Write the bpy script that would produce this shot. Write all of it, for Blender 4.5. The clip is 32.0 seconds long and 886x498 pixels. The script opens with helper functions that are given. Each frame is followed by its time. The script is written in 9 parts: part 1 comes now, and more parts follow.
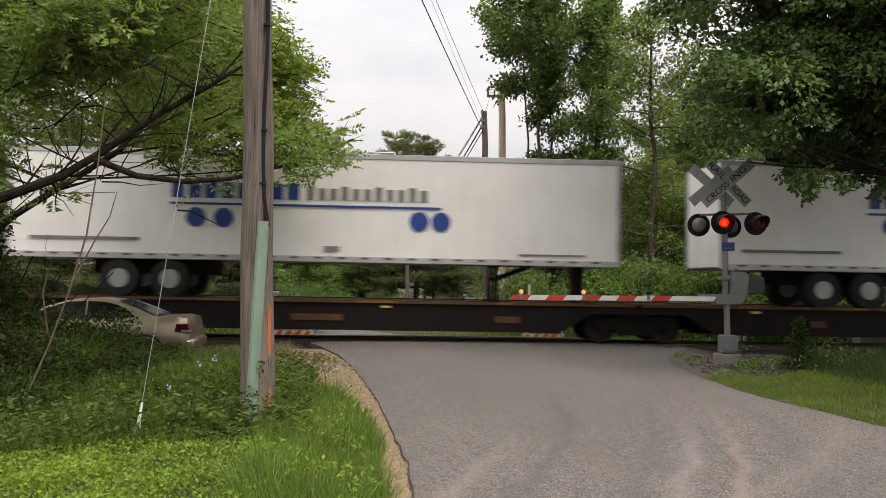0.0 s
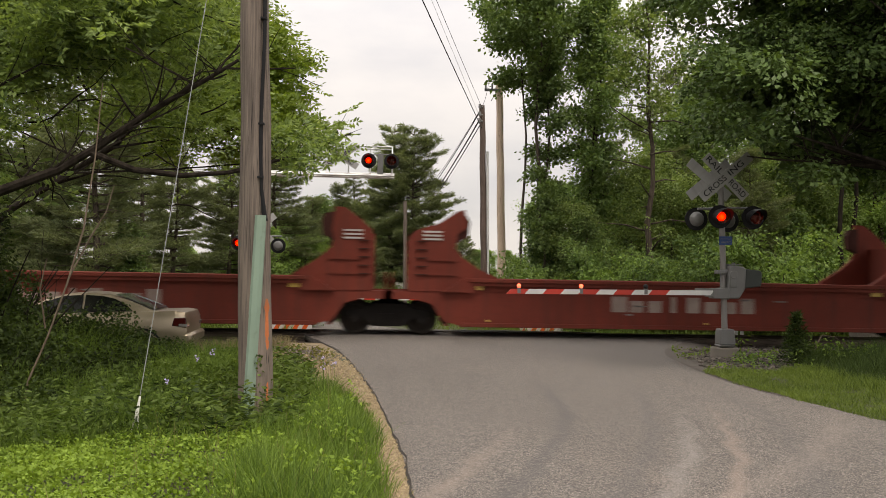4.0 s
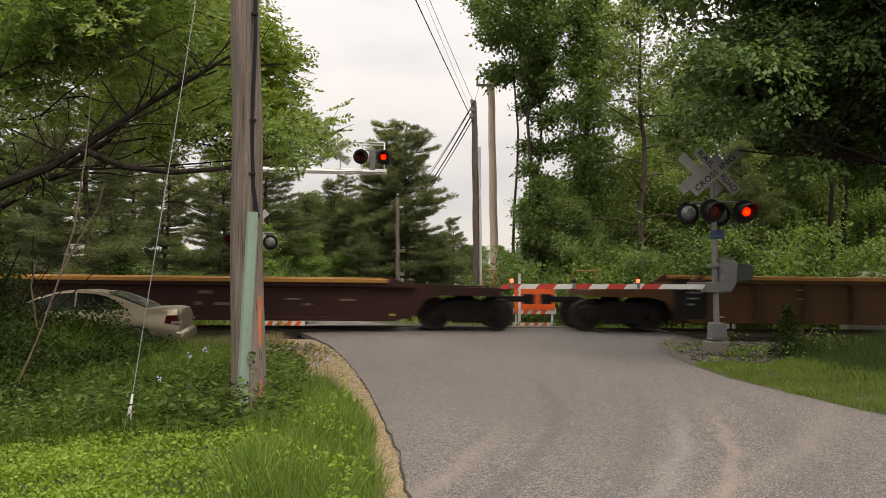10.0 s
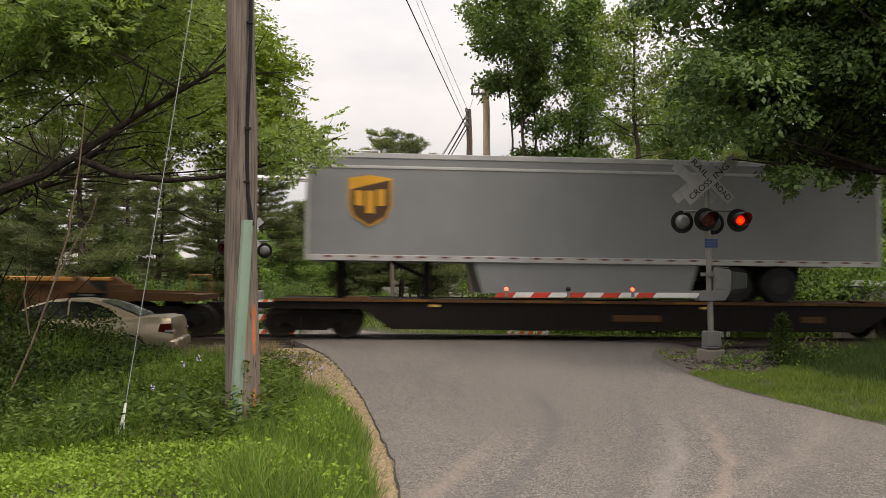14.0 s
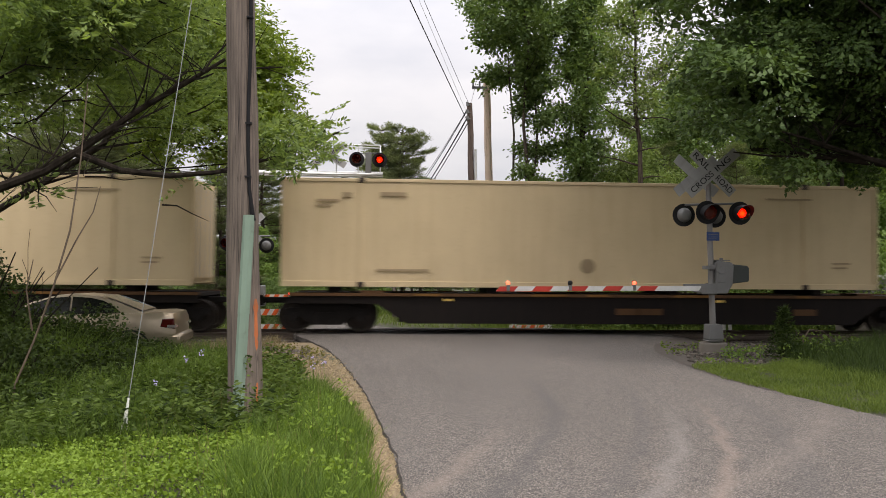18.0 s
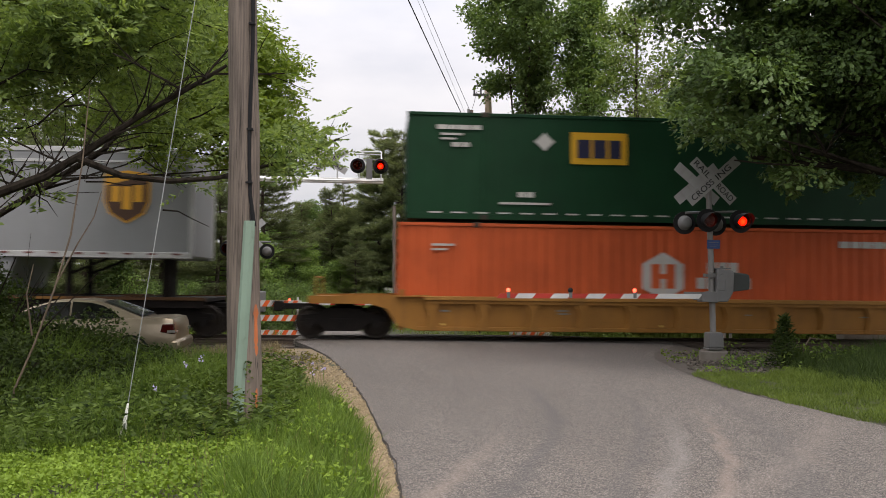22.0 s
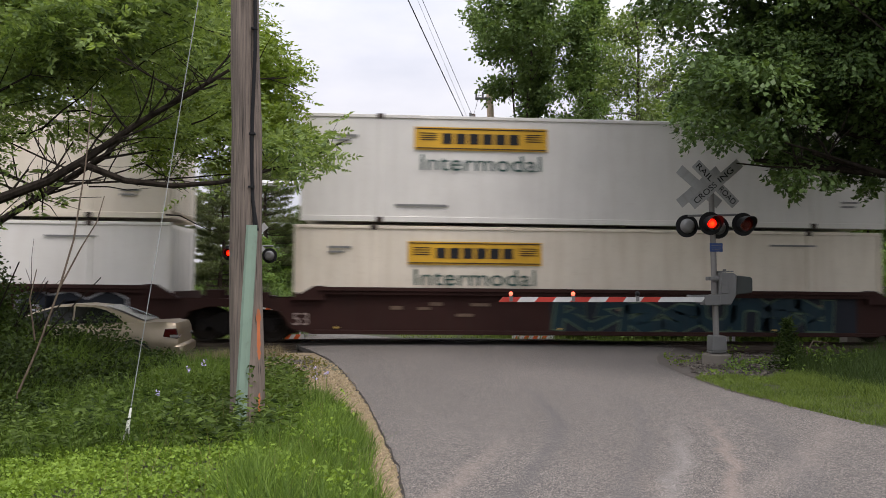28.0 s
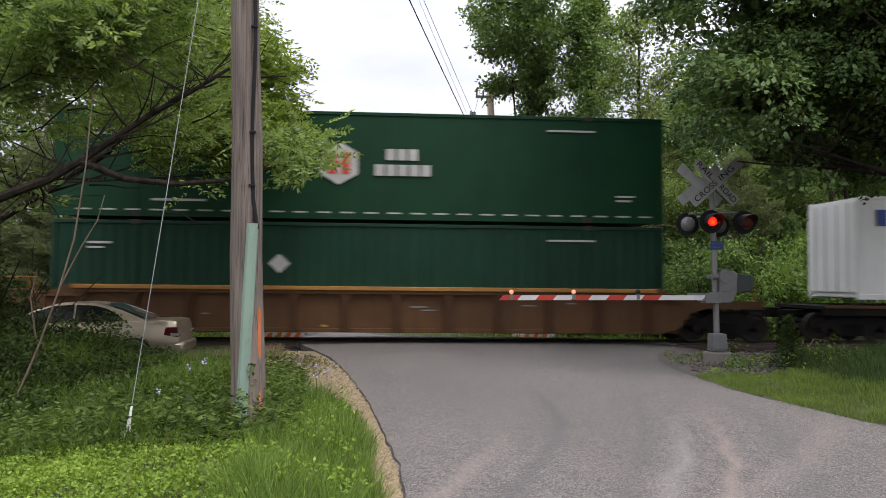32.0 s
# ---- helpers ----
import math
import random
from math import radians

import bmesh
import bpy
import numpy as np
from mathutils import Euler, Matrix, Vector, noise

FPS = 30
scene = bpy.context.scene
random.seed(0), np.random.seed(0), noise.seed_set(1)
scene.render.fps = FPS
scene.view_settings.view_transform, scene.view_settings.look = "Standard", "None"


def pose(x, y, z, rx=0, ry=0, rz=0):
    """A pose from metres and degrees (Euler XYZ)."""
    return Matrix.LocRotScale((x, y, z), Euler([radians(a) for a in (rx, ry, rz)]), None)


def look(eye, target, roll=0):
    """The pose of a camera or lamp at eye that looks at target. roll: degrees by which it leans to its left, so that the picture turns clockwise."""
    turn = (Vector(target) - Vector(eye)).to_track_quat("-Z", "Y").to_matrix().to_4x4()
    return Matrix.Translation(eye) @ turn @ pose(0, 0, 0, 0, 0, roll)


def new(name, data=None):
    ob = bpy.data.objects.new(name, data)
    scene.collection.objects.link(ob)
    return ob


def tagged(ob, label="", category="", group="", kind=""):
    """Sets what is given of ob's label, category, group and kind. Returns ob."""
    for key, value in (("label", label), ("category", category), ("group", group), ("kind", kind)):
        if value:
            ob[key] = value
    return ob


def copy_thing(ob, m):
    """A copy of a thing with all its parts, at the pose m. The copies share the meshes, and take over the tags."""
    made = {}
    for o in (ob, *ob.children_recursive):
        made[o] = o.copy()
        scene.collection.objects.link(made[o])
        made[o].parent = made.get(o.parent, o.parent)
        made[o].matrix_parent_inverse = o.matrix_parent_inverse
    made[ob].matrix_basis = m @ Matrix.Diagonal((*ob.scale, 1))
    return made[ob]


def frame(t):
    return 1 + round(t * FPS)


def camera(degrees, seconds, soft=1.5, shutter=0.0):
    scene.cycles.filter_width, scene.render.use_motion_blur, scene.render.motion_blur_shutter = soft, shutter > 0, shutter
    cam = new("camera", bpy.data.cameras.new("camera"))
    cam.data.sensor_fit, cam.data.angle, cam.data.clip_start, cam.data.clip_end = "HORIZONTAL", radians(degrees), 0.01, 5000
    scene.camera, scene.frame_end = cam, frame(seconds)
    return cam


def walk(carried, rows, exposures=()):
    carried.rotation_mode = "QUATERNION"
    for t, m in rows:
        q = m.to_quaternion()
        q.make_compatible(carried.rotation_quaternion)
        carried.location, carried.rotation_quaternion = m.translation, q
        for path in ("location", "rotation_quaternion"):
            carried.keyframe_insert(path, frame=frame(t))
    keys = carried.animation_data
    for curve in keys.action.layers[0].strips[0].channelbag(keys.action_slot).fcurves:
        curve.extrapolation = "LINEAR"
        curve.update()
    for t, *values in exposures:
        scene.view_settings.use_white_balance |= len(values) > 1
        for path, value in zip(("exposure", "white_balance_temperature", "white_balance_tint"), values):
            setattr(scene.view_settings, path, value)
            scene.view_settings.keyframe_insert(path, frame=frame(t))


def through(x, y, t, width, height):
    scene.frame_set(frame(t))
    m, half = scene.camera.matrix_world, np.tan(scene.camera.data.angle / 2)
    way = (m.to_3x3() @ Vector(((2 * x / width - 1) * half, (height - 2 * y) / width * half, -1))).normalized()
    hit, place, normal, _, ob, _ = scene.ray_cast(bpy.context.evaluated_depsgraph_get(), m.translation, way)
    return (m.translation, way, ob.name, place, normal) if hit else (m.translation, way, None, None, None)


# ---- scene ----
EYE = (0.0, 0.0, 1.65)
cam = camera(58.5, 32.0, soft=0.9, shutter=0.22)
# seconds, degrees of tilt up, turn and lean of the hand-held camera
PATH = [
    (0, 2.256, -3.171, 0.768), (0.5, 2.207, -3.179, 0.806), (1, 2.077, -3.213, 0.858), (1.5, 1.973, -3.189, 0.825),
    (2, 2.059, -3.186, 0.753), (2.5, 1.99, -3.229, 0.713), (3, 1.936, -3.246, 0.748), (3.5, 1.846, -3.298, 0.743),
    (5.5, 1.803, -3.481, 0.85), (6, 1.749, -3.599, 0.764), (6.5, 1.745, -3.663, 0.698), (7, 1.689, -3.646, 0.597),
    (7.5, 1.657, -3.66, 0.611), (8, 1.554, -3.713, 0.638), (8.5, 1.435, -3.807, 0.643), (9, 1.476, -3.918, 0.514),
    (9.5, 1.504, -3.915, 0.465), (10, 1.512, -3.883, 0.412), (10.5, 1.496, -3.943, 0.434), (11, 1.547, -3.999, 0.429),
    (11.5, 1.761, -4.148, 0.431), (12, 1.936, -4.201, 0.421), (12.5, 2.001, -4.107, 0.586), (13, 2, -4.1, 0.6),
    (13.5, 2.002, -4.183, 0.549), (14, 2.122, -4.261, 0.432), (14.5, 1.951, -4.245, 0.437), (16.5, 1.957, -4.386, 0.356),
    (17, 1.936, -4.223, 0.259), (17.5, 1.827, -4.181, 0.336), (18, 1.7, -4.148, 0.205), (18.5, 1.71, -4.097, 0.196),
    (19, 1.705, -4.07, 0.261), (19.5, 1.79, -4.156, 0.372), (20, 1.791, -4.223, 0.494), (20.5, 1.896, -4.297, 0.422),
    (21, 2.122, -4.347, 0.445), (21.5, 2.136, -4.247, 0.453), (22, 2.184, -4.112, 0.481), (22.5, 2.218, -4.135, 0.511),
    (23, 2.29, -4.086, 0.491), (23.5, 2.212, -3.934, 0.345), (24, 2.247, -3.849, 0.405), (24.5, 2.31, -3.701, 0.411),
    (25, 2.302, -3.734, 0.369), (25.5, 2.346, -3.725, 0.313), (27.5, 2.491, -3.893, 0.421), (28, 2.457, -3.935, 0.333),
    (28.5, 2.458, -3.869, 0.468), (29, 2.546, -3.809, 0.395), (29.5, 2.615, -3.874, 0.425), (30, 2.465, -3.95, 0.404),
    (30.5, 2.368, -3.969, 0.39), (31, 2.308, -3.962, 0.404), (31.5, 2.37, -3.922, 0.293), (32, 2.328, -3.899, 0.312),
]


def aim(tilt, turn, lean):
    return Matrix.Translation(EYE) @ pose(0, 0, 0, 90 + tilt, 0, turn) @ pose(0, 0, 0, 0, 0, lean)


walk(cam, [(t, aim(a, b, c)) for t, a, b, c in PATH], [(0.0, 0.98, 6950, 15), (2.0, 0.98, 7350, 15), (13.5, 0.98, 7300, 15), (17.0, 0.97, 6800, 16), (21.0, 0.97, 6750, 16), (25.0, 0.97, 6550, 16), (28.0, 0.96, 6420, 17), (31.0, 0.97, 6330, 17), (32.0, 1.12, 6250, 17)])

# ---- light: a bright overcast sky ----
world = bpy.data.worlds.new("overcast_sky")
scene.world = world
world.use_nodes = True
wn = world.node_tree.nodes
wl = world.node_tree.links
wn.clear()
w_out = wn.new("ShaderNodeOutputWorld")
w_bg = wn.new("ShaderNodeBackground")
w_sky = wn.new("ShaderNodeTexSky")
w_sky.sky_type = "NISHITA"
w_sky.sun_disc = False
w_sky.sun_elevation, w_sky.sun_rotation = radians(60), radians(208)
w_coord = wn.new("ShaderNodeTexCoord")
w_map = wn.new("ShaderNodeMapping")
w_map.inputs["Scale"].default_value = (1.6, 1.6, 4.5)
w_noise = wn.new("ShaderNodeTexNoise")
w_noise.inputs["Scale"].default_value, w_noise.inputs["Detail"].default_value = 1.7, 6.0
w_ramp = wn.new("ShaderNodeValToRGB")
w_ramp.color_ramp.elements[0].position, w_ramp.color_ramp.elements[0].color = 0.28, (0.62, 0.655, 0.71, 1)
w_ramp.color_ramp.elements[1].position, w_ramp.color_ramp.elements[1].color = 0.56, (0.86, 0.87, 0.88, 1)
w_scale = wn.new("ShaderNodeMix")
w_scale.data_type, w_scale.blend_type = "RGBA", "MULTIPLY"
w_scale.inputs[0].default_value = 1.0
w_scale.inputs["B"].default_value = (0.09, 0.09, 0.09, 1)
w_mix = wn.new("ShaderNodeMix")
w_mix.data_type = "RGBA"
w_mix.inputs[0].default_value = 0.86
wl.new(w_coord.outputs["Generated"], w_map.inputs["Vector"])
wl.new(w_map.outputs["Vector"], w_noise.inputs["Vector"])
wl.new(w_noise.outputs["Fac"], w_ramp.inputs["Fac"])
wl.new(w_sky.outputs["Color"], w_scale.inputs["A"])
wl.new(w_scale.outputs["Result"], w_mix.inputs["A"])
wl.new(w_ramp.outputs["Color"], w_mix.inputs["B"])
# an overcast dome: brightest overhead, dimmer towards the horizon
w_sep = wn.new("ShaderNodeSeparateXYZ")
w_grad = wn.new("ShaderNodeMapRange")
w_grad.interpolation_type = "SMOOTHSTEP"
w_grad.inputs["From Min"].default_value, w_grad.inputs["From Max"].default_value = 0.03, 1.0
w_grad.inputs["To Min"].default_value, w_grad.inputs["To Max"].default_value = 0.50, 1.52
w_dome = wn.new("ShaderNodeMix")
w_dome.data_type, w_dome.blend_type = "RGBA", "MULTIPLY"
w_dome.inputs[0].default_value = 1.0
wl.new(w_coord.outputs["Generated"], w_sep.inputs["Vector"])
wl.new(w_sep.outputs["Z"], w_grad.inputs["Value"])
wl.new(w_mix.outputs["Result"], w_dome.inputs["A"])
wl.new(w_grad.outputs["Result"], w_dome.inputs["B"])
wl.new(w_dome.outputs["Result"], w_bg.inputs["Color"])
w_bg.inputs["Strength"].default_value = 1.0
wl.new(w_bg.outputs["Background"], w_out.inputs["Surface"])

sun = new("sun", bpy.data.lights.new("sun", "SUN"))
sun.data.energy, sun.data.angle, sun.data.color = 0.9, radians(25), (1.0, 0.96, 0.9)
sun.matrix_world = look((0, 0, 60), (-16, 30, 0))

# ---- helpers for the building of things ----
GRADE = -0.0045
TRACK_Y = 22.35
SPEED, SLOWING = 23.2, 0.042


def run(t):
    """Metres that the train has gone at t seconds; it slows a little."""
    return SPEED * t - 0.5 * SLOWING * t * t


def place(s):
    """Metres along the train of a mark in its list, which counts 21.6 for each second until it passes."""
    return run(s / 21.6)


def lerp_rows(table, v):
    """Linear value in a table of (key, value)."""
    if v <= table[0][0]:
        return table[0][1]
    for (a, p), (b, q) in zip(table, table[1:]):
        if v <= b:
            return p + (q - p) * (v - a) / (b - a)
    return table[-1][1]


def smooth01(a, b, v):
    u = min(1, max(0, (v - a) / (b - a)))
    return u * u * (3 - 2 * u)


def ground_z(x, y):
    """Height of the ground: a gentle fall along the track, lower verges, the far side lower still."""
    z = GRADE * x
    far = smooth01(24.0, 26.5, y) * 0.33
    left = smooth01(-1.6, -4.5, x) * smooth01(3, 9, y) * 0.2 * (1 - smooth01(19, 21, y))
    bed = smooth01(18.6, 20.6, y) * (1 - smooth01(24.2, 25.6, y))
    return z - far - left - 0.05 - bed * 0.26 + 0.03 * math.sin(x * 0.9) * math.sin(y * 0.7)


def link_mesh(name, mesh, parent=None, m=None, label=""):
    ob = new(name, mesh)
    if parent is not None:
        ob.parent = parent
    if m is not None:
        ob.matrix_basis = m
    if label:
        ob["label"] = label
    return ob


def as_mesh(name, bm, material, bevel=0.0, smooth=False):
    if bevel:
        bmesh.ops.bevel(bm, geom=bm.edges[:], offset=bevel, segments=1, affect="EDGES", clamp_overlap=True)
    bmesh.ops.recalc_face_normals(bm, faces=bm.faces[:])
    me = bpy.data.meshes.new(name)
    bm.to_mesh(me)
    bm.free()
    for one in (material if isinstance(material, (list, tuple)) else [material]):
        me.materials.append(one)
    if smooth:
        me.shade_smooth()
        me.set_sharp_from_angle(angle=radians(38))
    return me


def part(name, bm, material, parent=None, label="", bevel=0.0, smooth=False, m=None):
    return link_mesh(name, as_mesh(name, bm, material, bevel, smooth), parent, m, label)


def thing(name, label, category, m=None, group="", kind=""):
    ob = new(name)
    ob.empty_display_size = 0.2
    if m is not None:
        ob.matrix_basis = m
    return tagged(ob, label, category, group, kind)


def bm_new():
    return bmesh.new()


def box(bm, x0, x1, y0, y1, z0, z1, index=0):
    v = [bm.verts.new(p) for p in ((x0, y0, z0), (x1, y0, z0), (x1, y1, z0), (x0, y1, z0),
                                   (x0, y0, z1), (x1, y0, z1), (x1, y1, z1), (x0, y1, z1))]
    for f in ((0, 3, 2, 1), (4, 5, 6, 7), (0, 1, 5, 4), (1, 2, 6, 5), (2, 3, 7, 6), (3, 0, 4, 7)):
        bm.faces.new([v[i] for i in f]).material_index = index
    return bm


def prism(bm, outline, y0, y1, index=0):
    """A plate with an outline in x and z, between two values of y."""
    a = [bm.verts.new((x, y0, z)) for x, z in outline]
    b = [bm.verts.new((x, y1, z)) for x, z in outline]
    bm.faces.new(a).material_index = index
    bm.faces.new(b[::-1]).material_index = index
    n = len(outline)
    for i in range(n):
        bm.faces.new((a[i], b[i], b[(i + 1) % n], a[(i + 1) % n])).material_index = index
    return bm


def tube(bm, p, q, r, r2=None, n=10, caps=True, index=0):
    p, q = Vector(p), Vector(q)
    r2 = r if r2 is None else r2
    d = (q - p).normalized()
    u = d.orthogonal().normalized()
    w = d.cross(u)
    ring = [[bm.verts.new(c + (u * math.cos(k * math.tau / n) + w * math.sin(k * math.tau / n)) * rad) for k in range(n)]
            for c, rad in ((p, r), (q, r2))]
    for k in range(n):
        bm.faces.new((ring[0][k], ring[0][(k + 1) % n], ring[1][(k + 1) % n], ring[1][k])).material_index = index
    if caps:
        bm.faces.new(ring[0][::-1]).material_index = index
        bm.faces.new(ring[1]).material_index = index
    return bm


def path_tube(bm, points, radii, n=8):
    """A tapered limb through a row of points."""
    points = [Vector(p) for p in points]
    old = None
    u = (points[1] - points[0]).orthogonal().normalized()
    for i, p in enumerate(points):
        d = (points[min(i + 1, len(points) - 1)] - points[max(i - 1, 0)]).normalized()
        u = (u - d * u.dot(d)).normalized()
        w = d.cross(u)
        ring = [bm.verts.new(p + (u * math.cos(k * math.tau / n) + w * math.sin(k * math.tau / n)) * radii[i]) for k in range(n)]
        if old:
            for k in range(n):
                bm.faces.new((old[k], old[(k + 1) % n], ring[(k + 1) % n], ring[k]))
        old = ring
    bm.faces.new(old)
    return bm


def quads_mesh(name, verts, material, corners=4):
    """A mesh of loose polygons with the same number of corners, from an array of points."""
    n = len(verts)
    me = bpy.data.meshes.new(name)
    me.vertices.add(n)
    me.vertices.foreach_set("co", np.asarray(verts, dtype=np.float32).ravel())
    me.loops.add(n)
    me.loops.foreach_set("vertex_index", np.arange(n, dtype=np.int32))
    me.polygons.add(n // corners)
    me.polygons.foreach_set("loop_start", np.arange(0, n, corners, dtype=np.int32))
    me.polygons.foreach_set("loop_total", np.full(n // corners, corners, dtype=np.int32))
    me.update(calc_edges=True)
    me.materials.append(material)
    return me


# ---- materials ----
def nodes_of(name):
    mat = bpy.data.materials.new(name)
    mat.use_nodes = True
    nt = mat.node_tree
    return mat, nt, nt.nodes["Principled BSDF"], nt.nodes["Material Output"]


def tex_noise(nt, scale, detail=4.0, rough=0.55, stretch=None, space="Object"):
    co = nt.nodes.new("ShaderNodeTexCoord")
    mp = nt.nodes.new("ShaderNodeMapping")
    if stretch:
        mp.inputs["Scale"].default_value = stretch
    no = nt.nodes.new("ShaderNodeTexNoise")
    no.inputs["Scale"].default_value = scale
    no.inputs["Detail"].default_value = detail
    no.inputs["Roughness"].default_value = rough
    nt.links.new(co.outputs[space], mp.inputs["Vector"])
    nt.links.new(mp.outputs["Vector"], no.inputs["Vector"])
    return no.outputs["Fac"]


def ramp(nt, fac, stops):
    cr = nt.nodes.new("ShaderNodeValToRGB")
    els = cr.color_ramp.elements
    while len(els) < len(stops):
        els.new(0.5)
    for e, (pos, col) in zip(els, stops):
        e.position, e.color = pos, (*col, 1) if len(col) == 3 else col
    nt.links.new(fac, cr.inputs["Fac"])
    return cr.outputs["Color"]


def mix(nt, a, b, fac, mode="MIX"):
    m = nt.nodes.new("ShaderNodeMix")
    m.data_type, m.blend_type = "RGBA", mode
    for key, v in ((0, fac), ("A", a), ("B", b)):
        if isinstance(v, (int, float)):
            m.inputs[key].default_value = v
        elif isinstance(v, tuple):
            m.inputs[key].default_value = (*v, 1)
        else:
            nt.links.new(v, m.inputs[key])
    return m.outputs["Result"]


def bump(nt, bsdf, height, strength=0.3, distance=0.02):
    b = nt.nodes.new("ShaderNodeBump")
    b.inputs["Strength"].default_value, b.inputs["Distance"].default_value = strength, distance
    nt.links.new(height, b.inputs["Height"])
    nt.links.new(b.outputs["Normal"], bsdf.inputs["Normal"])


def shade(c, k):
    return tuple(min(1, v * k) for v in c)


def painted(name, colour, rough=0.5, metal=0.0, wear=0.25, dirt=(0.09, 0.065, 0.045), streaks=True, scale=1.0, bumpy=0.05, vary=1.0):
    """Paint with grime in blotches and in streaks that run down."""
    mat, nt, b, _ = nodes_of(name)
    big = tex_noise(nt, 0.9 * scale, 5)
    fine = tex_noise(nt, 14 * scale, 3)
    run = tex_noise(nt, 2.2 * scale, 4, 0.6, (2.6, 1.0, 0.18) if streaks else None)
    c1 = mix(nt, shade(colour, 1 - 0.14 * vary), shade(colour, 1 + 0.1 * vary), ramp(nt, big, [(0.35, (0, 0, 0)), (0.65, (1, 1, 1))]))
    c2 = mix(nt, c1, dirt, ramp(nt, run, [(0.48, (0, 0, 0)), (0.85, (wear, wear, wear))]))
    c3 = mix(nt, c2, shade(dirt, 0.8), ramp(nt, fine, [(0.58, (0, 0, 0)), (0.8, (wear * 0.6,) * 3)]))
    nt.links.new(c3, b.inputs["Base Color"])
    b.inputs["Roughness"].default_value, b.inputs["Metallic"].default_value = rough, metal
    b.inputs["Specular IOR Level"].default_value = 0.22 if rough > 0.54 else 0.45
    bump(nt, b, fine, bumpy, 0.01)
    return mat


def leafy(name, dark, light, gloss=0.45, through=0.35, per_object=0.25):
    """Leaves: each one a little different, with light shining through."""
    mat, nt, b, out = nodes_of(name)
    geo = nt.nodes.new("ShaderNodeNewGeometry")
    info = nt.nodes.new("ShaderNodeObjectInfo")
    big = tex_noise(nt, 0.55, 2)
    col = mix(nt, dark, light, geo.outputs["Random Per Island"])
    col = mix(nt, col, light, ramp(nt, big, [(0.42, (0, 0, 0)), (0.68, (0.7, 0.7, 0.7))]))
    hsv = nt.nodes.new("ShaderNodeHueSaturation")
    val = nt.nodes.new("ShaderNodeMapRange")
    val.inputs["To Min"].default_value, val.inputs["To Max"].default_value = 1 - per_object, 1 + per_object
    nt.links.new(info.outputs["Random"], val.inputs["Value"])
    nt.links.new(val.outputs["Result"], hsv.inputs["Value"])
    nt.links.new(col, hsv.inputs["Color"])
    nt.links.new(hsv.outputs["Color"], b.inputs["Base Color"])
    b.inputs["Roughness"].default_value = gloss
    b.inputs["Specular IOR Level"].default_value = 0.22
    tr = nt.nodes.new("ShaderNodeBsdfTranslucent")
    nt.links.new(mix(nt, hsv.outputs["Color"], (1.0, 1.0, 0.45), 1.0, "MULTIPLY"), tr.inputs["Color"])
    ms = nt.nodes.new("ShaderNodeMixShader")
    ms.inputs[0].default_value = through
    nt.links.new(b.outputs["BSDF"], ms.inputs[1])
    nt.links.new(tr.outputs["BSDF"], ms.inputs[2])
    nt.links.new(ms.outputs["Shader"], out.inputs["Surface"])
    return mat


def lamp_glow(name, core, rim, radius, strength):
    """A glowing lens: a pale hot middle and a deeper red towards its rim."""
    mat, nt, b, _ = nodes_of(name)
    co = nt.nodes.new("ShaderNodeTexCoord")
    mp = nt.nodes.new("ShaderNodeMapping")
    mp.inputs["Scale"].default_value = (1 / radius, 0.0, 1 / radius)
    mp.inputs["Location"].default_value = (0.12, 0.0, 0.15)
    gr = nt.nodes.new("ShaderNodeTexGradient")
    gr.gradient_type = "SPHERICAL"
    nt.links.new(co.outputs["Object"], mp.inputs["Vector"])
    nt.links.new(mp.outputs["Vector"], gr.inputs["Vector"])
    c = ramp(nt, gr.outputs["Fac"], [(0.05, shade(rim, 0.35)), (0.35, rim), (0.8, core)])
    b.inputs["Base Color"].default_value = (*shade(rim, 0.2), 1)
    nt.links.new(c, b.inputs["Emission Color"])
    b.inputs["Emission Strength"].default_value = strength
    return mat


def glow(name, colour, strength):
    mat, nt, b, _ = nodes_of(name)
    b.inputs["Base Color"].default_value = (*colour, 1)
    b.inputs["Emission Color"].default_value = (*colour, 1)
    b.inputs["Emission Strength"].default_value = strength
    return mat


def bark(name, dark, light, scale=1.0):
    mat, nt, b, _ = nodes_of(name)
    ridges = tex_noise(nt, 9 * scale, 6, 0.65, (1.6, 1.6, 0.22))
    big = tex_noise(nt, 1.3, 3)
    c = ramp(nt, ridges, [(0.32, dark), (0.68, light)])
    c = mix(nt, c, shade(light, 1.25), ramp(nt, big, [(0.5, (0, 0, 0)), (0.8, (0.45,) * 3)]))
    nt.links.new(c, b.inputs["Base Color"])
    b.inputs["Roughness"].default_value = 0.95
    b.inputs["Specular IOR Level"].default_value = 0.1
    bump(nt, b, ridges, 0.6, 0.03)
    return mat


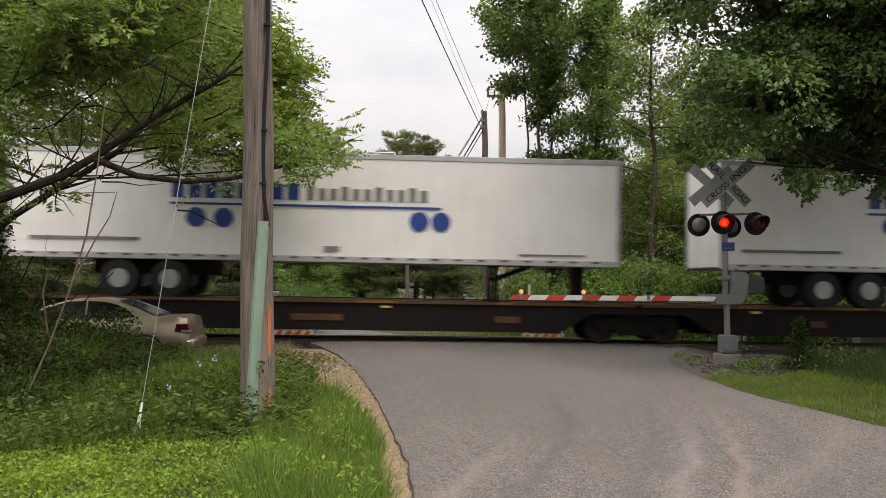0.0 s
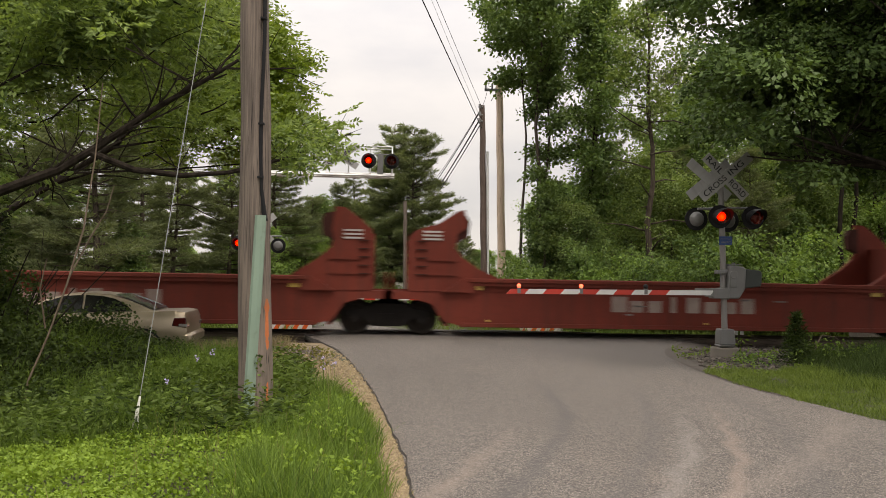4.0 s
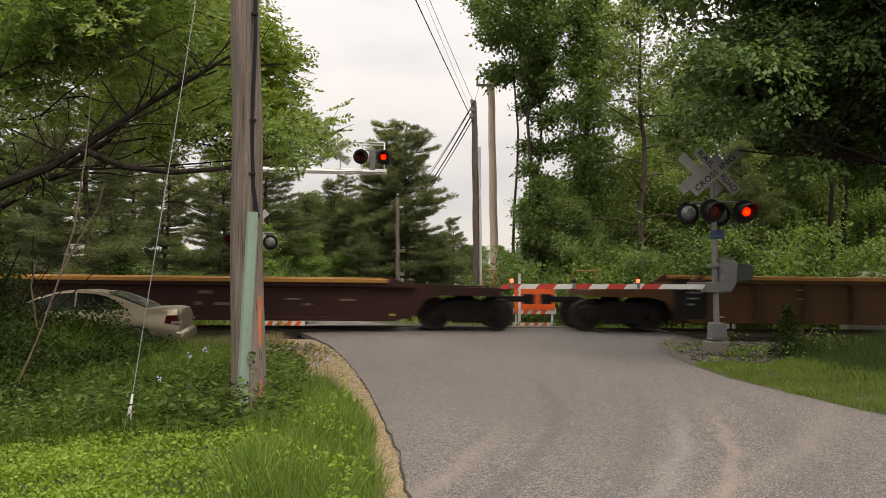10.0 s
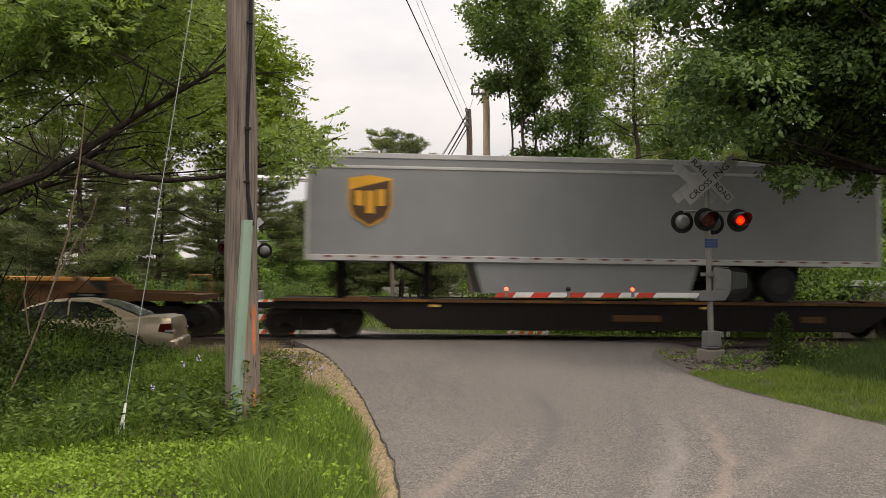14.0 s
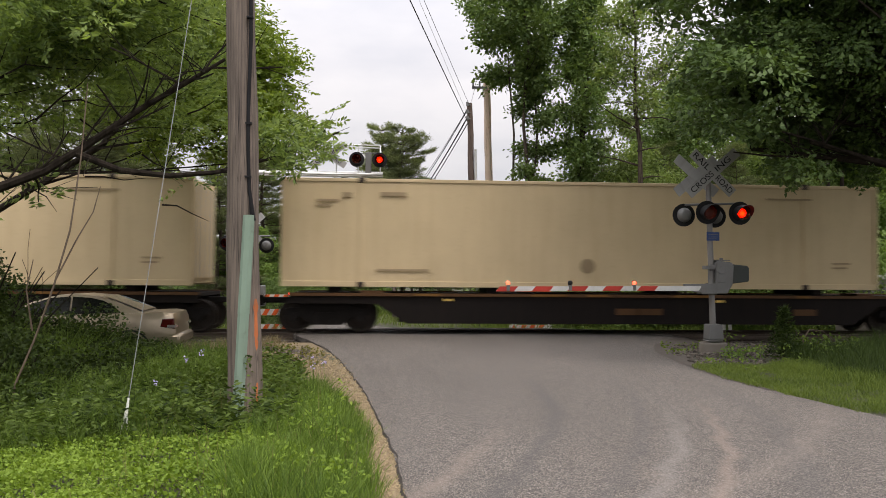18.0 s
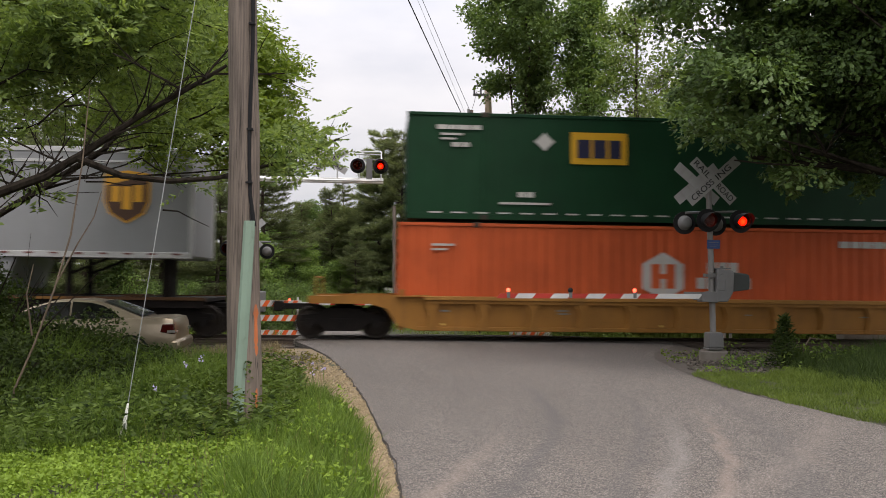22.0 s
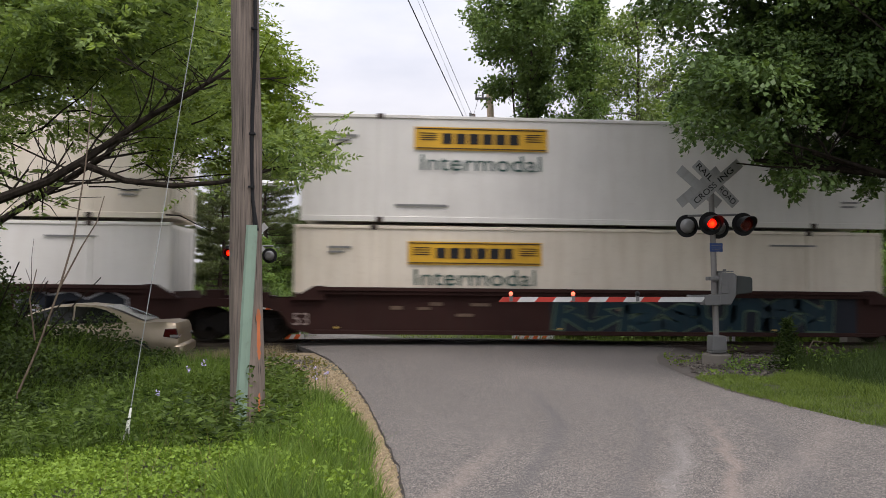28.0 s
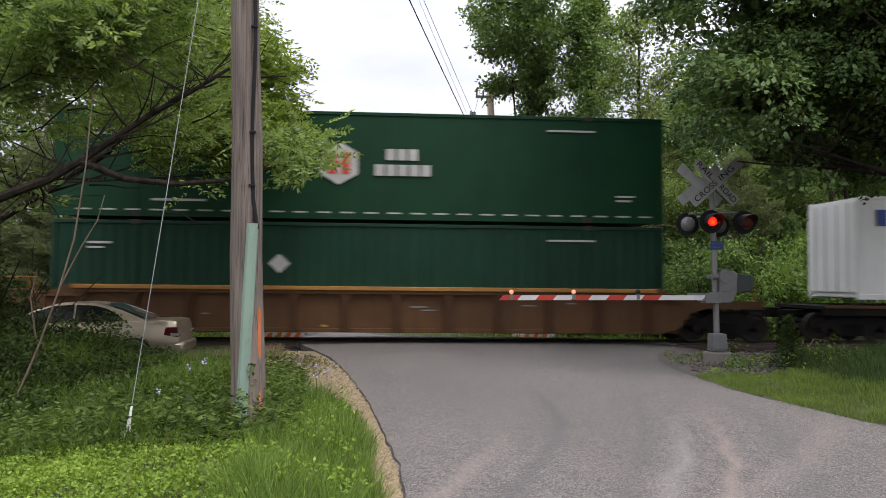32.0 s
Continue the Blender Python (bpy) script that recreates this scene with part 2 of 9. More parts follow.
def sweep_mask(nt, cx, cy, radius, width, y0, y1):
    """A band along a circle on the ground, faded at both ends and broken up."""
    co = nt.nodes.new("ShaderNodeTexCoord")
    sep = nt.nodes.new("ShaderNodeSeparateXYZ")
    nt.links.new(co.outputs["Object"], sep.inputs["Vector"])

    def calc(op, a, b=None):
        n = nt.nodes.new("ShaderNodeMath")
        n.operation = op
        for k, v in enumerate((a, b)):
            if v is None:
                continue
            if isinstance(v, (int, float)):
                n.inputs[k].default_value = v
            else:
                nt.links.new(v, n.inputs[k])
        return n.outputs[0]

    dx, dy = calc("SUBTRACT", sep.outputs["X"], cx), calc("SUBTRACT", sep.outputs["Y"], cy)
    d = calc("SQRT", calc("ADD", calc("MULTIPLY", dx, dx), calc("MULTIPLY", dy, dy)))
    wob = calc("MULTIPLY", calc("SUBTRACT", tex_noise(nt, 1.6, 3), 0.5), 0.35)
    off = calc("ABSOLUTE", calc("SUBTRACT", calc("ADD", d, wob), radius))
    band = calc("SUBTRACT", 1.0, calc("MINIMUM", 1.0, calc("DIVIDE", off, width)))
    fade = calc("MULTIPLY", calc("MINIMUM", 1.0, calc("MAXIMUM", 0.0, calc("SUBTRACT", sep.outputs["Y"], y0))), calc("MINIMUM", 1.0, calc("MAXIMUM", 0.0, calc("DIVIDE", calc("SUBTRACT", y1, sep.outputs["Y"]), 2.5))))
    return calc("MULTIPLY", calc("MULTIPLY", band, fade), calc("MINIMUM", 1.0, calc("MULTIPLY", tex_noise(nt, 5.0, 5, 0.7), 1.5)))


def asphalt_material():
    mat, nt, b, _ = nodes_of("asphalt")
    grit = tex_noise(nt, 120, 2, 0.75)
    mid = tex_noise(nt, 7, 4)
    big = tex_noise(nt, 0.45, 4, 0.55, (1.0, 0.35, 1.0))
    sand = tex_noise(nt, 0.8, 5, 0.6, (1.3, 0.28, 1.0))
    c = ramp(nt, grit, [(0.36, (0.040, 0.035, 0.031)), (0.50, (0.120, 0.105, 0.091)), (0.66, (0.30, 0.26, 0.22))])
    c = mix(nt, c, (0.098, 0.085, 0.073), ramp(nt, big, [(0.42, (0.4,) * 3), (0.62, (0, 0, 0))]))
    c = mix(nt, c, (0.21, 0.165, 0.13), ramp(nt, sand, [(0.58, (0, 0, 0)), (0.78, (0.3,) * 3)]))
    c = mix(nt, c, (0.11, 0.104, 0.10), ramp(nt, mid, [(0.5, (0, 0, 0)), (0.8, (0.35,) * 3)]))
    # single stones of the aggregate, pale and dark
    for scale, lo, hi, k in ((95, 0.22, 1.66, 0.9), (40, 0.58, 1.32, 0.7)):
        co = nt.nodes.new("ShaderNodeTexCoord")
        vo = nt.nodes.new("ShaderNodeTexVoronoi")
        vo.inputs["Scale"].default_value = scale
        nt.links.new(co.outputs["Object"], vo.inputs["Vector"])
        bw = nt.nodes.new("ShaderNodeRGBToBW")
        nt.links.new(vo.outputs["Color"], bw.inputs["Color"])
        gain = nt.nodes.new("ShaderNodeMapRange")
        gain.inputs["From Min"].default_value, gain.inputs["From Max"].default_value = 0.15, 0.85
        gain.inputs["To Min"].default_value, gain.inputs["To Max"].default_value = lo, hi
        nt.links.new(bw.outputs["Val"], gain.inputs["Value"])
        c = mix(nt, c, gain.outputs["Result"], k, "MULTIPLY")
    rough = tex_noise(nt, 15, 9, 0.88)
    c = mix(nt, c, ramp(nt, rough, [(0.36, (0.42,) * 3), (0.5, (0.95,) * 3), (0.64, (1.0,) * 3)]), 0.5, "MULTIPLY")
    c = mix(nt, c, (0.25, 0.215, 0.18), ramp(nt, rough, [(0.57, (0, 0, 0)), (0.72, (0.3,) * 3)]))
    speck = tex_noise(nt, 55, 2, 0.7)
    c = mix(nt, c, (0.30, 0.27, 0.245), ramp(nt, speck, [(0.58, (0, 0, 0)), (0.66, (0.8,) * 3)]))
    c = mix(nt, c, (0.045, 0.052, 0.05), ramp(nt, speck, [(0.34, (0.85,) * 3), (0.42, (0, 0, 0))]))
    for cx, cy, r, w, y0, y1, tone, k in ((-10.05, 11.6, 11.72, 0.24, 3.5, 9.0, (0.25, 0.20, 0.165), 0.45), (-10.05, 11.6, 12.25, 0.22, 3.5, 13.0, (0.07, 0.066, 0.064), 0.55),
                                         (-12.5, 13.5, 16.9, 0.14, 3.5, 10.5, (0.25, 0.195, 0.16), 0.5), (-12.5, 13.5, 16.45, 0.22, 3.5, 10.0, (0.26, 0.24, 0.22), 0.35),
                                         (-12.5, 13.5, 16.1, 0.2, 3.5, 12.5, (0.075, 0.07, 0.068), 0.4), (-12.5, 13.5, 17.5, 0.3, 3.0, 12.5, (0.08, 0.075, 0.072), 0.35), (-6.5, 16.0, 13.6, 0.3, 3.0, 11.0, (0.24, 0.20, 0.17), 0.25)):
        m = nt.nodes.new("ShaderNodeMath")
        m.operation = "MULTIPLY"
        m.inputs[1].default_value = k * 1.35
        nt.links.new(sweep_mask(nt, cx, cy, r, w * 0.72, y0, y1), m.inputs[0])
        c = mix(nt, c, tone, m.outputs[0])
    nt.links.new(c, b.inputs["Base Color"])
    b.inputs["Roughness"].default_value = 0.85
    bump(nt, b, grit, 0.55, 0.01)
    return mat


def soil_material():
    mat, nt, b, _ = nodes_of("verge_soil")
    a = tex_noise(nt, 1.3, 5)
    f = tex_noise(nt, 22, 4)
    c = ramp(nt, f, [(0.3, (0.028, 0.025, 0.016)), (0.7, (0.082, 0.074, 0.048))])
    c = mix(nt, c, (0.045, 0.075, 0.020), ramp(nt, a, [(0.40, (0.0,) * 3), (0.7, (0.5,) * 3)]))
    nt.links.new(c, b.inputs["Base Color"])
    b.inputs["Roughness"].default_value = 0.95
    bump(nt, b, f, 0.6, 0.04)
    return mat


def stone_material(name, dark, light):
    mat, nt, b, _ = nodes_of(name)
    geo = nt.nodes.new("ShaderNodeNewGeometry")
    f = tex_noise(nt, 30, 4)
    c = mix(nt, dark, light, geo.outputs["Random Per Island"])
    c = mix(nt, c, shade(dark, 0.7), ramp(nt, f, [(0.45, (0, 0, 0)), (0.75, (0.6,) * 3)]))
    nt.links.new(c, b.inputs["Base Color"])
    b.inputs["Roughness"].default_value = 0.9
    return mat


def wood_pole(name, dark, light):
    mat, nt, b, _ = nodes_of(name)
    grain = tex_noise(nt, 16, 6, 0.7, (2.2, 2.2, 0.06))
    blot = tex_noise(nt, 1.1, 4, 0.6, (1, 1, 0.35))
    crack = tex_noise(nt, 30, 2, 0.5, (2.5, 2.5, 0.03))
    c = ramp(nt, grain, [(0.28, dark), (0.7, light)])
    c = mix(nt, c, shade(light, 1.3), ramp(nt, blot, [(0.5, (0, 0, 0)), (0.75, (0.5,) * 3)]))
    c = mix(nt, c, shade(dark, 0.35), ramp(nt, crack, [(0.60, (0, 0, 0)), (0.70, (0.9,) * 3)]))
    nt.links.new(c, b.inputs["Base Color"])
    b.inputs["Roughness"].default_value = 0.85
    bump(nt, b, grain, 0.5, 0.015)
    return mat


def glass_like(name, colour, rough=0.05, clear=0.0):
    """Tinted glass: partly see-through, with a sharp gloss."""
    mat, nt, b, out = nodes_of(name)
    b.inputs["Base Color"].default_value = (*shade(colour, 0.25), 1)
    b.inputs["Roughness"].default_value = rough
    if clear:
        t = nt.nodes.new("ShaderNodeBsdfTransparent")
        t.inputs["Color"].default_value = (*colour, 1)
        ms = nt.nodes.new("ShaderNodeMixShader")
        ms.inputs[0].default_value = clear
        nt.links.new(b.outputs["BSDF"], ms.inputs[1])
        nt.links.new(t.outputs["BSDF"], ms.inputs[2])
        nt.links.new(ms.outputs["Shader"], out.inputs["Surface"])
    return mat


ASPHALT = asphalt_material()
SOIL = soil_material()
BALLAST = stone_material("ballast_stone", (0.048, 0.040, 0.033), (0.190, 0.160, 0.130))
GRAVEL = stone_material("shoulder_gravel", (0.15, 0.11, 0.06), (0.37, 0.29, 0.17))
TAR = painted("tar_edge", (0.050, 0.044, 0.039), 0.9, wear=0.25, dirt=(0.12, 0.10, 0.08), streaks=False, scale=6, bumpy=0.4)
CONCRETE = painted("concrete", (0.20, 0.178, 0.152), 0.9, wear=0.3, bumpy=0.3)
GALVANISED = painted("galvanised_steel", (0.22, 0.21, 0.20), 0.5, 0.4, wear=0.15)
ALUMINIUM = painted("aluminium_arm", (0.62, 0.62, 0.60), 0.4, 0.5, wear=0.1)
GREY_BOX = painted("grey_cast_box", (0.165, 0.165, 0.16), 0.5, 0.2, wear=0.2)
COUNTERWEIGHT = painted("counterweight_paint", (0.060, 0.068, 0.064), 0.6, 0.1, wear=0.25)
BLACK = painted("matt_black", (0.012, 0.012, 0.013), 0.6, wear=0.05)
SIGN_WHITE = painted("weathered_white_sign", (0.36, 0.36, 0.35), 0.55, wear=0.25)
SIGN_BLACK = painted("black_lettering", (0.015, 0.015, 0.017), 0.6, wear=0.0)
SIGN_BLUE = painted("blue_plate", (0.010, 0.045, 0.17), 0.4, wear=0.05)
STRIPE_RED = painted("red_reflective_tape", (0.48, 0.035, 0.02), 0.4, wear=0.12)
STRIPE_WHITE = painted("white_reflective_tape", (0.62, 0.62, 0.60), 0.4, wear=0.15)
ORANGE_STRIPE = painted("orange_stripe", (0.75, 0.12, 0.02), 0.4, wear=0.1)
ORANGE_SIGN = painted("orange_board", (0.85, 0.13, 0.02), 0.45, wear=0.05)
RAIL_STEEL = painted("rail_steel", (0.10, 0.075, 0.06), 0.5, 0.5, wear=0.3)
TIE_WOOD = painted("sleeper_wood", (0.07, 0.055, 0.045), 0.9, wear=0.3, bumpy=0.4)
POLE_GREY = wood_pole("grey_pole_wood", (0.044, 0.034, 0.028), (0.205, 0.163, 0.132))
POLE_DARK = wood_pole("dark_pole_wood", (0.05, 0.035, 0.028), (0.14, 0.10, 0.08))
POLE_TAN = wood_pole("fresh_pole_wood", (0.48, 0.35, 0.25), (0.66, 0.52, 0.40))
CONDUIT = painted("green_conduit", (0.20, 0.275, 0.215), 0.6, wear=0.5, dirt=(0.13, 0.13, 0.10))
ORANGE_PAINT = painted("orange_marking_paint", (0.50, 0.15, 0.055), 0.8, wear=0.9, dirt=(0.19, 0.13, 0.095), scale=4)
CABLE = painted("black_cable", (0.010, 0.010, 0.011), 0.7, wear=0.0)
WIRE_GREY = painted("guy_wire_steel", (0.30, 0.31, 0.30), 0.5, 0.4, wear=0.0)
GUARD = painted("guy_guard", (0.72, 0.71, 0.66), 0.5, wear=0.1)
LENS = glass_like("red_lens", (0.95, 0.28, 0.14), 0.08, 0.85)
BULB = lamp_glow("lit_bulb", (1.0, 0.34, 0.10), (0.9, 0.055, 0.012), 0.09, 3.2)
GATE_LAMP = glow("gate_lamp", (1.0, 0.075, 0.035), 2.6)
BARK_DARK = bark("dark_bark", (0.009, 0.007, 0.005), (0.034, 0.027, 0.021))
BARK_GREY = bark("grey_bark", (0.030, 0.024, 0.019), (0.11, 0.088, 0.068))
BARK_DEAD = bark("dead_wood", (0.07, 0.052, 0.036), (0.20, 0.155, 0.115))
LEAF_WALNUT = leafy("compound_leaves", (0.072, 0.116, 0.044), (0.285, 0.380, 0.118), 0.5, 0.48)
LEAF_MAPLE = leafy("maple_leaves", (0.034, 0.066, 0.022), (0.128, 0.200, 0.060), 0.45, 0.34)
LEAF_TALL = leafy("tall_tree_leaves", (0.066, 0.116, 0.042), (0.195, 0.285, 0.095), 0.6, 0.44)
LEAF_SHRUB = leafy("shrub_leaves", (0.085, 0.150, 0.042), (0.245, 0.360, 0.098), 0.6, 0.44)
LEAF_OAK = leafy("oak_leaves", (0.085, 0.130, 0.042), (0.225, 0.300, 0.096), 0.6, 0.44)
LEAF_PINE = leafy("pine_needles", (0.075, 0.098, 0.048), (0.205, 0.240, 0.115), 0.8, 0.35)
LEAF_WEED = leafy("weed_leaves", (0.022, 0.044, 0.011), (0.165, 0.240, 0.050), 0.65)
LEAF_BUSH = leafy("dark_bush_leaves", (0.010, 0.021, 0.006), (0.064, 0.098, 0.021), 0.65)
LEAF_TOPS = leafy("weed_top_leaves", (0.045, 0.085, 0.016), (0.190, 0.275, 0.048), 0.6)
LEAF_COVER = leafy("ground_cover_leaves", (0.075, 0.140, 0.018), (0.265, 0.385, 0.055), 0.6)
GRASS_TALL = leafy("tall_grass", (0.042, 0.085, 0.014), (0.170, 0.255, 0.046), 0.6)
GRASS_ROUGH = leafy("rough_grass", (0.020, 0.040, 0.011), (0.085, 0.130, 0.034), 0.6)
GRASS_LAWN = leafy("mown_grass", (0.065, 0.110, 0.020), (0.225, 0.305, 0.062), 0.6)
PETAL = painted("lilac_petals", (0.45, 0.40, 0.60), 0.7, wear=0.0)

# ---- ground, road and track ----
ROAD_LEFT = [(-40, -0.4), (-8, -0.3), (0, 0.05), (4, 0.2), (5.95, 0.17), (7.06, 0.11), (8.0, 0.03), (9.67, -0.12), (11.6, -0.33), (13.2, -0.55),
             (15.4, -0.88), (17.7, -1.32), (19.4, -1.8), (20.8, -2.2), (21.5, -2.4)]
ROAD_RIGHT = [(-40, 8.5), (-5, 8.0), (2, 7.3), (6, 6.4), (9.1, 6.0), (10.6, 5.76), (12.5, 5.55), (15, 5.67), (16.9, 5.9), (18.4, 6.4), (20.4, 7.6), (21.5, 8.0)]
FAR_LEFT = [(23.2, -2.5), (25, -2.7), (27, -3.2), (30, -4.6), (35, -8.5), (42, -16), (55, -34)]
FAR_RIGHT = [(23.2, 7.6), (24.2, 6.0), (25.5, 3.2), (27, 1.2), (30, -0.6), (35, -4.2), (42, -11), (55, -28)]


def axis_steps(spans):
    out = []
    for a, b, step in spans:
        n = max(1, round((b - a) / step))
        out += [a + (b - a) * i / n for i in range(n)]
    return out + [spans[-1][1]]


def build_ground():
    xs = axis_steps([(-3000, -600, 600), (-600, -120, 60), (-120, -20, 10), (-20, 20, 0.5), (20, 120, 10), (120, 600, 60), (600, 3000, 600)])
    ys = axis_steps([(-3000, -300, 450), (-300, -30, 30), (-30, 0, 3), (0, 32, 0.5), (32, 80, 4), (80, 400, 32), (400, 3000, 520)])
    bm = bm_new()
    grid = [[bm.verts.new((x, y, ground_z(x, y) - 0.02 + 3.5 * smooth01(60, 170, y))) for x in xs] for y in ys]
    for j in range(len(ys) - 1):
        for i in range(len(xs) - 1):
            bm.faces.new((grid[j][i], grid[j][i + 1], grid[j + 1][i + 1], grid[j + 1][i]))
    ob = part("ground", bm, SOIL, smooth=True)
    tagged(ob, "grassy dark soil of the verges and the wood floor", "ground", kind="structure")


def road_strip(name, left, right, z_of, label, step=0.6, cols=16):
    y0, y1 = left[0][0], left[-1][0]
    bm = bm_new()
    rows = []
    n = round((y1 - y0) / step)
    for j in range(n + 1):
        y = y0 + (y1 - y0) * j / n
        a, b = lerp_rows(left, y), lerp_rows(right, y)
        a += 0.05 * noise.noise((y * 1.7, 3.1, 0)) + 0.02 * noise.noise((y * 7, 1.1, 0))
        b += 0.05 * noise.noise((y * 1.5, 8.1, 0)) + 0.02 * noise.noise((y * 6, 5.1, 0))
        row = []
        for i in range(cols + 1):
            u = i / cols
            x = a + (b - a) * u
            row.append(bm.verts.new((x, y, z_of(x, y) + 0.05 * (1 - (2 * u - 1) ** 4))))
        rows.append(row)
    for r, q in zip(rows, rows[1:]):
        for i in range(cols):
            bm.faces.new((r[i], r[i + 1], q[i + 1], q[i]))
    for r, q in zip(rows, rows[1:]):
        for k, flip in ((0, False), (cols, True)):
            p = [bm.verts.new(v.co - Vector((0, 0, 0.12))) for v in (r[k], q[k])]
            bm.faces.new((r[k], q[k], p[1], p[0]))
    ob = part(name, bm, ASPHALT, smooth=True)
    return tagged(ob, label, "road", kind="structure")


def rail_z(x):
    return GRADE * x + 0.0


def build_track():
    bm = bm_new()
    prof = [(19.7, -0.42), (20.7, -0.24), (21.2, -0.2), (23.5, -0.2), (24.0, -0.24), (25.2, -0.55)]
    xs = axis_steps([(-760, -20, 40), (-20, 22, 1.0), (22, 760, 40)])
    old = None
    for x in xs:
        ring = [bm.verts.new((x, y + 0.12 * noise.noise((x * 0.8, y, 2)), z + rail_z(x) + 0.05 * noise.noise((x * 1.1, y * 1.3, 5)))) for y, z in prof]
        if old:
            for i in range(len(prof) - 1):
                bm.faces.new((old[i], ring[i], ring[i + 1], old[i + 1]))
        old = ring
    bed = part("ballast_bed", bm, BALLAST)
    tagged(bed, "grey crushed-stone bed under the track", "ballast", kind="structure")
    # loose stones on the near shoulder
    verts, faces = [], []
    rng = random.Random(5)
    ico = bmesh.new()
    bmesh.ops.create_icosphere(ico, subdivisions=1, radius=1)
    base = [v.co.copy() for v in ico.verts]
    tris = [[v.index for v in f.verts] for f in ico.faces]
    ico.free()
    for k in range(13500):
        x = rng.choice((rng.uniform(-9, -1.6), rng.uniform(5.8, 16)))
        y = rng.uniform(16.4, 21.5) if rng.random() < 0.72 else rng.uniform(12.5, 16.6) if x < 0 else rng.uniform(14.4, 17.5)
        if x < lerp_rows(ROAD_RIGHT, y) + 0.25 and x > lerp_rows(ROAD_LEFT, y) - 0.25:
            continue
        z = max(ground_z(x, y) - 0.01, lerp_rows(prof, y) + rail_z(x) if y > 19.7 else -9)
        r = rng.uniform(0.018, 0.048)
        o = len(verts)
        sx, sy, sz = (r * rng.uniform(0.7, 1.3) for _ in range(3))
        for c in base:
            verts.append((x + c.x * sx * rng.uniform(0.8, 1.2), y + c.y * sy, z + c.z * sz * 0.7 + r * 0.2))
        faces += [[i + o for i in t] for t in tris]
    me = bpy.data.meshes.new("loose_stones")
    me.from_pydata(verts, [], faces)
    me.materials.append(BALLAST)
    tagged(link_mesh("loose_stones", me), "loose grey ballast stones beside the track", "stones", kind="stuff")
    # rails
    for y in (TRACK_Y - 0.75, TRACK_Y + 0.75):
        bm = bm_new()
        sec = [(-0.07, -0.17), (0.07, -0.17), (0.07, -0.15), (0.012, -0.13), (0.012, -0.045), (0.036, -0.03), (0.036, 0.0), (-0.036, 0.0), (-0.036, -0.03), (-0.012, -0.045), (-0.012, -0.13), (-0.07, -0.15)]
        a = [bm.verts.new((-760, y + p, q + rail_z(-760))) for p, q in sec]
        b = [bm.verts.new((760, y + p, q + rail_z(760))) for p, q in sec]
        for i in range(len(sec)):
            bm.faces.new((a[i], b[i], b[(i + 1) % len(sec)], a[(i + 1) % len(sec)]))
        tagged(part("rail", bm, RAIL_STEEL), "worn brown steel rail", "rail", "rails of the track", "structure")
    # sleepers
    holder = thing("sleepers", "row of dark timber sleepers under the rails", "sleepers", kind="structure")
    bm = bm_new()
    box(bm, -0.11, 0.11, -1.3, 1.3, -0.19, 0.0)
    me = as_mesh("sleeper", bm, TIE_WOOD, bevel=0.012)
    for k in range(90):
        x = -22 + k * 0.5
        link_mesh("sleeper", me, holder, pose(x, TRACK_Y + 0.03 * math.sin(k * 7.7), rail_z(x) - 0.172, 0, 0, 0.8 * math.sin(k * 3.3)))


def build_crossing():
    """Asphalt between and beside the rails."""
    for name, y0, y1 in (("crossing_middle", TRACK_Y - 0.64, TRACK_Y + 0.66), ("crossing_near", 21.45, TRACK_Y - 0.80), ("crossing_far", TRACK_Y + 0.82, 23.3)):
        bm = bm_new()
        n = 20
        lo, hi = -2.45, 7.95
        top = []
        for y in (y0, y1):
            top.append([bm.verts.new((lo + (hi - lo) * i / n, y, rail_z(lo + (hi - lo) * i / n) - 0.012)) for i in range(n + 1)])
        low = [[bm.verts.new(v.co - Vector((0, 0, 0.2))) for v in r] for r in top]
        for i in range(n):
            bm.faces.new((top[0][i], top[0][i + 1], top[1][i + 1], top[1][i]))
            for r, q in ((0, 0), (1, 1)):
                bm.faces.new((top[r][i], top[r][i + 1], low[q][i + 1], low[q][i]))
        for i in (0, n):
            bm.faces.new((top[0][i], top[1][i], low[1][i], low[0][i]))
        tagged(part(name, bm, ASPHALT), "asphalt filling beside the rails of the crossing", "road", kind="structure")


def near_road_z(x, y):
    return GRADE * x - 0.04


def far_road_z(x, y):
    return GRADE * x - 0.05 - 0.30 * smooth01(23.6, 26.5, y) + 0.0


build_ground()
road_strip("road", ROAD_LEFT, ROAD_RIGHT, near_road_z, "worn grey asphalt road with pale tyre sweeps")
road_strip("road_beyond", FAR_LEFT, FAR_RIGHT, far_road_z, "grey asphalt road beyond the railway track")
build_track()
build_crossing()


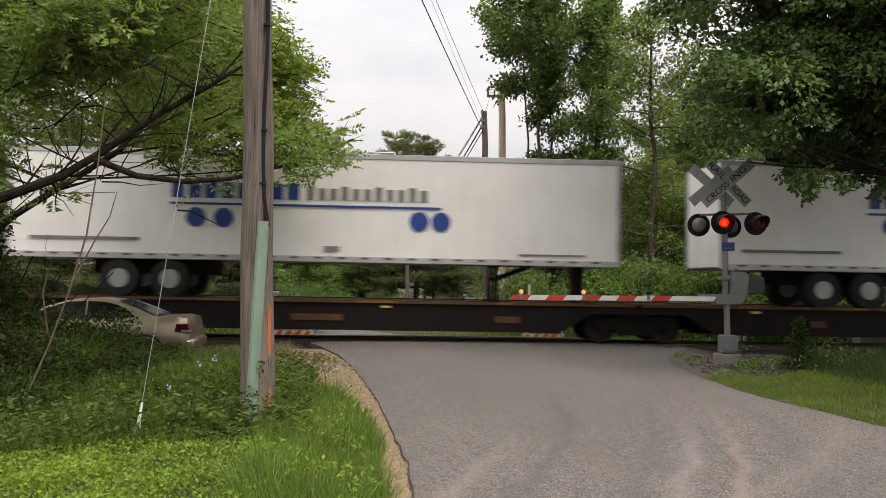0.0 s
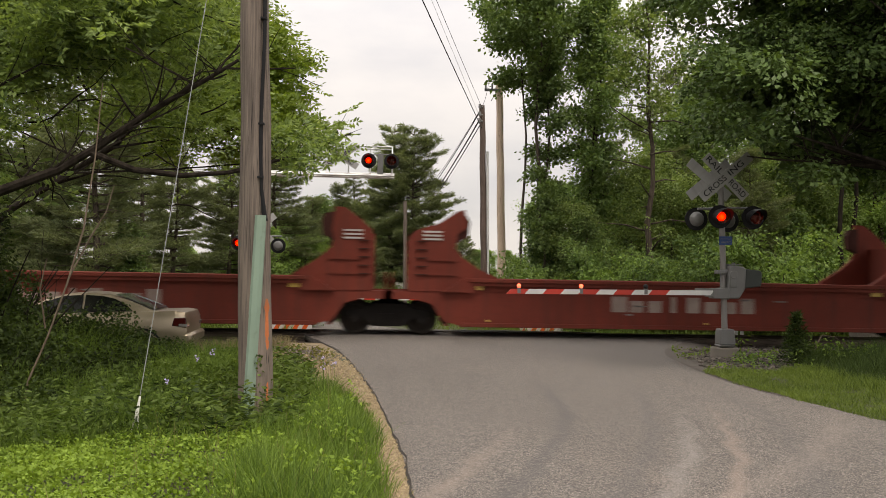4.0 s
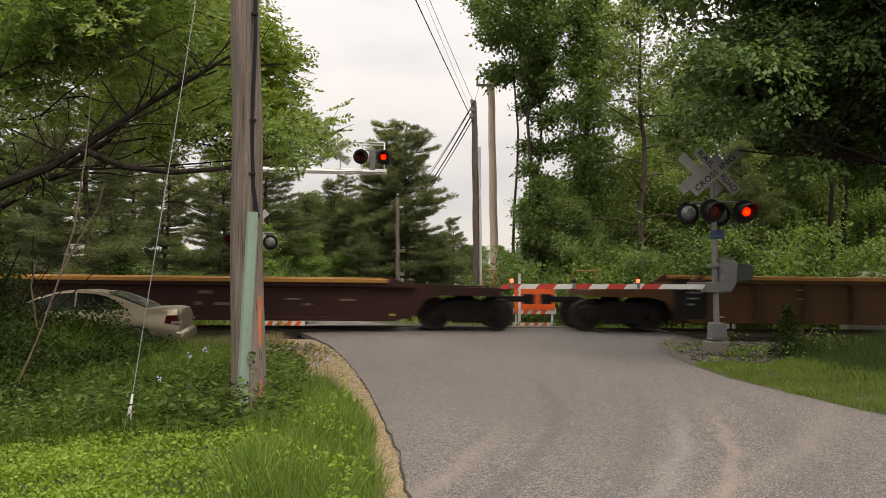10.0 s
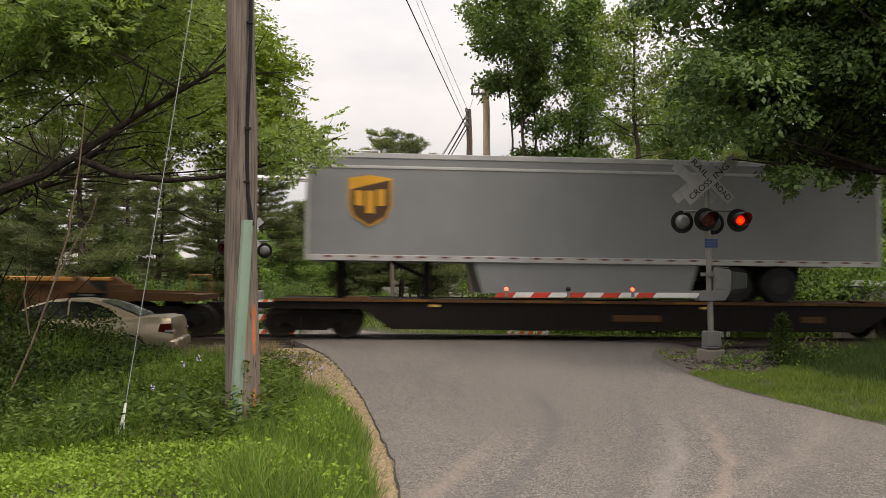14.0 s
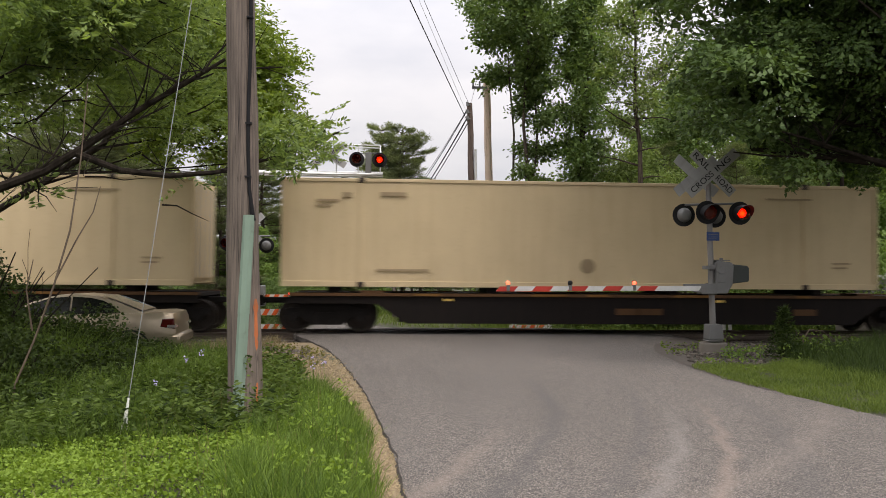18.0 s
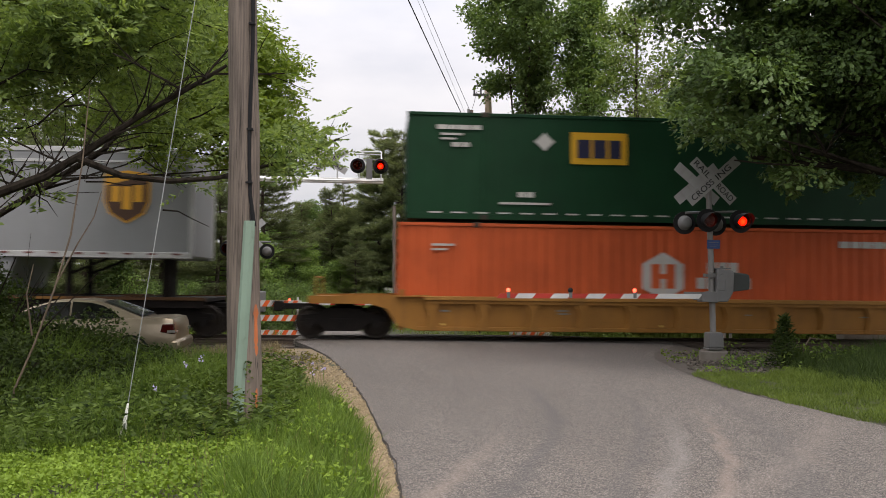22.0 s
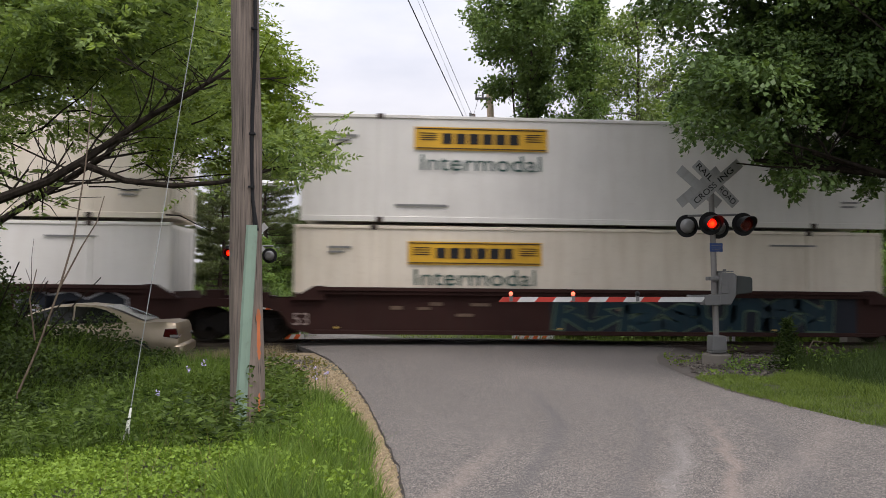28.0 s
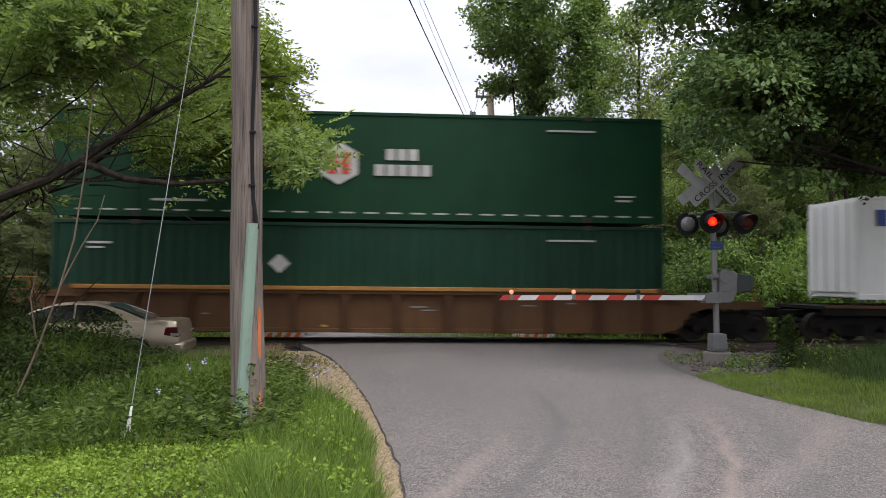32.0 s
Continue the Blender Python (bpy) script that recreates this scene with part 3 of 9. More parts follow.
def build_shoulder():
    """Brown gravel along the road's edge."""
    bm = bm_new()
    rows = []
    for j in range(220):
        y = -12.5 + j * 0.145
        e = lerp_rows(ROAD_LEFT, y)
        w = 0.21 + 0.08 * noise.noise((y * 1.3, 0, 4)) + 0.30 * smooth01(10.2, 12.5, y) + 0.5 * smooth01(14, 18, y)
        rows.append([bm.verts.new((e - w + (w + 0.06) * u, y + 0.03 * noise.noise((u * 9, y * 5, 1)), near_road_z(e, y) - 0.028 + 0.022 * math.sin(u * math.pi) + 0.012 * noise.noise((u * 8, y * 9, 2))))
                     for u in (0, 0.2, 0.4, 0.6, 0.8, 1)])
    for r, q in zip(rows, rows[1:]):
        for i in range(5):
            bm.faces.new((r[i], r[i + 1], q[i + 1], q[i]))
    tagged(part("gravel_shoulder", bm, GRAVEL), "strip of brown gravel along the road edge", "gravel", kind="structure")
    bm = bm_new()
    rows = []
    for j in range(269):
        y = -12.5 + j * 0.122
        e = lerp_rows(ROAD_LEFT, y) + 0.05 * noise.noise((y * 1.7, 3.1, 0))
        rows.append([bm.verts.new((e + dx + 0.02 * noise.noise((y * 4, dx * 9, 7)), y, near_road_z(e, y) + dz)) for dx, dz in ((-0.016, -0.012), (0.0, 0.004), (0.008, 0.010))])
    for r, q in zip(rows, rows[1:]):
        for i in range(2):
            bm.faces.new((r[i], r[i + 1], q[i + 1], q[i]))
    tagged(part("road_edge", bm, TAR), "dark broken tar edge of the asphalt road", "road edge", kind="structure")
    # stony slope from the road's other edge down to the track bed
    bm = bm_new()
    rows = []
    for j in range(70):
        y = 11.2 + j * 0.148
        e = lerp_rows(ROAD_RIGHT, y)
        w = 0.35 + 0.9 * smooth01(13.5, 16.5, y) + 0.10 * noise.noise((y * 1.7, 3, 1))
        low = ground_z(e + w, y) - 0.06
        row = []
        for u in (0, 0.12, 0.3, 0.5, 0.75, 1):
            top = near_road_z(e, y) + 0.012
            row.append(bm.verts.new((e - 0.05 + w * u + 0.03 * noise.noise((u * 5, y * 3, 2)), y, top + (low - top) * u ** 1.4 + 0.025 * noise.noise((u * 7, y * 4, 9)) * min(1, u * 6))))
        rows.append(row)
    for r, q in zip(rows, rows[1:]):
        for i in range(5):
            bm.faces.new((r[i], r[i + 1], q[i + 1], q[i]))
    tagged(part("stony_shoulder", bm, BALLAST), "dark stony slope between the road and the track bed", "gravel", kind="structure")
    rng = random.Random(9)
    verts, faces = [], []
    for k in range(9000):
        y = rng.uniform(4, 17)
        e = lerp_rows(ROAD_LEFT, y)
        w = 0.24 + 0.8 * smooth01(10.2, 12.5, y) + 0.5 * smooth01(13, 16, y)
        x = e - w * rng.random() ** 0.8 + (0.16 * rng.random() if rng.random() < 0.2 else 0.0)
        r = rng.uniform(0.006, 0.020) * (1 + 0.8 * smooth01(9, 15, y))
        z = near_road_z(x, y) - 0.012
        o = len(verts)
        for dx, dy, dz in ((1, 0, 0), (0, 1, 0), (-1, 0, 0), (0, -1, 0), (0, 0, 0.8)):
            verts.append((x + dx * r * rng.uniform(0.7, 1.3), y + dy * r * rng.uniform(0.7, 1.3), z + dz * r + 0.002))
        faces += [[o, o + 1, o + 4], [o + 1, o + 2, o + 4], [o + 2, o + 3, o + 4], [o + 3, o, o + 4]]
    me = bpy.data.meshes.new("gravel_stones")
    me.from_pydata(verts, [], faces)
    me.materials.append(GRAVEL)
    tagged(link_mesh("gravel_stones", me), "loose brown gravel along the road edge", "gravel", kind="stuff")


build_shoulder()

# ---- the freight train ----
MOVING = []
DARK_STEEL = painted("dark_car_steel", (0.008, 0.0055, 0.0045), 0.8, wear=0.35, dirt=(0.030, 0.018, 0.012))
BOGIE_STEEL = painted("bogie_steel", (0.010, 0.008, 0.007), 0.85, wear=0.3, dirt=(0.028, 0.02, 0.015), streaks=False, scale=3)
WHEEL_STEEL = painted("wheel_steel", (0.030, 0.024, 0.020), 0.65, 0.3, wear=0.3, streaks=False, scale=3)
CAR_RED = painted("red_car_paint", (0.160, 0.0310, 0.0195), 0.75, wear=0.85, dirt=(0.058, 0.026, 0.019))
RED_DARK = painted("dark_rust_red", (0.050, 0.015, 0.011), 0.8, wear=0.6, dirt=(0.02, 0.014, 0.012))
CAR_YELLOW = painted("yellow_car_paint", (0.275, 0.126, 0.025), 0.6, wear=0.6, dirt=(0.13, 0.065, 0.026))
CAR_OCHRE = painted("ochre_car_paint", (0.076, 0.036, 0.0108), 0.7, wear=0.75, dirt=(0.040, 0.021, 0.011))
CAR_GOLD = painted("gold_car_paint", (0.175, 0.085, 0.020), 0.7, wear=0.6, dirt=(0.08, 0.036, 0.015))
CAR_RUST = painted("rusty_car_paint", (0.088, 0.043, 0.0165), 0.7, wear=0.7, dirt=(0.045, 0.024, 0.016))
# darker, rustier copy of the car paint; the ribs' shading is put into it
RIB_SHADED = painted("shaded_rib_paint", (0.058, 0.026, 0.010), 0.75, wear=0.7, dirt=(0.03, 0.016, 0.010))
CAR_BROWN = painted("brown_car_paint", (0.030, 0.0108, 0.0080), 0.8, wear=0.45, dirt=(0.030, 0.020, 0.016))
YELLOW_EDGE = painted("yellow_top_chord", (0.32, 0.155, 0.036), 0.6, wear=0.4, dirt=(0.15, 0.075, 0.03))
BLACK_PANEL = painted("black_panel", (0.008, 0.008, 0.008), 0.8, wear=0.2)
MARK_WHITE = painted("white_marking", (0.45, 0.44, 0.41), 0.6, wear=0.15)
MARK_FADED = painted("faded_pale_marking", (0.30, 0.24, 0.21), 0.7, wear=0.6, dirt=(0.15, 0.06, 0.045), scale=3)
FADED_BROWN = painted("faded_brown_marking", (0.150, 0.070, 0.021), 0.7, wear=0.7, dirt=(0.2, 0.10, 0.03), scale=3)
STENCIL_TAN = painted("worn_tan_stencil", (0.16, 0.11, 0.075), 0.7, wear=0.8, dirt=(0.05, 0.025, 0.018), scale=4)
MARK_YELLOW = painted("yellow_reflector", (0.62, 0.42, 0.10), 0.5, wear=0.1)
WHITE_VAN = painted("white_trailer_skin", (0.78, 0.77, 0.73), 0.45, wear=0.2, dirt=(0.46, 0.41, 0.33), vary=0.35)
GREY_VAN = painted("grey_trailer_skin", (0.215, 0.222, 0.226), 0.5, wear=0.15, dirt=(0.17, 0.155, 0.14), vary=0.35)
TAN_BOX = painted("tan_container_skin", (0.58, 0.46, 0.28), 0.55, wear=0.3, dirt=(0.34, 0.22, 0.11), vary=0.35)
CREAM_BOX = painted("cream_container_skin", (0.69, 0.62, 0.505), 0.5, wear=0.5, dirt=(0.44, 0.34, 0.22), vary=0.35)
WHITE_BOX = painted("white_container_skin", (0.69, 0.665, 0.615), 0.5, wear=0.35, dirt=(0.48, 0.43, 0.36), vary=0.35)
GREEN_BOX = painted("green_container_skin", (0.0030, 0.036, 0.0120), 0.62, wear=0.12, dirt=(0.03, 0.055, 0.04))
DARK_GREEN_BOX = painted("dark_green_container_skin", (0.0060, 0.036, 0.0185), 0.62, wear=0.25, dirt=(0.035, 0.05, 0.045))
ORANGE_BOX = painted("orange_container_skin", (0.49, 0.092, 0.026), 0.62, wear=0.15, dirt=(0.40, 0.10, 0.05))
BLUE_MARK = painted("blue_marking", (0.010, 0.045, 0.22), 0.5, wear=0.05)
YELLOW_MARK = painted("yellow_banner", (0.62, 0.34, 0.012), 0.5, wear=0.08)
GREEN_MARK = painted("green_lettering", (0.006, 0.055, 0.042), 0.5, wear=0.05)
BROWN_MARK = painted("brown_shield", (0.07, 0.03, 0.012), 0.5, wear=0.05)
GOLD_MARK = painted("gold_shield", (0.68, 0.34, 0.02), 0.5, wear=0.05)
RED_MARK = painted("red_marking", (0.55, 0.05, 0.04), 0.5, wear=0.05)
NAVY_MARK = painted("navy_marking", (0.012, 0.014, 0.045), 0.5, wear=0.05)
TAN_PRINT = painted("faint_brown_print", (0.33, 0.25, 0.15), 0.6, wear=0.3)
TAPE_RED = painted("dull_red_tape", (0.13, 0.035, 0.028), 0.5, wear=0.2)
GREY_MARK = painted("grey_small_print", (0.19, 0.19, 0.18), 0.6, wear=0.1)
SILVER = painted("silver_rail", (0.44, 0.44, 0.43), 0.45, 0.3, wear=0.15)
TYRE = painted("tyre_rubber", (0.018, 0.018, 0.018), 0.85, wear=0.2)
RIM = painted("pale_rim", (0.30, 0.30, 0.29), 0.45, 0.3, wear=0.2)
DARK_RIM = painted("dark_rim", (0.03, 0.03, 0.03), 0.6, 0.2, wear=0.2)
GRAFFITI_GREY = painted("silver_spray", (0.40, 0.41, 0.43), 0.6, wear=0.2)
GRAFFITI_DARK = painted("dark_spray", (0.009, 0.012, 0.019), 0.6, wear=0.1)
GRAFFITI_BLUE = painted("blue_green_spray", (0.007, 0.026, 0.036), 0.6, wear=0.2)
GRAFFITI_PALE = painted("pale_green_spray", (0.070, 0.110, 0.070), 0.6, wear=0.2)

CASTING = painted("casting_steel", (0.045, 0.036, 0.030), 0.7, 0.2, wear=0.6, dirt=(0.11, 0.055, 0.03), scale=4)
SHARED = {}


def shared(key, make):
    if key not in SHARED:
        SHARED[key] = make()
    return SHARED[key]


def on_train(ob, s, y=0.0, z=0.0):
    """Remember a thing that runs with the train; s is its place in the list of the train at 0 s."""
    MOVING.append((ob, s, y, z))
    return ob


def wheel_mesh():
    bm = bm_new()
    prof = [(0.0, 0.10), (0.14, 0.10), (0.15, 0.05), (0.33, 0.03), (0.36, 0.07), (0.42, 0.075), (0.425, -0.05), (0.455, -0.06), (0.455, -0.08), (0.36, -0.075), (0.33, -0.01), (0.15, -0.02), (0.0, -0.03)]
    n = 20
    rings = [[bm.verts.new((r * math.cos(k * math.tau / n), -o, r * math.sin(k * math.tau / n))) for k in range(n)] for r, o in prof[1:-1]]
    for a, b in zip(rings, rings[1:]):
        for k in range(n):
            bm.faces.new((a[k], a[(k + 1) % n], b[(k + 1) % n], b[k]))
    bm.faces.new(rings[0])
    bm.faces.new(rings[-1])
    return as_mesh("wheel", bm, WHEEL_STEEL, smooth=True)


def side_frame_mesh():
    bm = bm_new()
    top = [(-1.15, 0.50), (-1.12, 0.66), (-0.72, 0.70), (-0.42, 0.84), (0.42, 0.84), (0.72, 0.70), (1.12, 0.66), (1.15, 0.50)]
    low = [(0.66, 0.44), (0.42, 0.24), (-0.42, 0.24), (-0.66, 0.44)]
    prism(bm, top + low, -0.06, 0.06)
    for c in (-0.89, 0.89):
        tube(bm, (c, -0.13, 0.45), (c, 0.08, 0.45), 0.13, n=12)
    for c in (-0.24, -0.08, 0.08, 0.24):
        tube(bm, (c, -0.02, 0.26), (c, -0.02, 0.58), 0.075, n=8)
        tube(bm, (c, -0.075, 0.26), (c, -0.075, 0.58), 0.06, n=8)
    return as_mesh("side_frame", bm, BOGIE_STEEL, smooth=True)


def bogie(car, x):
    """A two-axle truck under the car."""
    bm = bm_new()
    box(bm, -0.22, 0.22, -1.0, 1.0, 0.42, 0.78)
    tube(bm, (0, 0, 0.7), (0, 0, 0.95), 0.3, n=14)
    for c in (-0.89, 0.89):
        tube(bm, (c, -0.8, 0.455), (c, 0.8, 0.455), 0.08, n=8)
        box(bm, c - 0.06 if c < 0 else c - 0.06, c + 0.06, -0.95, 0.95, 0.60, 0.68)
    me = shared("bogie", lambda: as_mesh("bogie", bm, BOGIE_STEEL, smooth=True))
    b = link_mesh("bogie", me, car, pose(x, 0, 0))
    wm, sm = shared("wheel", wheel_mesh), shared("side_frame", side_frame_mesh)
    for c in (-0.89, 0.89):
        link_mesh("wheel", wm, b, pose(c, -0.75, 0.455))
        link_mesh("wheel", wm, b, pose(c, 0.75, 0.455, 0, 0, 180))
    link_mesh("side_frame", sm, b, pose(0, -1.0, 0))
    link_mesh("side_frame", sm, b, pose(0, 1.0, 0, 0, 0, 180))
    return b


def mark_bars(parent, name, material, rects, y, label=""):
    """Flat paint marks on a side: rectangles x0, x1, z0, z1 a few millimetres thick; large ones are pieces of their own."""
    if len(rects) > 1 and all(x1 - x0 > 0.15 and z1 - z0 > 0.12 for x0, x1, z0, z1 in rects):
        for r in rects:
            mark_bars(parent, name, material, [r], y, label)
        return None
    bm = bm_new()
    for x0, x1, z0, z1 in rects:
        box(bm, x0, x1, y - 0.012, y + 0.004, z0, z1)
    ob = part(name, bm, material, parent, label)
    return tagged(ob, kind="stuff") if len(rects) > 1 else ob


def glyph_rects(x, z, w, h):
    """One letter's place as a plain bar."""
    return [(x, x + w, z, z + h)]


def plain_bars(x, z, widths, h, gap=0.25):
    out = []
    for w in widths:
        out.append((x, x + w, z, z + h))
        x += w + gap * h
    return out


def word_mesh(name, text, size, material, width=None):
    cu = bpy.data.curves.new(name, "FONT")
    cu.body, cu.size, cu.extrude, cu.align_x, cu.align_y = text, size, 0.003, "CENTER", "CENTER"
    tmp = bpy.data.objects.new(name, cu)
    scene.collection.objects.link(tmp)
    dg = bpy.context.evaluated_depsgraph_get()
    dg.update()
    me = bpy.data.meshes.new_from_object(tmp.evaluated_get(dg))
    bpy.data.objects.remove(tmp)
    bpy.data.curves.remove(cu)
    me.materials.clear()
    me.materials.append(material)
    if width:
        co = np.empty(len(me.vertices) * 3, dtype=np.float32)
        me.vertices.foreach_get("co", co)
        span = co[0::3].max() - co[0::3].min()
        co[0::3] *= width / span
        me.vertices.foreach_set("co", co)
        me.update()
    return me


def on_side(x, y, z):
    """Pose for writing that faces the near side."""
    return pose(x, y, z, 90, 0, 0)


def couplers(car, xs):
    for x, d in xs:
        bm = bm_new()
        box(bm, min(x, x + d * 1.0), max(x, x + d * 1.0), -0.08, 0.08, 0.78, 0.94)
        box(bm, x + d * 1.0 - 0.16, x + d * 1.0 + 0.16, -0.17, 0.17, 0.72, 1.0)
        part("coupler", bm, BOGIE_STEEL, car, bevel=0.02)


def well_body(car, xa, xb, skin, chord, top=1.46, low=0.30, style="ribbed", end_a=True, end_b=True, joint=False, panels=False):
    """One well between two bogies; xa and xb are the bogie centres."""
    n = 1.55
    out_a, out_b = (0.9 if end_a else 0.12), (0.9 if end_b else 0.12)
    deck = 1.12
    outline = [(xa + 1.95, low), (xb - 1.95, low), (xb - 1.45, 0.42), (xb - 1.15, 0.86), (xb - 0.7, 0.98), (xb + out_b, 0.98), (xb + out_b, deck + 0.06),
               (xb - 1.5, deck + 0.10), (xb - 2.2, top), (xa + 2.2, top), (xa + 1.5, deck + 0.10), (xa - out_a, deck + 0.06), (xa - out_a, 0.98), (xa + 0.7, 0.98), (xa + 1.15, 0.86), (xa + 1.45, 0.42)]
    for side, y0, y1 in ((-1, -1.40, -1.33), (1, 1.33, 1.40)):
        bm = bm_new()
        prism(bm, outline, y0, y1)
        part("side_wall", bm, skin, car)
        bm = bm_new()
        ya, yb = (-1.58, -1.26) if side < 0 else (1.26, 1.58)
        box(bm, xa + 2.15, xb - 2.15, ya, yb, top - 0.03, top + 0.075)
        part("top_chord", bm, chord, car, bevel=0.012)
        bm = bm_new()
        box(bm, xa + 2.0, xb - 2.0, min(side * 1.36, side * 1.47), max(side * 1.36, side * 1.47), low - 0.01, low + 0.10)
        part("bottom_chord", bm, skin, car, bevel=0.01)
        bm = bm_new()
        box(bm, xa + 2.2, xb - 2.2, min(side * 1.40, side * 1.53), max(side * 1.40, side * 1.53), top - 0.12, top - 0.034)
        part("chord_web", bm, skin, car)
        for sgn, x in ((1, xa), (-1, xb)):
            bm = bm_new()
            prism(bm, [(x + sgn * 1.4, deck + 0.06), (x + sgn * 2.3, deck + 0.06), (x + sgn * 2.3, top + 0.10), (x + sgn * 2.05, top + 0.10)], ya + 0.06, yb - 0.02)
            part("corner_guide", bm, skin, car)
    bm = bm_new()
    box(bm, xa + 1.9, xb - 1.9, -1.33, 1.33, low - 0.02, low + 0.12)
    part("well_floor", bm, skin, car)
    for x, o, sgn in ((xa, out_a, 1), (xb, out_b, -1)):
        bm = bm_new()
        a, b = sorted((x - sgn * o, x + sgn * 1.75))
        box(bm, a, b, -1.33, 1.33, 0.98, deck + 0.02)
        box(bm, x + sgn * 1.55 - 0.06, x + sgn * 1.55 + 0.06, -1.33, 1.33, low, deck + 0.25)
        part("end_platform", bm, skin, car)
        bm = bm_new()
        for yy in (-1.22, 1.22):
            tube(bm, (x - sgn * o * 0.8, yy, deck), (x - sgn * o * 0.8, yy, deck + 0.55), 0.02, n=6)
        tube(bm, (x - sgn * o * 0.8, -1.22, deck + 0.55), (x - sgn * o * 0.8, 1.22, deck + 0.55), 0.02, n=6)
        part("hand_rail", bm, chord, car)
    length = xb - xa - 4.4
    if style == "ribbed":
        count = max(7, round(length / 1.25))
        bm = bm_new()
        prism(bm, [(-0.17, low + 0.02), (0.17, low + 0.02), (0.085, low + 0.30), (0.085, top - 0.36), (0.17, top - 0.10), (-0.17, top - 0.10), (-0.085, top - 0.36), (-0.085, low + 0.30)], -0.085, 0.085)
        # ribs of worn cars take the darkened copy, which paints in their shade
        me = shared(("rib", skin.name, round(top, 2)), lambda: as_mesh("rib", bm, RIB_SHADED if skin in (CAR_OCHRE, CAR_RUST, CAR_GOLD) else skin))
        for i in range(count):
            x = xa + 2.35 + (length - 0.3) * i / (count - 1)
            link_mesh("rib", me, car, pose(x, -1.43, 0))
            link_mesh("rib", me, car, pose(x, 1.43, 0))
    elif style == "ledge":
        for side in (-1, 1):
            bm = bm_new()
            box(bm, xa + 1.95, xb - 1.95, min(side * 1.36, side * 1.52), max(side * 1.36, side * 1.52), 0.72, 0.80)
            part("side_ledge", bm, chord, car, bevel=0.015)
            for i in range(4):
                x = xa + 2.6 + (length - 2.0) * i / 3
                bm = bm_new()
                box(bm, x, x + 1.6, min(side * 1.52, side * 1.55), max(side * 1.52, side * 1.55), 0.76, 0.80)
                part("step_strip", bm, MARK_YELLOW, car)
    if panels:
        for x, d in ((xa + 1.35, 1), (xb - 1.35, -1)):
            a, b = sorted((x, x + d * 1.05))
            bm = bm_new()
            box(bm, a, b, -1.43, -1.405, low + 0.1, top - 0.03)
            part("black_panel", bm, BLACK_PANEL, car)
            mark_bars(car, "stencil", GREY_MARK, [(a + 0.38, b - 0.30 - 0.1 * k, 1.10 - 0.16 * k, 1.145 - 0.16 * k) for k in range(3)], -1.435)
    # small stencils and reflectors
    rng = random.Random(int(xa * 10) + 3)
    marks = []
    dark = skin is CAR_BROWN
    for k in range(11 if dark else 5):
        x = rng.uniform(xa + 2.4, xb - 3.0)
        z = rng.uniform(low + 0.35, top - 0.3)
        marks.append((x, x + rng.uniform(0.15, 0.5), z, z + (rng.uniform(0.04, 0.10) if dark else 0.035)))
    mark_bars(car, "stencil", STENCIL_TAN if dark else GREY_MARK, marks, -1.405)
    mark_bars(car, "reflector", MARK_YELLOW, [(xa + 2.6 + 5.9 * k, xa + 2.68 + 5.9 * k, low + 0.14, low + 0.19) for k in range(int(length // 5.9) + 1)], -1.475)


def joint_block(car, x, skin):
    """Walkway and posts over a shared bogie."""
    bm = bm_new()
    box(bm, x - 0.85, x + 0.85, -0.35, 0.35, 1.18, 1.26)
    for dx in (-0.75, -0.3, 0.35, 0.8):
        box(bm, x + dx - 0.03, x + dx + 0.03, -1.2, -1.12, 1.1, 1.62)
    box(bm, x - 0.8, x - 0.35, -1.25, -0.8, 1.15, 1.42)
    box(bm, x + 0.35, x + 0.85, -1.25, -0.9, 1.15, 1.36)
    part("joint_gear", bm, skin, car, bevel=0.015)
    for dx, y, z, r in ((-0.1, -1.15, 1.75, 0.035), (-0.55, -0.6, 1.85, 0.03)):
        bm = bm_new()
        tube(bm, (x + dx, y, 1.1), (x + dx, y, z), r, n=8)
        part("brake_post", bm, skin, car)
    bm = bm_new()
    tube(bm, (x + 0.05, -1.05, 1.52), (x + 0.05, -1.12, 1.52), 0.16, n=14)
    part("hand_wheel", bm, skin, car)


def chord_of(skin):
    return YELLOW_EDGE if skin in (CAR_YELLOW, CAR_OCHRE) else skin


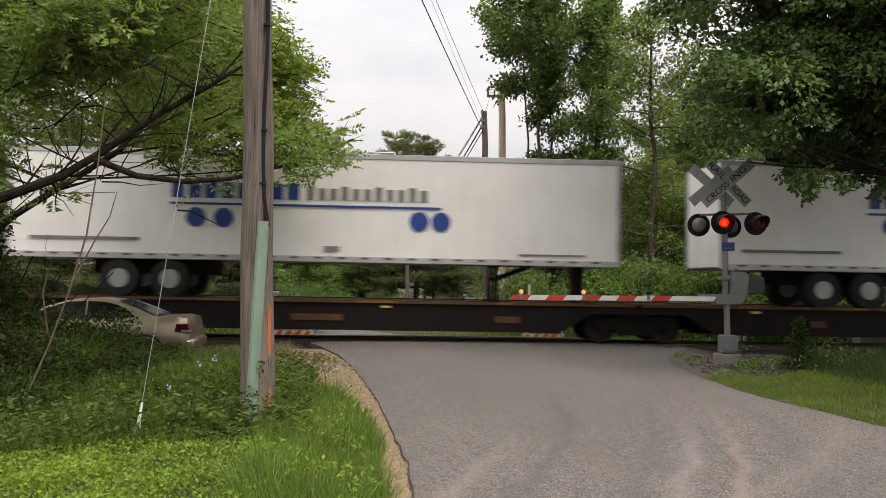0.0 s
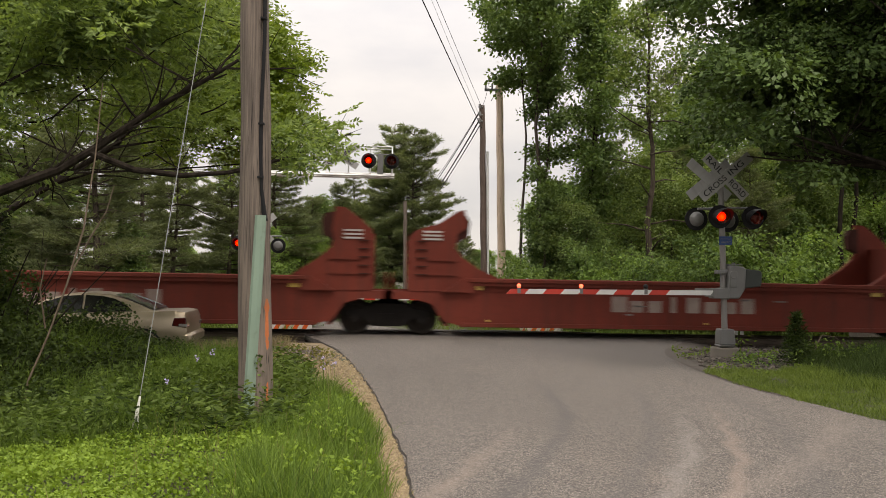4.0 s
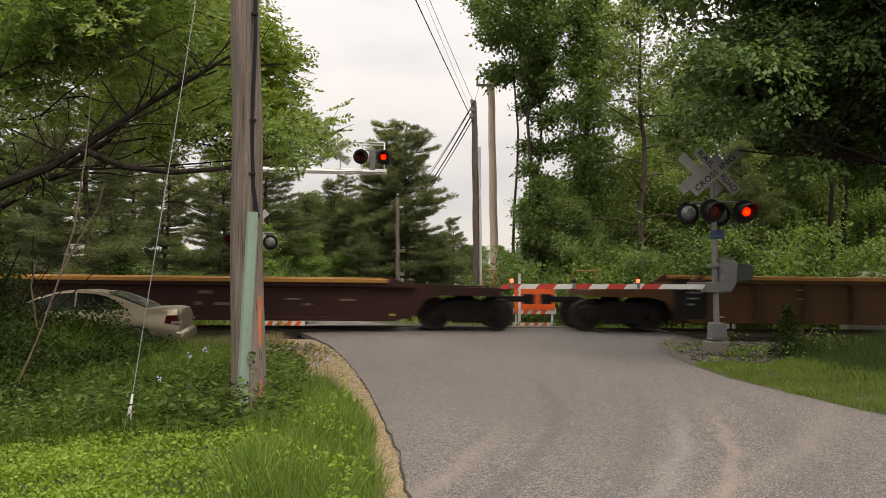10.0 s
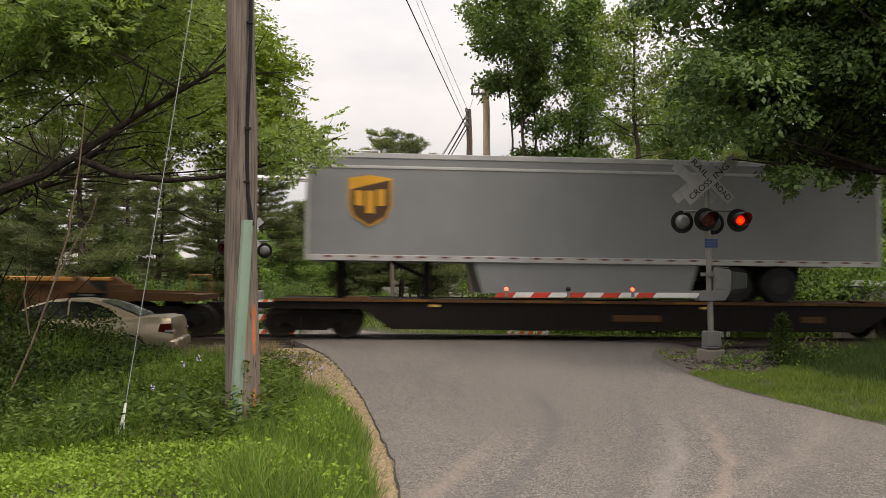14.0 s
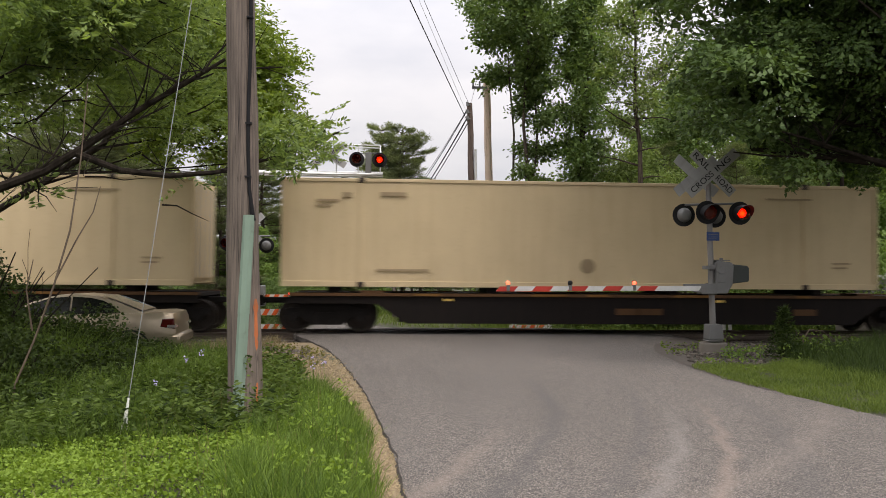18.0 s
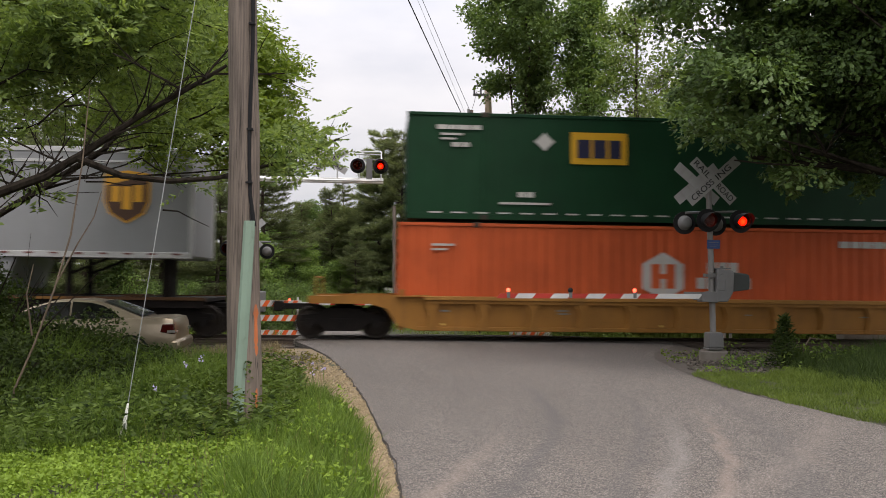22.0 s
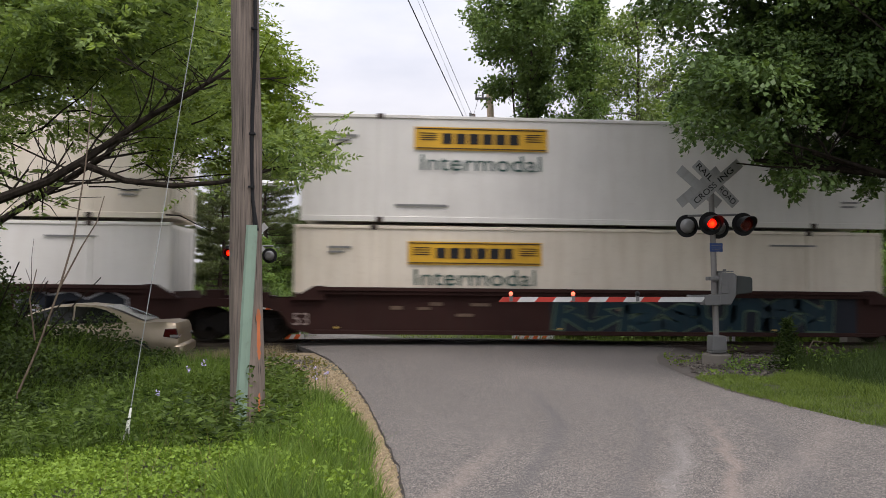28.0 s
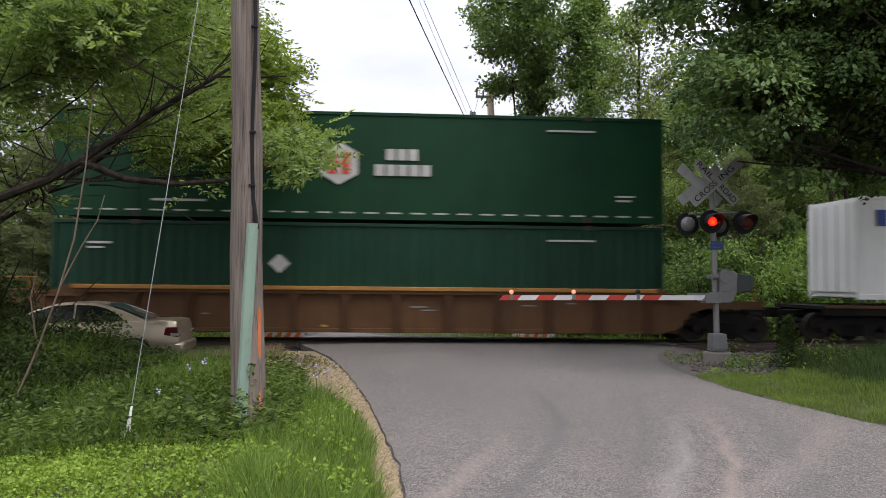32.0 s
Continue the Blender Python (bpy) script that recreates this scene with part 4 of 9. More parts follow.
def well_car(s_list, skin, label, chord=None, style="ribbed", top=1.46, panels=False, black_joint=False):
    s0 = s_list[0]
    car = thing("well_car", label, "railroad car", group="cars of the freight train")
    xs = [place(s) - place(s0) for s in s_list]
    for i, x in enumerate(xs):
        bogie(car, x)
        if 0 < i < len(xs) - 1:
            joint_block(car, x, BLACK_PANEL if black_joint else skin)
            if black_joint:
                bm = bm_new()
                box(bm, x - 1.0, x + 1.0, -1.30, -0.9, 0.86, 1.30)
                box(bm, x - 0.55, x - 0.3, -1.25, -0.9, 1.30, 1.62)
                box(bm, x + 0.35, x + 0.6, -1.25, -0.9, 1.30, 1.55)
                part("joint_housing", bm, BLACK_PANEL, car)
                for sgn in (-1, 1):
                    bm = bm_new()
                    a, b = sorted((x + sgn * 0.95, x + sgn * 1.75))
                    box(bm, a - (0.1 if sgn > 0 else 0.35), b + (0.35 if sgn > 0 else 0.1), -1.47, -1.405, 0.44, top + 0.03)
                    part("black_end_panel", bm, BLACK_PANEL, car)
                    mark_bars(car, "stencil", GREY_MARK, [(x + sgn * 1.35 - 0.3, x + sgn * 1.35 + 0.3, 1.22, 1.30)], -1.465)
    for i, (a, b) in enumerate(zip(xs, xs[1:])):
        well_body(car, a, b, skin, chord or skin, top, style=style, end_a=i == 0, end_b=i == len(xs) - 2, panels=panels)
    couplers(car, [(xs[0] - 0.85, -1), (xs[-1] + 0.85, 1)])
    return on_train(car, s0)


TOWER_LEAD = ((0.32, 1.2), (0.32, 2.62), (0.5, 2.80), (1.1, 3.0), (1.6, 3.33), (1.8, 3.38), (1.86, 2.9), (1.62, 2.72), (1.56, 2.35), (1.75, 2.1), (2.2, 1.8), (3.0, 1.45), (3.0, 1.2))
TOWER_TAIL = ((0.45, 1.2), (0.45, 2.80), (0.72, 3.05), (1.15, 3.38), (1.42, 3.40), (1.50, 2.80), (1.44, 2.55), (1.52, 2.33), (1.9, 2.0), (2.65, 1.52), (3.0, 1.45), (3.0, 1.2))
TOWER_END = ((0.50, 1.2), (0.55, 2.0), (1.05, 2.38), (1.31, 2.45), (1.33, 3.45), (2.05, 3.45), (2.07, 2.42), (2.53, 2.0), (3.6, 1.5), (3.6, 1.2))


def tower(car, x, sgn, skin, end=False):
    """Bulkhead with a sloping brace at the end of a red well; sgn points into the well."""
    for y0, y1 in ((-1.42, -1.28), (1.28, 1.42)):
        bm = bm_new()
        prism(bm, [(x + sgn * p, z) for p, z in (TOWER_END if end else TOWER_LEAD if sgn > 0 else TOWER_TAIL)], y0, y1)
        part("bulkhead_side", bm, skin, car)
    bm = bm_new()
    a, b = sorted((x + sgn * 0.85, x + sgn * 1.0))
    box(bm, a, b, -1.28, 1.28, 1.2, 2.65)
    part("bulkhead", bm, skin, car)
    hook = 2.08 if end else 1.45 if sgn < 0 else 1.60
    for y0, y1 in ((-1.36, -1.12), (1.12, 1.36)):
        bm = bm_new()
        prism(bm, [(x + sgn * (hook + p), 2.52 + z) for p, z in ((0.0, 0.0), (0.30, 0.12), (0.34, 0.52), (0.26, 0.70), (0.0, 0.74))], y0, y1)
        part("lock_hook", bm, RED_DARK, car, "dark rusty lock at the bulkhead")
    a, b = sorted((x + sgn * 0.52, x + sgn * 0.80))
    for k in range(5):
        bm = bm_new()
        box(bm, a, b, -1.47, -1.43, 1.62 + k * 0.22, 1.65 + k * 0.22)
        part("rung", bm, RED_DARK, car)
    for z in (1.62, 2.0):
        bm = bm_new()
        box(bm, min(x + sgn * 0.8, x + sgn * 1.6), max(x + sgn * 0.8, x + sgn * 1.6), -1.46, -1.40, z, z + 0.05)
        part("gusset", bm, skin, car)
    mark_bars(car, "stencil", MARK_WHITE, [(x + sgn * 0.95 - 0.25, x + sgn * 0.95 + 0.25, 2.55 + 0.1 * k, 2.60 + 0.1 * k) for k in range(3)], -1.43)


def red_car(s_list):
    s0 = s_list[0]
    car = thing("red_well_car", "faded red five-unit well car with tall bulkheads, empty", "railroad car", group="cars of the freight train")
    xs = [place(s) - place(s0) for s in s_list]
    for i, x in enumerate(xs):
        bogie(car, x)
    for i, (a, b) in enumerate(zip(xs, xs[1:])):
        well_body(car, a, b, CAR_RED, CAR_RED, 1.48, 0.28, style="plain", end_a=i == 0, end_b=i == len(xs) - 2)
        tower(car, a - 0.5 if i == 0 else a + 0.2, 1, CAR_RED, i == 0)
        tower(car, b, -1, CAR_RED)
        c = (a + b) / 2
        w, h, z = 0.42, 0.42, 0.72
        rects = []
        for k in range(3):
            rects += glyph_rects(c - 1.9 + k * 0.50, z, w if k == 0 else w * 0.85, h if k == 0 else h * 0.74)
        for k in range(4):
            rects += glyph_rects(c + 0.15 + k * 0.50, z, w * 0.85, h if k in (0, 3) else h * 0.74)
        rects.append((c - 0.28, c - 0.15, z, z + h))
        mark_bars(car, "faded_lettering_bar", MARK_FADED, rects, -1.405, "pale worn letter shapes on the car side")
        mark_bars(car, "reflector", MARK_YELLOW, [(a + 1.9, a + 2.5, 1.25, 1.45), (a + 5.0, a + 5.5, 1.36, 1.44), (b - 2.6, b - 2.0, 1.25, 1.45)], -1.43)
    couplers(car, [(xs[0] - 0.85, -1), (xs[-1] + 0.85, 1)])
    return on_train(car, s0)


def spine_car(s_list, label):
    """A flat car in units with a deep dark centre girder."""
    s0 = s_list[0]
    car = thing("flat_car", label, "railroad car", group="cars of the freight train")
    xs = [place(s) - place(s0) for s in s_list]
    for i, x in enumerate(xs):
        bogie(car, x)
    for i, (a, b) in enumerate(zip(xs, xs[1:])):
        oa, ob_ = (1.0 if i == 0 else 0.1), (1.0 if i == len(xs) - 2 else 0.1)
        bm = bm_new()
        box(bm, a - oa, b + ob_, -1.35, 1.35, 0.98, 1.07)
        part("deck", bm, DARK_STEEL, car)
        for y0, y1 in ((-1.37, -1.29), (1.29, 1.37)):
            bm = bm_new()
            prism(bm, [(a - oa, 0.82), (a + 1.3, 0.82), (a + 2.1, 0.30), (b - 2.1, 0.30), (b - 1.3, 0.82), (b + ob_, 0.82), (b + ob_, 1.06), (a - oa, 1.06)], y0, y1)
            part("side_girder", bm, DARK_STEEL, car)
        bm = bm_new()
        for y in (-1.44, 1.37):
            box(bm, a - oa, b + ob_, y, y + 0.07, 1.02, 1.10)
        part("deck_edge", bm, CAR_RUST, car)
        bm = bm_new()
        box(bm, a + 1.9, b - 1.9, -0.3, 0.3, 0.28, 0.98)
        part("centre_girder", bm, DARK_STEEL, car)
        mark_bars(car, "reflector", MARK_YELLOW, [(a + 3.1 + 7.4 * k, a + 3.35 + 7.4 * k, 0.90, 0.96) for k in range(2)], -1.385)
        rng = random.Random(int(a) + 11)
        mark_bars(car, "stencil", CAR_RUST, [(x, x + rng.uniform(0.4, 0.9), 0.55, 0.72) for x in (rng.uniform(a + 3, b - 3) for _ in range(3))], -1.385)
        for k in range(5):
            x = a + 2.0 + (b - a - 4.5) * (k + rng.random() * 0.7) / 5
            bm = bm_new()
            box(bm, x, x + rng.uniform(0.35, 1.1), -1.445, -1.436, 1.03, 1.09)
            part("worn_edge_patch", bm, CAR_GOLD, car)
        # hitch stand and side steps
        bm = bm_new()
        box(bm, b - 1.4, b - 0.9, -0.45, 0.45, 1.07, 1.14)
        part("folded_hitch", bm, CAR_RUST, car, bevel=0.01)
        bm = bm_new()
        box(bm, a + 0.9, a + 1.5, -1.35, -0.9, 1.07, 1.16)
        part("side_step", bm, CAR_RUST, car, bevel=0.01)
    couplers(car, [(xs[0] - 0.95, -1), (xs[-1] + 0.95, 1)])
    return on_train(car, s0)


def container(s_left, z0, skin, label, length=16.15, ribbed=False, castings=2.0, height=2.88, frame_tint=None):
    """A domestic container; its origin is the near low corner's end, on the track's middle line."""
    ob = thing("container", label, "container", group="containers on the train")
    w = 1.29
    height -= 0.07 if z0 < 1 else 0.0
    bm = bm_new()
    if ribbed:
        pts = []
        x = 0.12
        while x < length - 0.12:
            for dx, dy in ((0.0, 0.0), (0.10, 0.0), (0.14, 0.035), (0.24, 0.035), (0.28, 0.0)):
                if x + dx < length - 0.1:
                    pts.append((x + dx, dy))
            x += 0.30
        for side in (-1, 1):
            lo = [bm.verts.new((px, side * (w - 0.05 + dy), 0.16)) for px, dy in pts]
            hi = [bm.verts.new((px, side * (w - 0.05 + dy), height - 0.1)) for px, dy in pts]
            for i in range(len(pts) - 1):
                bm.faces.new((lo[i], lo[i + 1], hi[i + 1], hi[i]))
        box(bm, 0.06, length - 0.06, -w + 0.09, w - 0.09, 0.1, height - 0.04)
    else:
        box(bm, 0.05, length - 0.05, -w + 0.03, w - 0.03, 0.06, height - 0.03)
    part("box_body", bm, skin, ob)
    tint = frame_tint or skin
    for y in (-w, w - 0.07):
        for z0_, z1_, nm in ((0.0, 0.15, "bottom_rail"), (height - 0.09, height, "top_rail")):
            bm = bm_new()
            box(bm, 0.0, length, y, y + 0.07, z0_, z1_)
            part(nm, bm, tint, ob, bevel=0.008)
    for x in (0.0, length - 0.1):
        for y in (-w - 0.004, w - 0.076):
            bm = bm_new()
            box(bm, x, x + 0.1, y, y + 0.08, 0.15, height - 0.09)
            part("corner_post", bm, tint, ob)
    for x in (castings, length - castings - 0.18):
        for y in (-w - 0.012, w - 0.148):
            bm = bm_new()
            box(bm, x + 0.03, x + 0.15, y + 0.004, y + 0.07, 0.1, height - 0.1)
            post = part("lift_post", bm, tint, ob, bevel=0.01)
            for z in (-0.01, height - 0.12):
                bm = bm_new()
                box(bm, x, x + 0.18, y - 0.003, y + 0.16, z, z + 0.145)
                part("corner_casting", bm, CASTING, post, "dark rusty steel casting", bevel=0.012)
    for x in (-0.012, length - 0.03):
        bm = bm_new()
        if skin in (WHITE_VAN, TAN_BOX, WHITE_BOX, CREAM_BOX):
            box(bm, x, x + 0.042, -w + 0.12, w - 0.12, 0.2, height - 0.14)
            door = part("end_door", bm, tint, ob)
            for y in (-0.85, -0.3, 0.3, 0.85):
                bm = bm_new()
                tube(bm, (x + 0.02 + math.copysign(0.03, x), y, 0.22), (x + 0.02 + math.copysign(0.03, x), y, height - 0.16), 0.018, n=6)
                part("lock_rod", bm, SILVER, door)
            continue
        for k in range(7):
            box(bm, x, x + 0.042, -w + 0.12, w - 0.12, 0.22 + k * 0.37, 0.40 + k * 0.37)
        tagged(part("end_wall_ribbing", bm, tint, ob, "ribbed end wall"), kind="stuff")
    mark_bars(ob, "small_print", TAN_PRINT if skin is TAN_BOX else GREY_MARK if skin not in (GREEN_BOX, DARK_GREEN_BOX, ORANGE_BOX) else MARK_WHITE,
              [(0.9, 1.5, height - 0.62, height - 0.56), (0.9, 1.3, height - 0.74, height - 0.69), (2.5, 3.9, 0.42, 0.48), (length - 3.2, length - 1.9, height - 0.42, height - 0.37),
               (length - 1.3, length - 0.8, 0.7, 0.75), (length - 1.3, length - 0.9, 0.58, 0.63)], -w)
    if skin in (GREEN_BOX, DARK_GREEN_BOX):
        mark_bars(ob, "reflector_tape", MARK_WHITE, [(0.6 + k * 0.62, 0.95 + k * 0.62, 0.16, 0.20) for k in range(25)], -w + 0.001)
    return on_train(ob, s_left, 0.0, z0)


def banner(ob, x, z, word=True, w=-1.29):
    """Yellow banner with bars for its lettering, and a green word below."""
    mark_bars(ob, "yellow_banner", YELLOW_MARK, [(x, x + 3.6, z, z + 0.62)], w)
    rim = [(x + 0.04, x + 3.56, z + 0.56, z + 0.585), (x + 0.04, x + 3.56, z + 0.035, z + 0.06)]
    for k in range(6):
        rim += glyph_rects(x + 0.75 + k * 0.36, z + 0.17, 0.27, 0.28)
    mark_bars(ob, "banner_rule", SIGN_BLACK, rim[:2], w - 0.012)
    for r in rim[2:]:
        mark_bars(ob, "banner_letter_bar", SIGN_BLACK, [r], w - 0.012)
    rim = [(x + 0.15, x + 0.6, z + 0.44 - 0.06 * k, z + 0.46 - 0.06 * k) for k in range(4)] + [(x + 3.0, x + 3.45, z + 0.44 - 0.06 * k, z + 0.46 - 0.06 * k) for k in range(4)]
    mark_bars(ob, "banner_small_print", SIGN_BLACK, rim, w - 0.012)
    if word:
        me = shared("green_word", lambda: word_mesh("word", "Intermodal", 0.62, GREEN_MARK, 3.25))
        link_mesh("word", me, ob, on_side(x + 1.8, w - 0.012, z - 0.36))


def hex_badge(ob, x, z, r, back=MARK_WHITE, front=RED_MARK, w=-1.29, words=True):
    bm = bm_new()
    prism(bm, [(x + r * math.sin(k * math.tau / 6), z + r * math.cos(k * math.tau / 6)) for k in range(6)], w - 0.014, w)
    part("hexagon_badge", bm, back, ob)
    t = r * 0.2
    mark_bars(ob, "badge_bar", front, [(x - r * 0.5, x - r * 0.12, z - r * 0.5, z + r * 0.5 - t * 0), (x + r * 0.12, x + r * 0.5, z - r * 0.5, z + r * 0.5), (x - r * 0.12, x + r * 0.12, z - t * 0.5, z + t * 0.5)], w - 0.016)
    if words:
        rects = []
        for k in range(3):
            rects += glyph_rects(x + 1.25 + k * 0.3, z + 0.1, 0.24, 0.30)
        for k in range(5):
            rects += glyph_rects(x + 0.95 + k * 0.31, z - 0.32, 0.25, 0.30)
        mark_bars(ob, "pale_lettering_bar", MARK_WHITE, rects, w)


def trailer(s_left, skin, label, wheels_left, length=15.9, floor=2.1, top=4.98, deck=1.07, box_under=False, rail_band=True):
    """A highway semi-trailer riding on a flat car."""
    ob = thing("semi_trailer", label, "trailer", group="trailers on the train")
    w = 1.29
    h0, h1 = floor - deck, top - deck
    bm = bm_new()
    box(bm, 0.04, length - 0.04, -w + 0.02, w - 0.02, h0 + 0.05, h1 - 0.04)
    part("trailer_body", bm, skin, ob, bevel=0.03)
    for y in (-w, w - 0.05):
        for z0_, z1_, nm in ((h0, h0 + 0.16, "bottom_rail"), (h1 - 0.14, h1, "top_rail"), (h1 - 0.42, h1 - 0.34, "band_rail")):
            if nm != "band_rail" or rail_band:
                bm = bm_new()
                box(bm, 0.0, length, y, y + 0.05, z0_, z1_)
                part(nm, bm, SILVER, ob, bevel=0.008)
    mark_bars(ob, "reflector_tape", TAPE_RED, [(0.5 + k * 0.62, 0.72 + k * 0.62, h0 + 0.09, h0 + 0.135) for k in range(25)], -w)
    for x in (0.0, length - 0.1):
        for y in (-w - 0.004, w - 0.086):
            bm = bm_new()
            box(bm, x, x + 0.1, y, y + 0.09, h0, h1)
            part("corner_post", bm, SILVER, ob, bevel=0.01)
    sgn = 1 if wheels_left else -1
    base = 0.0 if wheels_left else length
    for d in (2.9, 4.2):
        for y in (-1.02, 1.02):
            x = base + sgn * d
            bm = bm_new()
            tube(bm, (x, y - 0.24, 0.5), (x, y + 0.24, 0.5), 0.5, n=24)
            t = part("tyre", bm, TYRE, ob, bevel=0.03, smooth=True)
            bm = bm_new()
            tube(bm, (x, y - 0.26, 0.5), (x, y - 0.1, 0.5), 0.25, 0.17, n=18)
            part("rim", bm, DARK_RIM if skin is GREY_VAN else RIM, t, smooth=True)
    bm = bm_new()
    a, b = sorted((base + sgn * 2.0, base + sgn * 5.2))
    box(bm, a, b, -0.6, 0.6, 0.62, h0)
    part("axle_frame", bm, DARK_STEEL, ob)
    x = base + sgn * (length - 3.3)
    for y in (-0.75, 0.75):
        bm = bm_new()
        box(bm, x - 0.07, x + 0.07, y - 0.07, y + 0.07, 0.05, h0)
        box(bm, x - 0.16, x + 0.16, y - 0.16, y + 0.16, 0.0, 0.06)
        tube(bm, (x, y, 0.6), (x + sgn * 1.0, y, h0), 0.04, n=6)
        part("landing_leg", bm, DARK_STEEL, ob)
    bm = bm_new()
    k = base + sgn * (length - 0.9)
    box(bm, k - 0.12, k + 0.12, -0.35, 0.35, 0.0, h0)
    part("hitch_post", bm, DARK_STEEL, ob)
    if box_under:
        a, b = sorted((base + sgn * 5.2, base + sgn * (length - 4.5)))
        bm = bm_new()
        prism(bm, [(a + 0.25, 0.2), (b - 0.25, 0.2), (b, h0 + 0.02), (a, h0 + 0.02)], -1.2, 1.2)
        part("belly_box", bm, skin, ob)
    return on_train(ob, s_left, 0.0, deck), h0, h1


STROKES = [
    ((0.0, 0.0), (0.02, 0.7), (0.25, 1.0), (0.6, 0.98), (0.75, 0.6), (0.72, 0.0)),
    ((0.1, 0.3), (0.1, 0.75), (0.4, 1.0), (0.7, 0.75), (0.7, 0.25), (0.4, 0.0), (0.12, 0.25)),
    ((0.0, 0.95), (0.7, 0.95), (0.1, 0.1), (0.8, 0.08)),
    ((0.75, 0.85), (0.35, 1.0), (0.05, 0.8), (0.4, 0.5), (0.72, 0.25), (0.35, 0.0), (0.0, 0.15)),
    ((0.05, 0.0), (0.05, 1.0), (0.55, 0.9), (0.6, 0.6), (0.2, 0.45), (0.75, 0.0)),
    ((0.75, 0.9), (0.3, 1.0), (0.02, 0.6), (0.15, 0.1), (0.6, 0.0), (0.75, 0.4), (0.4, 0.45)),
]


def ribbon(bm, points, half, y0, y1):
    """One flat bent band along a line of points."""
    pts = [Vector(p) for p in points]
    rows = []
    for i, p in enumerate(pts):
        d = (pts[min(i + 1, len(pts) - 1)] - pts[max(i - 1, 0)]).normalized()
        p = p + d * half * (-0.8 if i == 0 else 0.8 if i == len(pts) - 1 else 0.0)
        n = Vector((-d.y, d.x)) * half * (1.12 if 0 < i < len(pts) - 1 else 1.0)
        rows.append([bm.verts.new((q.x, y, q.y)) for q, y in ((p - n, y0), (p + n, y0), (p + n, y1), (p - n, y1))])
    for r, q in zip(rows, rows[1:]):
        for k in range(4):
            bm.faces.new((r[k], q[k], q[(k + 1) % 4], r[(k + 1) % 4]))
    bm.faces.new(rows[0][::-1])
    bm.faces.new(rows[-1])


def scrawl(ob, x0, x1, z0, z1, fill, line, seed, w=-1.40):
    """Spray-painted shapes like swollen letters, with dark outlines; they spell nothing."""
    rng = random.Random(seed)
    x = x0
    while x < x1 - 0.7:
        wid = rng.uniform(0.85, 1.25)
        h = (z1 - z0) * rng.uniform(0.78, 1.0)
        flip, turn = rng.random() < 0.6, rng.random() < 0.5
        base = z0 + (z1 - z0 - h) * rng.random() + 0.12
        pts = [(x + px * wid + rng.uniform(-0.05, 0.05), base + pz * (h - 0.24) + rng.uniform(-0.03, 0.03)) for px, pz in [(0.8 - u if flip else u, 1 - v if turn else v) for u, v in rng.choice(STROKES)]]
        bm, bl = bm_new(), bm_new()
        half = rng.uniform(0.12, 0.17)
        ribbon(bl, pts, half + 0.05, w - 0.010, w + 0.002)
        ribbon(bm, pts, half, w - 0.018, w - 0.006)
        part("graffiti_outline", bl, line, ob)
        part("graffiti", bm, fill, ob, "spray-painted swollen graffiti shape")
        x += wid * 0.82


